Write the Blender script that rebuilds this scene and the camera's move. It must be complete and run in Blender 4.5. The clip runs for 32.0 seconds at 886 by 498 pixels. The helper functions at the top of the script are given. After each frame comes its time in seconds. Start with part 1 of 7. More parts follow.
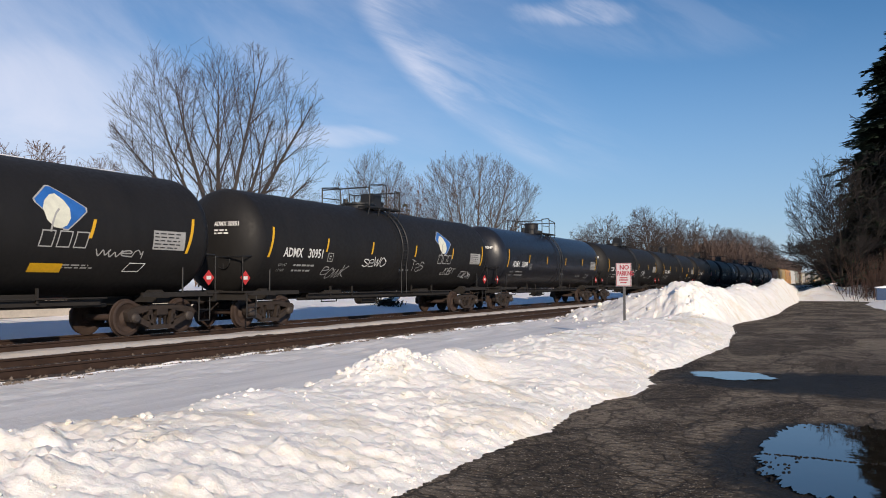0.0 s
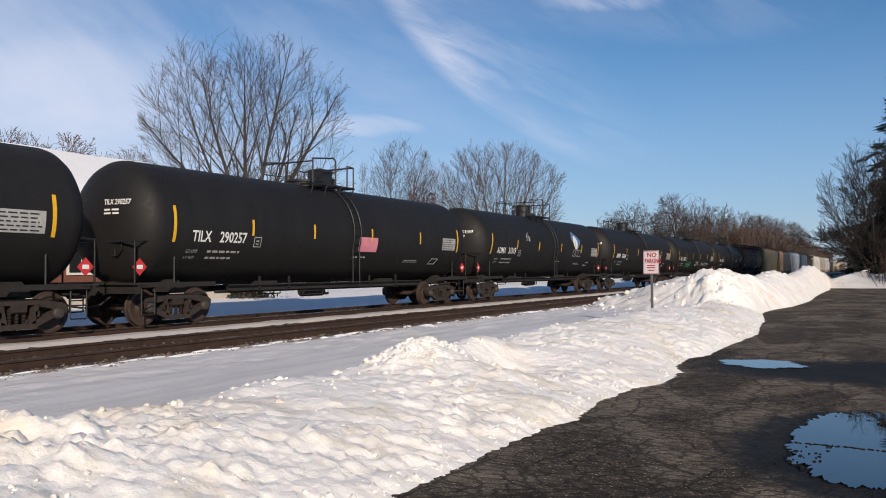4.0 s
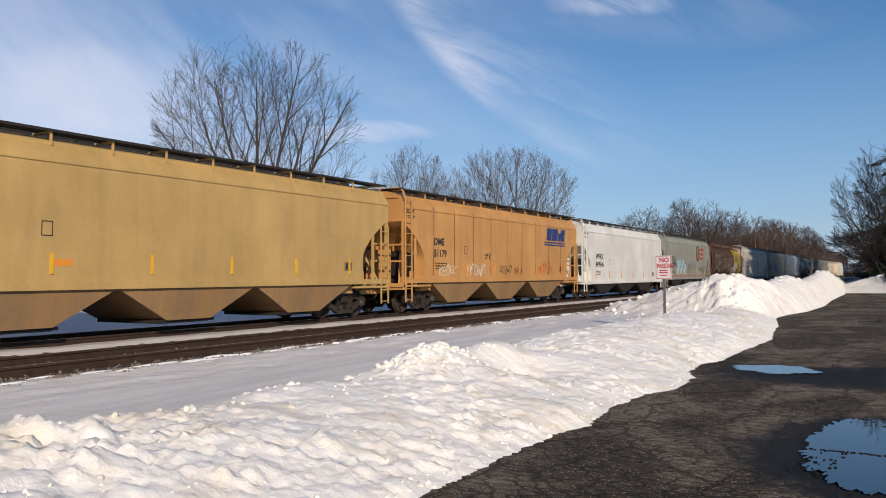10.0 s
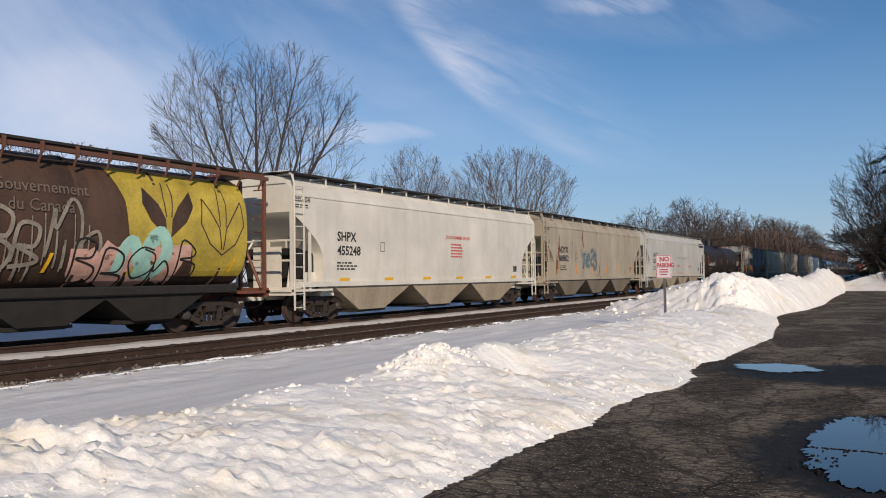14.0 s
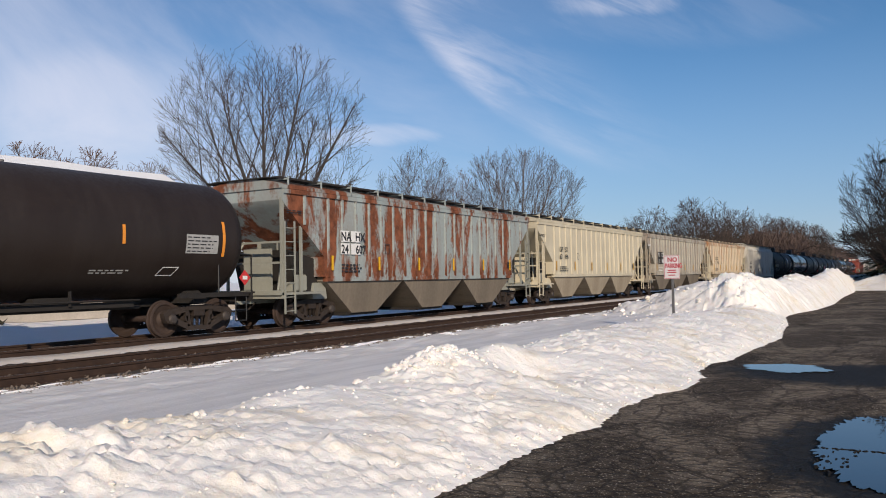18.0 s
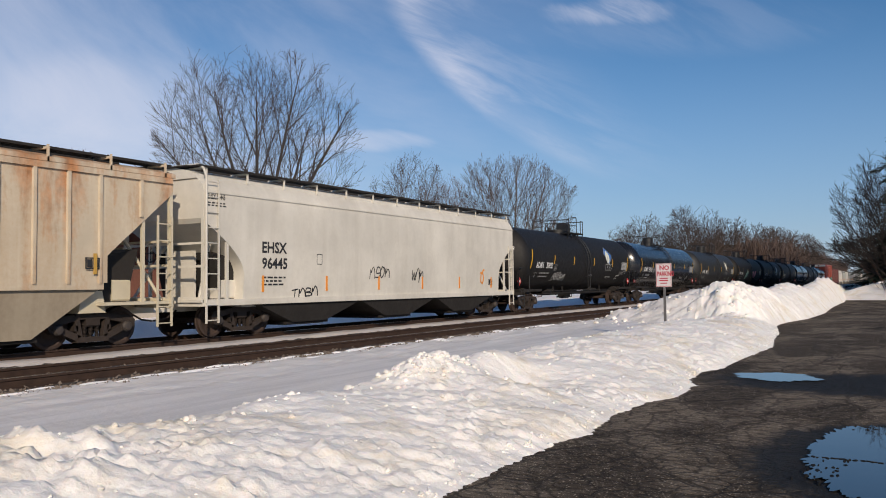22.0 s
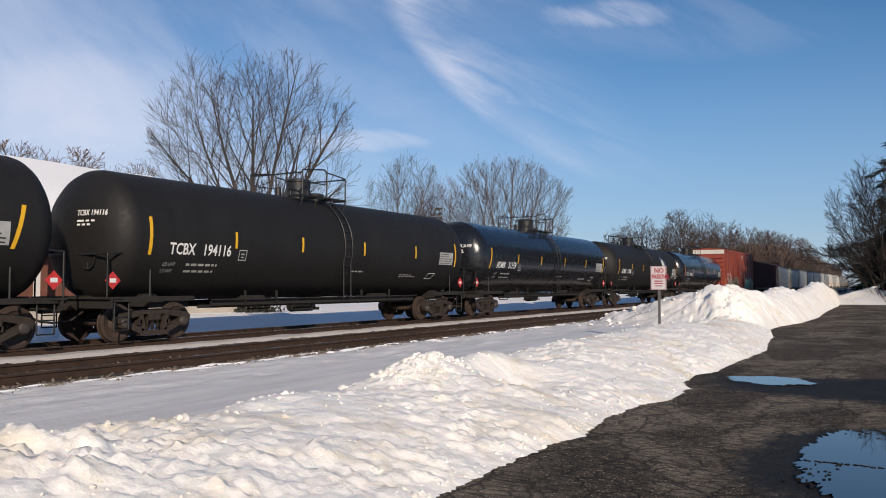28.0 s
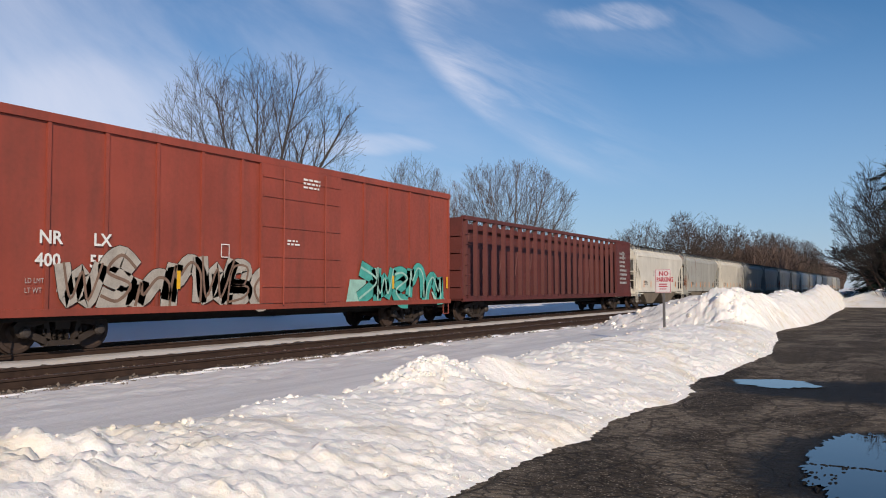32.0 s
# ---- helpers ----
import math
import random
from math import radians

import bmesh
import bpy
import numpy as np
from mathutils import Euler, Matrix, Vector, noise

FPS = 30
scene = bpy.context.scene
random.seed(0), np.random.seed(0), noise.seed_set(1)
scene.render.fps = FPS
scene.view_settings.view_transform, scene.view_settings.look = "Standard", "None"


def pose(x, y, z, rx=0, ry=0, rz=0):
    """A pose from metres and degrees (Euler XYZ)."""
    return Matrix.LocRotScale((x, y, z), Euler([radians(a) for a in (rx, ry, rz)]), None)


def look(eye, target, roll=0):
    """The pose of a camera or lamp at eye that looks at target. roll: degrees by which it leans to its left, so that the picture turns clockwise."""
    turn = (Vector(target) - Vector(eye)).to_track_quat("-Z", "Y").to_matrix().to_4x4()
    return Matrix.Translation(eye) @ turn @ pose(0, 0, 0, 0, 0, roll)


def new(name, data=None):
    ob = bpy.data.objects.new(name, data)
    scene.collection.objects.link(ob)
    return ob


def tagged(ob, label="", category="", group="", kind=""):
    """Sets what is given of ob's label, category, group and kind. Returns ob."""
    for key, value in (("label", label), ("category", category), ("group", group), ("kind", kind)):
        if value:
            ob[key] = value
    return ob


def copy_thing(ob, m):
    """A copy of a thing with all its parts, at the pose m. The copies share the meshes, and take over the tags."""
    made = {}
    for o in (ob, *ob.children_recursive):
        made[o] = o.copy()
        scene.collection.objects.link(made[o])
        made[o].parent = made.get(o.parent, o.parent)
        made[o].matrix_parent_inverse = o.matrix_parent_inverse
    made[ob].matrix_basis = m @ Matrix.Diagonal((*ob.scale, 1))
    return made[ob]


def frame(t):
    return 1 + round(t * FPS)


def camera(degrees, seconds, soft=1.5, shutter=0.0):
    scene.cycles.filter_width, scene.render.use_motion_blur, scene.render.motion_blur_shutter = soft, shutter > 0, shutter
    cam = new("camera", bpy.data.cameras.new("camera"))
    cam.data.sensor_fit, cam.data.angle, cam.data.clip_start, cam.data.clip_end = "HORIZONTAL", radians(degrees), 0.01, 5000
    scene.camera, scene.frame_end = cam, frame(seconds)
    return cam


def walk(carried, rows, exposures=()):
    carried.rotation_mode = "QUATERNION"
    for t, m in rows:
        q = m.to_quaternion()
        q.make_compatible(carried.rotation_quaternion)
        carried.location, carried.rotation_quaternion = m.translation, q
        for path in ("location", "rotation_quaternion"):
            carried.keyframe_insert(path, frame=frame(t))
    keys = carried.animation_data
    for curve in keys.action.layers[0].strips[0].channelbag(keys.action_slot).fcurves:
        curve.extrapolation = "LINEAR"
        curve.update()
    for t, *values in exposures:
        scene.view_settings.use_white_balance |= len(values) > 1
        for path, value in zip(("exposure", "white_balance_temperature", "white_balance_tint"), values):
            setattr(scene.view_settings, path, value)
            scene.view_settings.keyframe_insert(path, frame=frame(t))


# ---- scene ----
cam = camera(58.5, 32.0, 1.0)
EYE = (0.0, 0.0, 1.6)
# seconds, then the camera's tilt, lean and turn in degrees: a hand-held stand on the road
PATH = [
    (0, 92.40, 0.06, 27.51), (0.5, 92.49, 0.03, 28.17), (1, 91.92, 0.12, 28.75), (1.5, 91.45, 0.29, 29.15),
    (2, 91.23, 0.32, 29.46), (2.5, 91.25, 0.24, 29.61), (3, 91.44, 0.16, 29.64), (3.5, 91.56, 0.22, 29.55),
    (5.5, 91.48, 0.25, 29.01), (6, 91.53, 0.27, 29.07), (6.5, 91.58, 0.31, 29.14), (7, 91.66, 0.36, 29.18),
    (7.5, 91.72, 0.41, 29.22), (8, 91.63, 0.36, 29.24), (8.5, 91.45, 0.27, 29.36), (9, 91.47, 0.17, 29.56),
    (9.5, 91.72, 0.25, 29.96), (10, 91.96, 0.36, 30.23), (10.5, 92.12, 0.45, 30.27), (11, 92.17, 0.50, 30.24),
    (11.5, 92.18, 0.52, 30.26), (12, 92.19, 0.52, 30.44), (12.5, 92.18, 0.54, 30.58), (13, 92.18, 0.65, 30.44),
    (13.5, 92.11, 0.80, 30.25), (14, 92.02, 0.77, 30.25), (14.5, 92.07, 0.77, 30.29), (16.5, 92.22, 0.75, 30.48),
    (17, 92.11, 0.73, 30.76), (17.5, 92.03, 0.91, 30.89), (18, 92.15, 1.06, 30.79), (18.5, 92.32, 1.15, 30.58),
    (19, 92.27, 1.20, 30.69), (19.5, 91.95, 1.07, 31.07), (20, 91.94, 0.84, 31.05), (20.5, 92.11, 0.73, 30.63),
    (21, 92.31, 0.72, 30.27), (21.5, 92.46, 0.74, 30.27), (22, 92.60, 0.62, 30.24), (22.5, 92.63, 0.44, 29.95),
    (23, 92.37, 0.42, 29.72), (23.5, 92.11, 0.43, 29.64), (24, 91.89, 0.32, 29.72), (24.5, 91.78, 0.13, 29.93),
    (25, 91.98, 0.15, 29.84), (25.5, 92.35, 0.14, 29.58), (27.5, 92.69, 0.30, 29.91), (28, 92.65, 0.08, 29.88),
    (28.5, 92.55, 0.09, 29.81), (29, 92.40, 0.19, 29.96), (29.5, 92.48, 0.26, 29.99), (30, 92.69, 0.19, 30.02),
    (30.5, 92.79, 0.04, 29.98), (31, 92.86, 0.09, 30.00), (31.5, 92.88, 0.19, 30.08), (32, 92.90, 0.19, 30.19),
]
# the picture darkens a little while pale cars pass
STOPS = [(0, -0.22), (3.5, -0.27), (9.5, -0.27), (11.5, -0.38), (14.5, -0.36), (16.5, -0.32), (18, -0.30), (20, -0.38), (22, -0.42), (23.5, -0.36), (25, -0.30), (32, -0.30)]
walk(cam, [(t, pose(*EYE, a, b, c)) for t, a, b, c in PATH], [(t, e + 0.03, 6560, 11) for t, e in STOPS])

# ---- light: low winter sun from behind the camera's right shoulder, blue sky with cirrus ----
SUN_AZ, SUN_EL = 136.0, 24.0
world = bpy.data.worlds.new("world")
scene.world = world
world.use_nodes = True
wn, wl = world.node_tree.nodes, world.node_tree.links
wn.clear()


def wnode(kind, **sets):
    n = wn.new(kind)
    for k, v in sets.items():
        n.inputs[k].default_value = v
    return n


def wmath(op, a, b=None, clamp=False):
    n = wn.new("ShaderNodeMath")
    n.operation, n.use_clamp = op, clamp
    for i, q in enumerate((a, b)):
        if q is None:
            continue
        if isinstance(q, (int, float)):
            n.inputs[i].default_value = q
        else:
            wl.new(q, n.inputs[i])
    return n.outputs[0]


def wrange(value, lo, hi, to_lo=0.0, to_hi=1.0):
    n = wn.new("ShaderNodeMapRange")
    n.interpolation_type = "SMOOTHSTEP"
    wl.new(value, n.inputs["Value"])
    for k, q in (("From Min", lo), ("From Max", hi), ("To Min", to_lo), ("To Max", to_hi)):
        n.inputs[k].default_value = q
    return n.outputs[0]


def wdot(vec, direction):
    n = wn.new("ShaderNodeVectorMath")
    n.operation = "DOT_PRODUCT"
    wl.new(vec, n.inputs[0])
    n.inputs[1].default_value = direction
    return n.outputs["Value"]


sky = wn.new("ShaderNodeTexSky")
sky.sky_type, sky.sun_disc = "NISHITA", False
sky.sun_elevation, sky.sun_rotation = radians(SUN_EL), radians(SUN_AZ)
sky.altitude, sky.air_density, sky.dust_density, sky.ozone_density = 200, 1.0, 0.15, 4.0
coord = wn.new("ShaderNodeTexCoord").outputs["Generated"]


# the sky's face towards the line: su to the right of the view, sv upward from it
FACE, FACE_R = Vector((-0.4615, 0.8862, 0.0)).normalized(), Vector((0.8862, 0.4615, 0.0)).normalized()
ahead_of = wmath("MAXIMUM", wdot(coord, tuple(FACE)), 0.05)
su = wmath("DIVIDE", wdot(coord, tuple(FACE_R)), ahead_of)
sv = wmath("DIVIDE", wdot(coord, (0, 0, 1)), ahead_of)
plane = wn.new("ShaderNodeCombineXYZ")
wl.new(su, plane.inputs[0])
wl.new(sv, plane.inputs[1])


def wnoise(scale, stretch, turn, detail=6.0, distortion=0.0):
    m = wn.new("ShaderNodeMapping")
    m.vector_type = "TEXTURE"
    m.inputs["Scale"].default_value, m.inputs["Rotation"].default_value = (stretch, 1.0, 1.0), (0, 0, radians(turn))
    wl.new(plane.outputs[0], m.inputs["Vector"])
    n = wnode("ShaderNodeTexNoise", Scale=scale, Detail=detail, Roughness=0.6, Distortion=distortion)
    wl.new(m.outputs[0], n.inputs["Vector"])
    return n.outputs["Fac"]


def blob(cu, cv, ru, rv, ragged, grain):
    """A soft oval patch, 1 in its middle."""
    a = wmath("POWER", wmath("DIVIDE", wmath("SUBTRACT", su, cu), ru), 2.0)
    b = wmath("POWER", wmath("DIVIDE", wmath("SUBTRACT", sv, cv), rv), 2.0)
    d = wmath("ADD", wmath("ADD", a, b), wmath("MULTIPLY", wmath("SUBTRACT", grain, 0.5), ragged))
    return wrange(d, 0.0, 1.25, 1.0, 0.0)


# one long curved cirrus streak, crisp on its near edge and combed out behind, with thin veils beside it
comb = wnoise(9.0, 4.5, -38, 7.0, 0.5)
fine = wnoise(26.0, 5.0, -24, 8.0, 0.4)
broad = wnoise(3.4, 2.4, -14, 8.0, 0.8)
fall = wmath("SUBTRACT", 0.362, sv)
edge = wmath("ADD", wmath("ADD", -0.112, wmath("MULTIPLY", fall, 0.42)), wmath("MULTIPLY", wmath("POWER", wmath("MAXIMUM", fall, 0.0), 2.0), 3.1))
off = wmath("ADD", wmath("SUBTRACT", su, edge), wmath("MULTIPLY", wmath("SUBTRACT", comb, 0.5), 0.07))
core = wmath("MULTIPLY", wrange(off, -0.018, 0.016), wrange(off, 0.012, 0.085, 1.0, 0.0))
tail = wmath("MULTIPLY", wmath("MULTIPLY", wrange(off, 0.0, 0.03), wrange(off, 0.04, 0.22, 1.0, 0.0)), wrange(fine, 0.40, 0.68))
streak = wmath("ADD", wmath("MULTIPLY", core, wrange(fine, 0.28, 0.66, 0.25, 1.0)), wmath("MULTIPLY", tail, 0.45))
streak = wmath("MULTIPLY", streak, wrange(sv, 0.110, 0.215))
veil = wmath("MULTIPLY", wrange(broad, 0.26, 0.72), wrange(su, 0.24, -0.46))
veil = wmath("ADD", veil, wmath("MULTIPLY", blob(-0.50, 0.235, 0.20, 0.075, 1.4, comb), 0.35))
wisp = wmath("MULTIPLY", blob(-0.145, 0.185, 0.09, 0.016, 2.6, fine), 0.26)
tuft = wmath("ADD", blob(0.175, 0.345, 0.085, 0.020, 5.0, comb), wmath("MULTIPLY", blob(0.26, 0.33, 0.22, 0.05, 1.5, comb), 0.3))
cloud = wmath("ADD", wmath("ADD", wmath("MULTIPLY", streak, 0.40), wmath("MULTIPLY", veil, 0.5)), wmath("ADD", wmath("MULTIPLY", wmath("MULTIPLY", tuft, wrange(fine, 0.36, 0.62, 0.25, 1.0)), 0.34), wisp), True)
cloud = wmath("MULTIPLY", cloud, wrange(wdot(coord, tuple(FACE)), 0.1, 0.4))
# the clear winter blue reaches down to the horizon
vivid = wnode("ShaderNodeHueSaturation", Saturation=1.18)
wl.new(sky.outputs[0], vivid.inputs["Color"])
low_sky = wn.new("ShaderNodeMix")
low_sky.data_type = "RGBA"
wl.new(wrange(wdot(coord, (0, 0, 1)), 0.0, 0.34, 0.62, 0.0), low_sky.inputs["Factor"])
wl.new(vivid.outputs[0], low_sky.inputs["A"])
low_sky.inputs["B"].default_value = (3.0, 4.4, 7.0, 1)
tint = wn.new("ShaderNodeMix")
tint.data_type = "RGBA"
wl.new(cloud, tint.inputs["Factor"])
wl.new(low_sky.outputs["Result"], tint.inputs["A"])
tint.inputs["B"].default_value = (8.8, 8.8, 9.9, 1)
back = wnode("ShaderNodeBackground", Strength=0.115)
wl.new(tint.outputs["Result"], back.inputs["Color"])
wl.new(back.outputs[0], wn.new("ShaderNodeOutputWorld").inputs["Surface"])

sun_data = bpy.data.lights.new("sun", "SUN")
sun_data.energy, sun_data.angle, sun_data.color = 4.9, radians(0.53), (1.0, 0.85, 0.67)
sun = new("sun", sun_data)
TO_SUN = Vector((math.sin(radians(SUN_AZ)) * math.cos(radians(SUN_EL)), math.cos(radians(SUN_AZ)) * math.cos(radians(SUN_EL)), math.sin(radians(SUN_EL))))
sun.matrix_world = look(TO_SUN * 60, (0, 0, 0))

# ---- materials ----
class Nodes:
    """A material's node tree, with short calls."""

    def __init__(self, name):
        self.mat = bpy.data.materials.new(name)
        self.mat.use_nodes = True
        self.n, self.l = self.mat.node_tree.nodes, self.mat.node_tree.links
        self.bsdf = next(q for q in self.n if q.type == "BSDF_PRINCIPLED")
        self.obj = self.n.new("ShaderNodeTexCoord").outputs["Object"]

    def put(self, node, key, value):
        s = node.inputs[key]
        if hasattr(value, "is_linked"):
            self.l.new(value, s)
        else:
            s.default_value = (*value, 1) if isinstance(value, tuple) and len(value) == 3 and s.type == "RGBA" else value

    def noise(self, scale, detail=5.0, rough=0.6, stretch=(1, 1, 1), dist=0.0, at=None):
        m = self.n.new("ShaderNodeMapping")
        m.inputs["Scale"].default_value = stretch
        self.l.new(at or self.obj, m.inputs["Vector"])
        t = self.n.new("ShaderNodeTexNoise")
        for k, v in (("Vector", m.outputs[0]), ("Scale", scale), ("Detail", detail), ("Roughness", rough), ("Distortion", dist)):
            self.put(t, k, v)
        return t.outputs["Fac"]

    def voronoi(self, scale, feature="DISTANCE_TO_EDGE", stretch=(1, 1, 1), at=None):
        m = self.n.new("ShaderNodeMapping")
        m.inputs["Scale"].default_value = stretch
        self.l.new(at or self.obj, m.inputs["Vector"])
        t = self.n.new("ShaderNodeTexVoronoi")
        t.feature = feature
        self.put(t, "Vector", m.outputs[0])
        self.put(t, "Scale", scale)
        return t.outputs["Distance"]

    def ramp(self, value, lo, hi, a=0.0, b=1.0):
        t = self.n.new("ShaderNodeMapRange")
        for k, v in (("Value", value), ("From Min", lo), ("From Max", hi), ("To Min", a), ("To Max", b)):
            self.put(t, k, v)
        return t.outputs[0]

    def mix(self, fac, a, b):
        t = self.n.new("ShaderNodeMix")
        t.data_type = "RGBA"
        for k, v in (("Factor", fac), ("A", a), ("B", b)):
            self.put(t, k, v)
        return t.outputs["Result"]

    def math(self, op, a, b=0.0, clamp=False):
        t = self.n.new("ShaderNodeMath")
        t.operation, t.use_clamp = op, clamp
        for i, v in enumerate((a, b)):
            self.put(t, i, v)
        return t.outputs[0]

    def axis(self, i):
        return self.sep().outputs[i]

    def sep(self):
        t = self.n.new("ShaderNodeSeparateXYZ")
        self.l.new(self.obj, t.inputs[0])
        return t

    def bump(self, height, strength, distance):
        t = self.n.new("ShaderNodeBump")
        for k, v in (("Height", height), ("Strength", strength), ("Distance", distance)):
            self.put(t, k, v)
        self.l.new(t.outputs[0], self.bsdf.inputs["Normal"])

    def done(self, color=None, rough=None, metal=None, spec=None):
        for k, v in (("Base Color", color), ("Roughness", rough), ("Metallic", metal), ("Specular IOR Level", spec)):
            if v is not None:
                self.put(self.bsdf, k, v)
        return self.mat


def plain(name, color, rough=0.6, metal=0.0, vary=0.25, scale=6.0, bump=0.0, spec=None):
    """A surface of one paint or stuff, with grain and wear."""
    k = Nodes(name)
    a = tuple(c * (1 - vary) for c in color)
    b = tuple(min(1, c * (1 + vary)) for c in color)
    f = k.ramp(k.math("ADD", k.noise(scale), k.math("MULTIPLY", k.noise(scale * 9), 0.5)), 0.45, 1.05)
    if bump:
        k.bump(k.noise(scale * 6), 0.6, bump)
    return k.done(k.mix(f, a, b), k.ramp(k.noise(scale * 2), 0.3, 0.7, max(0.03, rough - 0.1), min(1, rough + 0.1)), metal, spec)


RUST = (0.17, 0.055, 0.022)


def car_paint(name, color, rough=0.45, rust=0.0, grime=0.3, grime_color=(0.12, 0.10, 0.085), streaks=0.5, rust_color=RUST, spec=0.4, fine=1.9, hoops=0.0, blur=0.05, from_top=0.0):
    """Rail-car paint: fading, vertical dirt streaks, and rust that runs down the sheets."""
    k = Nodes(name)
    wash = k.noise(0.5, 6, 0.6)
    drip = k.noise(1.1, 6, 0.55, (1.0, fine, 0.30), 0.5)
    spots = k.noise(9.0, 4, 0.6)
    col = k.mix(k.ramp(wash, 0.35, 0.7), tuple(c * 0.86 for c in color), tuple(min(1, c * 1.1) for c in color))
    col = k.mix(k.math("MULTIPLY", k.ramp(k.math("ADD", drip, k.math("MULTIPLY", spots, 0.35)), 0.58, 0.95), grime), col, grime_color)
    if hoops:
        # soot that has run down from each hoop
        at = k.math("PINGPONG", k.math("ADD", k.axis(1), k.math("MULTIPLY", k.noise(0.9, 4), 0.5)), hoops / 2)
        run = k.math("MULTIPLY", k.ramp(at, 0.0, hoops * 0.30, 1.0, 0.0), k.ramp(k.noise(0.8, 5, 0.6, (1.0, 1.0, 0.6)), 0.36, 0.62))
        col = k.mix(k.math("MULTIPLY", run, 0.85), col, grime_color)
    rgh = k.ramp(spots, 0.3, 0.7, rough - 0.07, rough + 0.1)
    if rust:
        big = k.noise(0.55, 5, 0.65, (1.0, 1.6, 0.45), 0.5)
        edge = k.math("ADD", k.math("MULTIPLY", k.ramp(drip, 0.25, 0.75), streaks), k.math("MULTIPLY", k.ramp(big, 0.28, 0.72), 1.0 - streaks * 0.5))
        edge = k.math("ADD", edge, k.math("MULTIPLY", k.math("SUBTRACT", spots, 0.5), 0.22))
        lim = 0.98 - 0.45 * rust
        if from_top:
            edge = k.math("ADD", edge, k.math("MULTIPLY", k.ramp(k.axis(2), 2.2, 4.2, -1.0, 1.0), from_top))
        m = k.ramp(edge, lim - blur, lim + blur, 0.0, 1.0 if blur < 0.1 else 0.85)
        col = k.mix(m, col, k.mix(k.ramp(k.noise(4.0), 0.35, 0.65), tuple(c * 0.7 for c in rust_color), tuple(c * 1.6 for c in rust_color)))
        rgh = k.math("ADD", rgh, k.math("MULTIPLY", m, 0.35), True)
    k.bump(k.math("ADD", k.noise(1.1), k.math("MULTIPLY", spots, 0.15)), 0.35, 0.02)
    return k.done(col, rgh, 0.0, spec)


def snow_material(name, tint=(0.86, 0.85, 0.84), dirt=0.1, marks=0.0):
    k = Nodes(name)
    grain = k.noise(60, 3, 0.7)
    lump = k.noise(5.5, 6, 0.6)
    stain = k.ramp(k.noise(0.8, 7, 0.7, (1, 1, 1), 0.6), 0.50, 0.74)
    col = k.mix(k.math("MULTIPLY", stain, dirt * 4, True), tint, (0.72, 0.63, 0.47))
    if marks:
        col = k.mix(k.math("MULTIPLY", k.ramp(k.noise(1.6, 5, 0.6, (1.7, 0.16, 1.0), 0.4), 0.42, 0.60), marks), col, tuple(c * 0.70 for c in tint))
    speck = k.ramp(k.noise(24, 5, 0.8), 0.73, 0.77)
    col = k.mix(k.math("MULTIPLY", k.math("MULTIPLY", speck, k.ramp(k.noise(0.9), 0.5, 0.62)), dirt * 5, True), col, (0.2, 0.15, 0.1))
    k.bump(k.math("ADD", k.math("MULTIPLY", lump, 0.8), k.math("ADD", k.math("MULTIPLY", k.noise(18, 4, 0.6), 0.38), k.math("MULTIPLY", grain, 0.14))), 0.5, 0.06)
    k.bsdf.inputs["Subsurface Weight"].default_value = 0.12
    k.bsdf.inputs["Subsurface Radius"].default_value = (0.02, 0.03, 0.04)
    return k.done(col, 0.62, 0.0, 0.3)


SNOW = snow_material("bank_snow", (0.90, 0.87, 0.825), 0.26)
SNOW_FLAT = snow_material("field_snow", (0.88, 0.87, 0.87), 0.02)
# tint lowered to dim the flat strip for grazing sun; marks streak it
SNOW_DULL = snow_material("dimmed_flat_snow", (0.745, 0.73, 0.72), 0.05, 0.55)
SNOW_GREY = snow_material("sooty_snow", (0.50, 0.47, 0.45), 0.12)
SNOW_CAP = plain("fresh_snow", (0.86, 0.87, 0.88), 0.7, vary=0.04, bump=0.03)


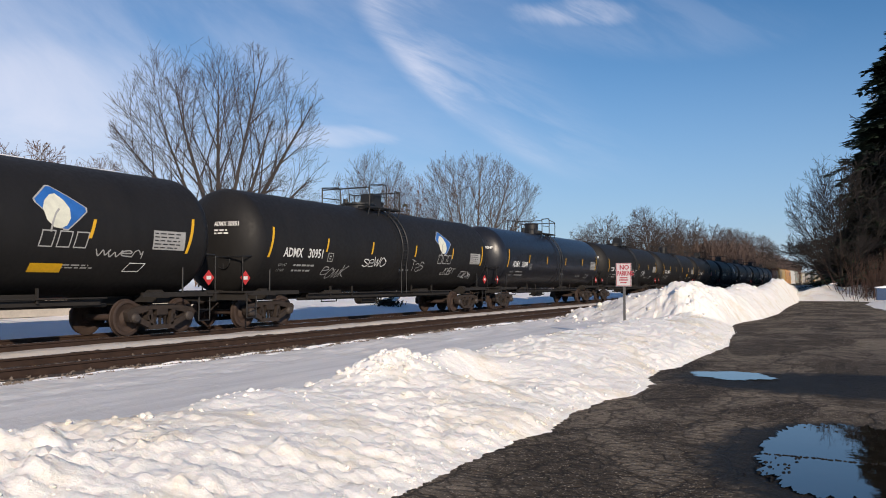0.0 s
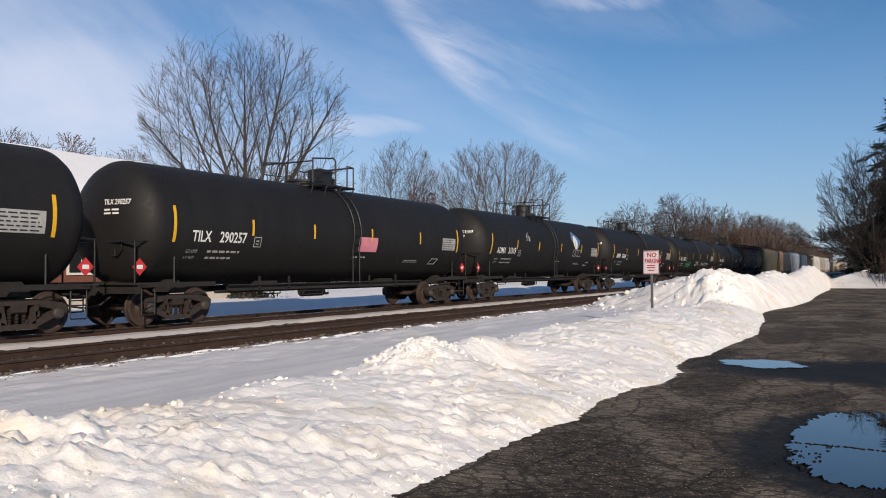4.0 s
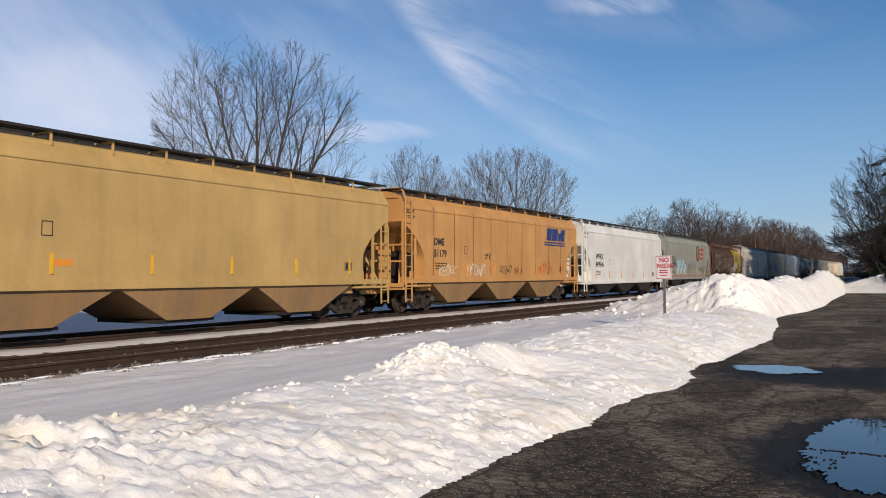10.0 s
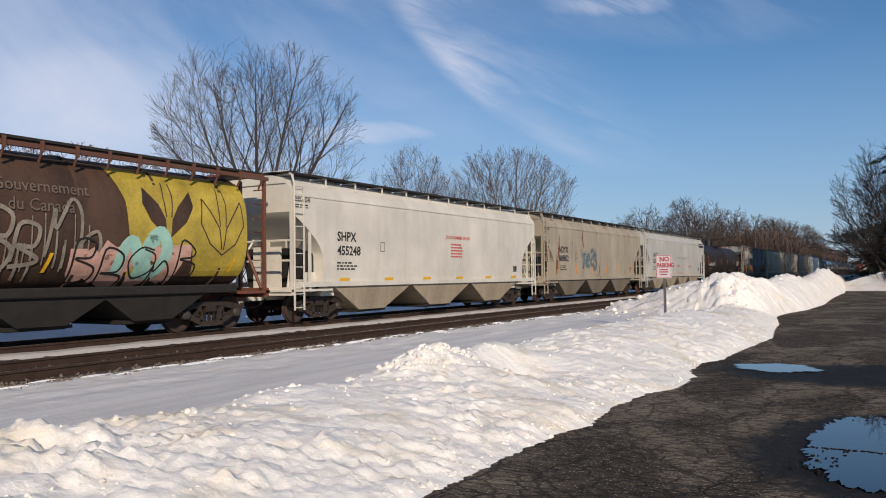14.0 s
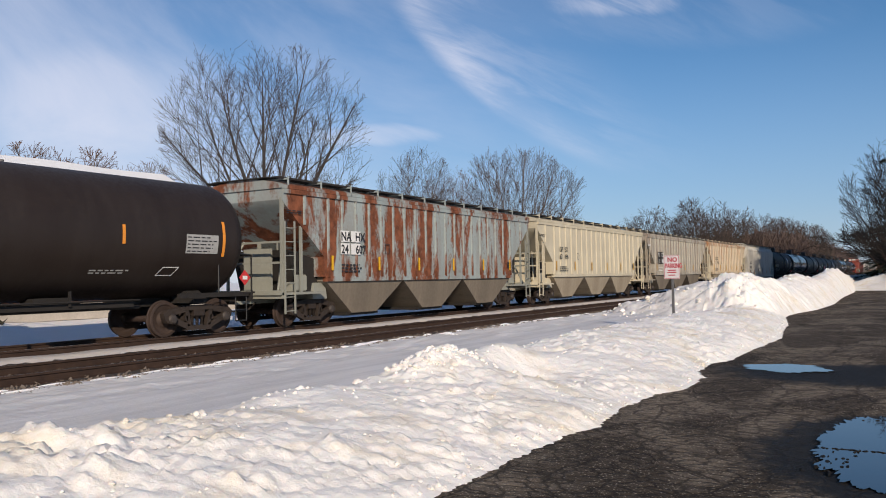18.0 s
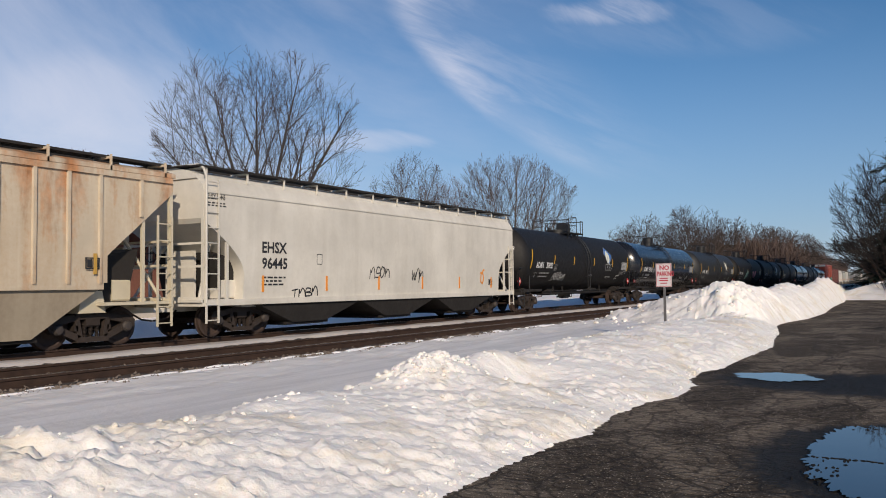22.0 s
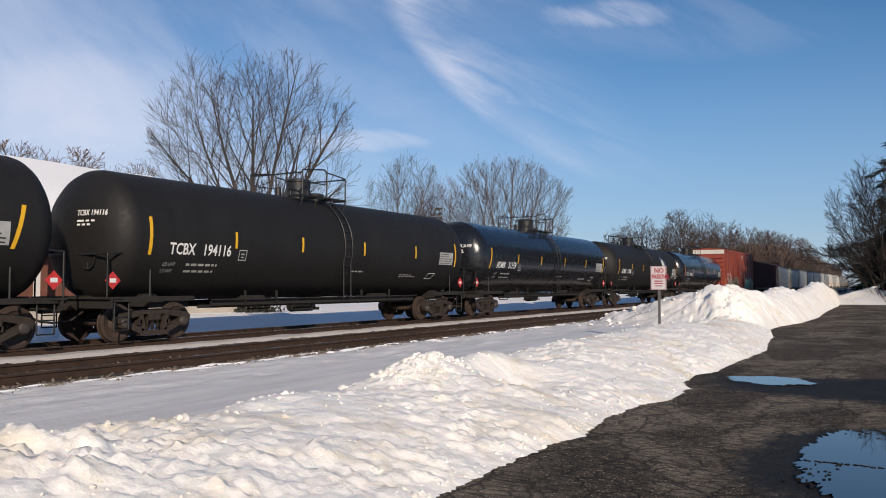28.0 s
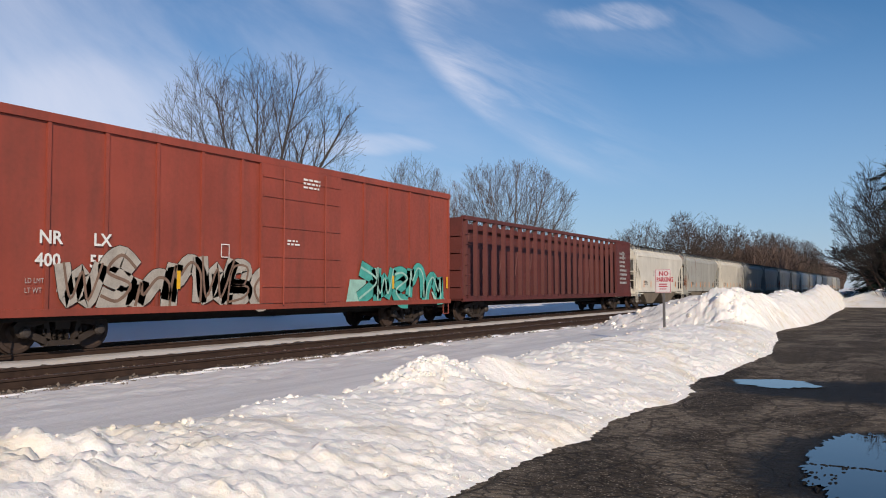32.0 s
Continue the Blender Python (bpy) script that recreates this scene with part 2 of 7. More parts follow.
def asphalt_material():
    """Old asphalt, crazed all over, with worn pale patches and damp dark ones; wet round the near puddle, darker and
    smoother in a wide band about the far one.
    """
    k = Nodes("old_asphalt")
    warp = k.n.new("ShaderNodeVectorMath")
    warp.operation = "ADD"
    wob = k.n.new("ShaderNodeTexNoise")
    wob.inputs["Scale"].default_value, wob.inputs["Detail"].default_value = 2.6, 5.0
    k.l.new(k.obj, wob.inputs["Vector"])
    shift = k.n.new("ShaderNodeVectorMath")
    shift.operation = "SCALE"
    shift.inputs["Scale"].default_value = 0.28
    k.l.new(wob.outputs["Color"], shift.inputs[0])
    k.l.new(k.obj, warp.inputs[0])
    k.l.new(shift.outputs[0], warp.inputs[1])
    w = warp.outputs[0]
    sep = k.sep()
    worn = k.ramp(k.noise(0.62, 6, 0.62, (1, 0.55, 1), 0.8), 0.46, 0.60)
    blotch = k.ramp(k.noise(2.4, 7, 0.75), 0.35, 0.68)
    grit = k.noise(38, 5, 0.85)
    pebble = k.voronoi(40, "F1")
    # crazed into small cells towards the snow, whole slabs with long cracks further out
    crazed = k.ramp(k.math("ADD", sep.outputs[0], k.math("MULTIPLY", k.math("SUBTRACT", k.noise(0.7, 5, 0.6), 0.5), 3.2)), -0.6, 0.7, 1.0, 0.15)
    big = k.ramp(k.voronoi(1.0, "DISTANCE_TO_EDGE", (1.0, 0.7, 1.0), w), 0.006, 0.026)
    mesh = k.ramp(k.voronoi(5.6, "DISTANCE_TO_EDGE", (0.75, 1.30, 1.0), w), 0.012, 0.11)
    mesh = k.math("SUBTRACT", 1.0, k.math("MULTIPLY", k.math("SUBTRACT", 1.0, mesh), crazed))
    cracks = k.math("MULTIPLY", big, mesh)

    def dark_near(x, y, rx, ry):
        dx = k.math("DIVIDE", k.math("SUBTRACT", sep.outputs[0], x), rx)
        dy = k.math("DIVIDE", k.math("SUBTRACT", sep.outputs[1], y), ry)
        d = k.math("ADD", k.math("POWER", dx, 2.0), k.math("POWER", dy, 2.0))
        d = k.math("ADD", d, k.math("MULTIPLY", k.math("SUBTRACT", k.noise(1.8, 6, 0.7), 0.5), 1.6))
        return k.ramp(d, 0.75, 1.15, 1.0, 0.0)
    damp = k.ramp(k.noise(0.5, 6, 0.65, (1.2, 0.45, 1), 0.6), 0.57, 0.66)
    # wet rim of the near puddle, then a wide dark band about the far one
    wet = k.math("MAXIMUM", dark_near(-0.25, 8.1, 1.1, 2.0), dark_near(0.4, 13.9, 3.4, 1.7))
    damp = k.math("MAXIMUM", k.math("MULTIPLY", damp, 0.55), wet)
    col = k.mix(worn, (0.084, 0.065, 0.048), (0.285, 0.231, 0.175))
    col = k.mix(k.math("MULTIPLY", blotch, 0.5), col, (0.055, 0.042, 0.030))
    col = k.mix(k.ramp(grit, 0.48, 0.62, 0.0, 0.55), col, (0.014, 0.011, 0.008))
    col = k.mix(k.math("MULTIPLY", k.ramp(pebble, 0.42, 0.18), k.ramp(k.noise(26, 2), 0.48, 0.56)), col, (0.46, 0.39, 0.30))
    col = k.mix(k.ramp(cracks, 0.0, 1.0, 0.34, 1.0), (0.008, 0.006, 0.005), col)
    col = k.mix(k.math("MULTIPLY", damp, 0.92), col, (0.009, 0.009, 0.009))
    rough = k.math("SUBTRACT", 0.95, k.math("MULTIPLY", wet, 0.25))
    relief = k.math("ADD", k.math("MULTIPLY", cracks, 1.0), k.math("ADD", k.math("MULTIPLY", pebble, -0.6), k.math("MULTIPLY", grit, 0.8)))
    k.bump(relief, 1.0, 0.022)
    return k.done(col, rough, 0.0, 0.2)


ASPHALT = asphalt_material()


def water_material():
    k = Nodes("puddle_water")
    k.bump(k.noise(4.0, 2), 0.04, 0.01)
    return k.done(k.mix(k.ramp(k.noise(3.0), 0.3, 0.7), (0.010, 0.009, 0.008), (0.022, 0.018, 0.014)), 0.02, 0.0, 0.5)


WATER = water_material()
BALLAST = plain("dark_ballast", (0.062, 0.049, 0.040), 0.9, vary=0.5, scale=7.0, bump=0.06)
STONE = plain("ballast_stone", (0.13, 0.105, 0.085), 0.85, vary=0.5, scale=14.0)
TIE = plain("creosoted_tie", (0.045, 0.034, 0.027), 0.85, vary=0.5, scale=5.0, bump=0.01)
RAIL = plain("rusty_rail", (0.055, 0.032, 0.022), 0.7, 0.3, vary=0.4, scale=5.0)
RAIL_TOP = plain("worn_rail_head", (0.35, 0.33, 0.31), 0.25, 1.0, vary=0.15)
TANK_BLACK = car_paint("tank_black_matt", (0.0138, 0.0132, 0.0132), 0.58, grime=0.22, grime_color=(0.032, 0.029, 0.027), spec=0.25)
TANK_GLOSS = car_paint("tank_black_gloss", (0.0115, 0.0125, 0.016), 0.20, grime=0.10, grime_color=(0.03, 0.03, 0.03), spec=0.5)
TANK_SEMI = car_paint("tank_black_semigloss", (0.0130, 0.0145, 0.020), 0.34, grime=0.14, grime_color=(0.04, 0.04, 0.042), spec=0.45)
TANK_GREY = car_paint("tank_charcoal_faded", (0.024, 0.025, 0.026), 0.5, grime=0.2, grime_color=(0.06, 0.055, 0.05), spec=0.3)
TANK_BROWN = car_paint("tank_brown_black", (0.024, 0.017, 0.014), 0.5, grime=0.3, grime_color=(0.05, 0.04, 0.035), spec=0.3)
STEEL_DARK = plain("truck_steel", (0.036, 0.026, 0.021), 0.75, 0.1, vary=0.45, scale=5.0, bump=0.01)
WHEEL = plain("wheel_steel", (0.052, 0.034, 0.027), 0.7, 0.15, vary=0.35, scale=5.0)
WHEEL_RUST = plain("wheel_rusty", (0.12, 0.058, 0.034), 0.7, 0.25, vary=0.35, scale=5.0)
CAP = plain("bearing_cap", (0.055, 0.046, 0.042), 0.6, 0.1)
BLACK_IRON = plain("black_iron", (0.016, 0.016, 0.017), 0.5, 0.1)
# also colours the filler that stands for shade under the hopper slope sheets
UNDER = plain("underframe_grime_and_shade", (0.017, 0.0145, 0.013), 0.85, vary=0.5, scale=4.0)
WHITE_PAINT = plain("white_stencil", (0.72, 0.72, 0.70), 0.6, vary=0.12, scale=12.0)
GREY_PAINT = plain("grey_stencil", (0.36, 0.36, 0.35), 0.6, vary=0.2, scale=12.0)
BLACK_PAINT = plain("black_stencil", (0.02, 0.02, 0.022), 0.6, vary=0.2, scale=12.0)
YELLOW = plain("reflective_yellow", (0.72, 0.40, 0.015), 0.4, vary=0.12, scale=12.0)
ORANGE_TAPE = plain("reflective_orange", (0.75, 0.27, 0.03), 0.4, vary=0.12, scale=12.0)
OCHRE_TAPE = plain("faded_ochre_tape", (0.50, 0.29, 0.055), 0.5, vary=0.2, scale=12.0)
RED_PAINT = plain("red_stencil", (0.52, 0.035, 0.035), 0.55, vary=0.15, scale=12.0)
BLUE_PAINT = plain("blue_decal", (0.025, 0.13, 0.42), 0.45, vary=0.25, scale=4.0)
NAVY_PAINT = plain("navy_decal", (0.02, 0.045, 0.16), 0.45, vary=0.25, scale=4.0)
CREAM_PAINT = plain("cream_decal", (0.70, 0.70, 0.58), 0.5, vary=0.15, scale=5.0)
GREEN_PAINT = plain("green_spray", (0.06, 0.33, 0.09), 0.55, vary=0.3, scale=5.0)
TEAL_PAINT = plain("teal_spray", (0.06, 0.34, 0.29), 0.5, vary=0.35, scale=3.0)
PALE_TEAL = plain("pale_teal_spray", (0.30, 0.52, 0.45), 0.5, vary=0.25, scale=3.0)
PINK_PAINT = plain("pink_spray", (0.62, 0.22, 0.27), 0.5, vary=0.25, scale=3.0)
SILVER_PAINT = plain("silver_spray", (0.42, 0.38, 0.33), 0.5, 0.15, vary=0.3, scale=3.0)
SKY_PAINT = plain("pale_blue_spray", (0.33, 0.50, 0.56), 0.5, vary=0.25, scale=3.0)
BARK = plain("grey_bark", (0.125, 0.100, 0.082), 0.9, vary=0.35, scale=3.0, bump=0.02)
BRONZE_SPRAY = plain("bronze_spray", (0.19, 0.12, 0.085), 0.5, vary=0.3, scale=4.0)
WET_BARK = plain("dark_grey_bark", (0.058, 0.047, 0.043), 0.9, vary=0.35, scale=3.0, bump=0.02)
# brown made paler than TWIG: the distance haze is put into the colour
FAR_TWIG = plain("hazy_brown_twigs", (0.145, 0.100, 0.080), 0.9, vary=0.35, scale=0.3)
# near-black: the shade on the trees by the spruce is put into this colour
SHADED_BARK = plain("shaded_bark", (0.030, 0.024, 0.021), 0.9, vary=0.3, scale=2.0)
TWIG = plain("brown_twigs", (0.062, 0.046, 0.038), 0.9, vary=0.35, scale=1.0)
TWIG_RED = plain("reddish_twigs", (0.105, 0.060, 0.042), 0.9, vary=0.35, scale=1.0)
NEEDLE = plain("spruce_needles", (0.020, 0.040, 0.022), 0.8, vary=0.5, scale=1.2)
NEEDLE_LIGHT = plain("pine_needles", (0.06, 0.085, 0.045), 0.8, vary=0.4, scale=1.2)

# ---- mesh tools ----
class M:
    """Collects vertices and faces for one mesh."""

    def __init__(self):
        self.v, self.f = [], []

    def add(self, verts, faces):
        n = len(self.v)
        self.v.extend(verts)
        self.f.extend([tuple(i + n for i in q) for q in faces])
        return self

    def box(self, x, y, z, sx, sy, sz, c=0.0):
        """A box about its middle; c: chamfer of its upright and long edges along y."""
        hx, hy, hz = sx / 2, sy / 2, sz / 2
        if c:
            ring = [(-hx + c, -hz), (hx - c, -hz), (hx, -hz + c), (hx, hz - c), (hx - c, hz), (-hx + c, hz), (-hx, hz - c), (-hx, -hz + c)]
            vs = [(x + a, y - hy, z + b) for a, b in ring] + [(x + a, y + hy, z + b) for a, b in ring]
            fs = [(i, i + 8, (i + 1) % 8 + 8, (i + 1) % 8) for i in range(8)] + [tuple(range(8)), tuple(range(15, 7, -1))]
            return self.add(vs, fs)
        vs = [(x + i * hx, y + j * hy, z + k * hz) for i in (-1, 1) for j in (-1, 1) for k in (-1, 1)]
        return self.add(vs, [(0, 1, 3, 2), (4, 6, 7, 5), (0, 4, 5, 1), (2, 3, 7, 6), (0, 2, 6, 4), (1, 5, 7, 3)])

    def tube(self, a, b, r, n=8, r2=None, caps=True):
        a, b = Vector(a), Vector(b)
        d = (b - a).normalized()
        u = d.orthogonal().normalized()
        w = d.cross(u)
        r2 = r if r2 is None else r2
        vs = []
        for p, q in ((a, r), (b, r2)):
            for i in range(n):
                t = 2 * math.pi * i / n
                vs.append(tuple(p + (u * math.cos(t) + w * math.sin(t)) * q))
        fs = [(i, (i + 1) % n, (i + 1) % n + n, i + n) for i in range(n)]
        if caps:
            fs += [tuple(range(n - 1, -1, -1)), tuple(range(n, 2 * n))]
        return self.add(vs, fs)

    def pipe(self, pts, r, n=6):
        for a, b in zip(pts, pts[1:]):
            self.tube(a, b, r, n)
        return self

    def prism(self, poly, lo, hi, axis="x"):
        """A polygon pushed along an axis: (y, z) along x, (x, z) along y, (x, y) along z."""
        def at(p, q, h):
            return {"x": (h, p, q), "y": (p, h, q), "z": (p, q, h)}[axis]
        n = len(poly)
        vs = [at(p, q, lo) for p, q in poly] + [at(p, q, hi) for p, q in poly]
        fs = [(i, i + n, (i + 1) % n + n, (i + 1) % n) for i in range(n)] + [tuple(range(n)), tuple(range(2 * n - 1, n - 1, -1))]
        return self.add(vs, fs)

    def loft(self, rings, closed_ends=True):
        n = len(rings[0])
        vs = [p for ring in rings for p in ring]
        fs = [(k * n + i, k * n + (i + 1) % n, (k + 1) * n + (i + 1) % n, (k + 1) * n + i) for k in range(len(rings) - 1) for i in range(n)]
        if closed_ends:
            fs += [tuple(range(n - 1, -1, -1)), tuple(range((len(rings) - 1) * n, len(rings) * n))]
        return self.add(vs, fs)

    def lathe(self, profile, n=24, axis="y", c=(0, 0, 0)):
        """Profile of (along, radius) turned about an axis through c."""
        rings = []
        for h, r in profile:
            ring = []
            for i in range(n):
                t = 2 * math.pi * i / n
                a, b = r * math.cos(t), r * math.sin(t)
                ring.append({"x": (c[0] + h, c[1] + a, c[2] + b), "y": (c[0] + a, c[1] + h, c[2] - b), "z": (c[0] + a, c[1] + b, c[2] + h)}[axis])
            rings.append(ring)
        return self.loft(rings)

    def mesh(self, name="mesh", smooth=None, fix=True):
        me = bpy.data.meshes.new(name)
        me.from_pydata(self.v, [], self.f)
        if fix:
            bm = bmesh.new()
            bm.from_mesh(me)
            bmesh.ops.recalc_face_normals(bm, faces=bm.faces)
            bm.to_mesh(me)
            bm.free()
        if smooth is not None:
            me.shade_smooth()
            me.set_sharp_from_angle(angle=radians(smooth))
        me.update()
        return me


def part(name, shape, material, parent, label="", smooth=35):
    """One mesh object under a thing or a part. Shape: an M, or a mesh that other parts share."""
    me = shape.mesh(name, smooth) if isinstance(shape, M) else shape
    ob = new(name, me)
    if not me.materials:
        me.materials.append(material)
    elif me.materials[0] != material:
        ob.material_slots[0].link = "OBJECT"
        ob.material_slots[0].material = material
    ob.parent = parent
    if label:
        ob["label"] = label
    return ob


def thing(name, label, category, group="", kind="", at=None):
    ob = new(name)
    ob.empty_display_size = 0.3
    if at is not None:
        ob.matrix_basis = at
    return tagged(ob, label, category, group, kind)


def single(name, shape, material, label="", category="", group="", kind="", at=None, smooth=35):
    ob = part(name, shape, material, None, "", smooth)
    if at is not None:
        ob.matrix_basis = at
    return tagged(ob, label, category, group, kind)


CACHE = {}


def once(key, build, smooth=35):
    if key not in CACHE:
        CACHE[key] = build().mesh(str(key[0]), smooth)
    return CACHE[key]

# ---- ground, road, snow ----
TRAIN_X, NEAR_X, RAIL_Z = -17.1, -12.6, 0.25


def grid(xs, ys, height):
    m = M()
    m.v = [(x, y, height(x, y)) for y in ys for x in xs]
    n = len(xs)
    m.f = [(j * n + i, j * n + i + 1, (j + 1) * n + i + 1, (j + 1) * n + i) for j in range(len(ys) - 1) for i in range(n - 1)]
    return m


def steps(*stops):
    """Places from stop to stop: (start, end, step), ..."""
    out = []
    for a, b, s in stops:
        n = max(1, round((b - a) / s))
        out += [a + (b - a) * i / n for i in range(n)]
    return out + [stops[-1][1]]


def smooth01(t):
    t = min(1.0, max(0.0, t))
    return t * t * (3 - 2 * t)


def bed(x):
    """The snow field's height between the road and the tracks, the track bed, and the field beyond."""
    if x > -9.4:
        return 0.10
    if x > -10.9:
        return 0.10 - 0.12 * smooth01((-9.4 - x) / 1.5)
    if x > -19.6:
        return -0.02
    if x > -21.2:
        return 0.12 * smooth01((-19.6 - x) / 1.6)
    return 0.12 + 0.32 * smooth01((-21.2 - x) / 4.5)


def field_height(x, y):
    if x > -9.9 or -19.9 < x <= -9.9:
        return -0.3 if x > -9.4 else bed(x) - 0.02
    return bed(x) + 0.10 * noise.noise((x * 0.15, y * 0.15, 3.0)) + 0.05 * noise.noise((x * 0.7, y * 0.7, 1.0))


xs = steps((-3000, -300, 300), (-300, -60, 24), (-60, -21, 1.5), (-21, -19, 0.25), (-19, 8, 3), (8, 60, 8), (60, 300, 40), (300, 3000, 400))
ys = steps((-400, -40, 60), (-40, 100, 2.0), (100, 400, 20), (400, 4000, 400))
single("ground", grid(xs, ys, field_height), SNOW_FLAT, "flat ground under snow, reaching the horizon", "ground", kind="structure", smooth=80)

# the old asphalt road on which the camera stands
ROAD_L, ROAD_R = -3.6, 5.2


def road_height(x, y):
    dip = 0.035 * math.exp(-((x + 0.4) / 1.1) ** 2 - ((y - 8.2) / 1.8) ** 2) + 0.03 * math.exp(-((x + 1.5) / 1.6) ** 2 - ((y - 14.6) / 1.2) ** 2)
    return 0.012 * noise.noise((x * 0.5, y * 0.35, 7.0)) - dip


xs = steps((-4.2, 5.2, 0.16))
ys = steps((-14, 3, 0.8), (3, 24, 0.16), (24, 74, 0.8))
road = single("road", grid(xs, ys, road_height), ASPHALT, "cracked old asphalt road, wet in patches", "road", kind="structure", smooth=80)


def along(table, q):
    """Reads a profile of (place, value) pairs, smoothly from knot to knot."""
    if q <= table[0][0]:
        return table[0][1]
    for (a, p), (b, r) in zip(table, table[1:]):
        if q < b:
            return p + (r - p) * (q - a) / (b - a)
    return table[-1][1]


def bank_top(y):
    return 0.43 + 0.04 * noise.noise((0.0, y * 0.6, 5.0)) + 0.20 * math.exp(-((y - 2.2) / 1.5) ** 2) + 0.13 * smooth01((y - 11.5) / 2.5) - 0.12 * smooth01((y - 21.5) / 3.0) + 0.56 * smooth01((y - 31) / 6)


def gauss(x, y, cx, cy, sx, sy):
    return math.exp(-((x - cx) / sx) ** 2 - ((y - cy) / sy) ** 2)


# where the snow ends on the asphalt, and the ridge of the ploughed heap across the verge
FOOT = [(-6, -3.15), (5.0, -3.05), (7.5, -3.06), (8.1, -2.93), (8.8, -3.04), (9.5, -3.12), (10.6, -3.03), (11.3, -2.80), (12.6, -2.84), (13.3, -3.10), (14.6, -3.18), (15.3, -2.97), (18.0, -2.93), (20.9, -2.85), (23.5, -3.15), (26.6, -3.42), (31.8, -4.20), (33.8, -3.95), (36.7, -3.65), (43.0, -3.50), (62.0, -4.30), (71.0, -4.50)]
HEAP = [(-10.7, 0.0), (-10.2, 0.35), (-8.9, 0.76), (-8.0, 0.98), (-7.15, 1.18), (-6.2, 1.38), (-5.7, 1.42), (-5.1, 1.15), (-4.6, 0.80), (-4.0, 0.0)]


def bank_foot(y):
    return along(FOOT, y) + 0.05 * noise.noise((4.0, y * 2.3, 2.0)) + 0.05 * noise.noise((4.0, y * 6.0, 2.0)) + 0.05 * noise.noise((4.0, y * 15.0, 5.0))


def billow(x, y, z):
    """Rounded lumps with creases between them."""
    return abs(noise.noise((x, y, z)))


def bank_height(x, y):
    foot = bank_foot(y)
    crest = -5.35 + 0.15 * noise.noise((9.0, y * 0.4, 2.0)) - 0.25 * smooth01((5 - y) / 4)
    top = bank_top(y)
    if x > crest:
        t = (foot - x) / (foot - crest)
        h = top * (1 - (1 - min(1, max(0, t))) ** 1.9) if t > 0 else t * 1.2
    else:
        h = 0.1 + (top - 0.1) * (1 - smooth01((crest - x) / 1.3))
        h = max(h, bed(x) if x > -11.4 else bed(x) - 0.1)
    wide = smooth01((foot - x) / 0.30) * (1 - smooth01((crest - 0.7 - x) / 0.9))
    wx, wy = x + 0.14 * noise.noise((x * 2.3, y * 2.3, 11.0)), y + 0.14 * noise.noise((x * 2.3, y * 2.3, 15.0))
    # settled lumps in slanting rows, with icy crumbs and pointed clods on them
    sx, sy = 0.8 * wx + 0.6 * wy, 0.8 * wy - 0.6 * wx
    rough = 0.30 + 0.70 * smooth01((noise.noise((x * 0.7, y * 0.6, 21.0)) + 0.20) / 0.45)
    calm = max(gauss(x, y, -4.55, 9.9, 0.50, 0.75), 0.6 * gauss(x, y, -5.1, 6.8, 0.7, 1.0))
    lumps = 0.10 * (billow(wx * 0.8, wy * 0.7, 0.0) - 0.22) + 0.055 * (billow(sx * 1.6, sy * 2.6, 4.0) - 0.2)
    lumps += rough * (0.060 * (billow(sx * 4.0, sy * 5.6, 6.0) - 0.18) + 0.055 * billow(wx * 9.5, wy * 9.0, 8.0)) + 0.034 * billow(wx * 19, wy * 18, 3.0)
    point = max(0.0, noise.noise((wx * 9.0, wy * 8.0, 31.0)) - 0.40)
    h += wide * (1 - 0.92 * calm) * (lumps + 0.16 * point * rough)
    # broken yellowed blocks at the near end of the crest
    torn = gauss(x, y, -5.0, 3.5, 1.0, 1.1)
    h += torn * (0.20 * billow(wx * 1.7, wy * 1.9, 1.0) + 0.13 * billow(wx * 4.2, wy * 4.6, 1.0) + 0.06 * billow(wx * 11, wy * 11, 1.0) - 0.10)
    # the clod at the crest, cut off steeply on its far side, and the smooth hollow face beside it
    clod = gauss(x, y, -5.25, 8.75, 0.42, 0.62) * smooth01((9.75 + 0.25 * noise.noise((x * 3, 1.0, 2.0)) - y) / 0.22)
    h += clod * (0.20 + 0.16 * billow(wx * 2.6, wy * 2.6, 12.0) + 0.07 * billow(wx * 7, wy * 7, 12.0) + 0.03 * billow(wx * 16, wy * 16, 12.0))
    h += 0.20 * gauss(x, y, -5.2, 10.35, 0.36, 0.75)
    h -= 0.24 * gauss(x, y, -4.45, 9.95, 0.46, 0.60)
    # ploughed heaps further on
    broken = 0.40 * billow(x * 0.55, y * 1.5, 6.0) + 0.36 * billow(x * 1.3, y * 3.2, 6.0) + 0.20 * billow(x * 3.0, y * 6, 6.0) + 0.07 * billow(x * 8, y * 12, 6.0) - 0.22
    face = smooth01((y - 28.6 + 0.22 * (x + 6) + 0.5 * noise.noise((x * 0.5, 2.0, 3.0)) + 0.35 * broken) / 1.9) * (1 - smooth01((y - 33.0) / 6.0))
    ridge = along(HEAP, x) * face
    if ridge > 0:
        h = max(h, h * 0.35 + ridge * (0.97 + 0.25 * broken) + 0.34 * smooth01(ridge / 0.4) * broken)
    far = 0.28 * gauss(x, y, -5.7, 44.0, 1.3, 4.0) + 0.66 * gauss(x, y, -4.9, 66.0, 2.2, 9.0) + 0.25 * smooth01((y - 33) / 4) * gauss(x, 0, -5.0, 0, 1.2, 1)
    h += far * (0.88 + 0.8 * broken)
    if -11.0 < x < -9.2:
        h += 0.05 * noise.noise((x * 2.4, y * 1.1, 3.0)) + 0.03 * noise.noise((x * 7.0, y * 2.4, 3.0))
    return h


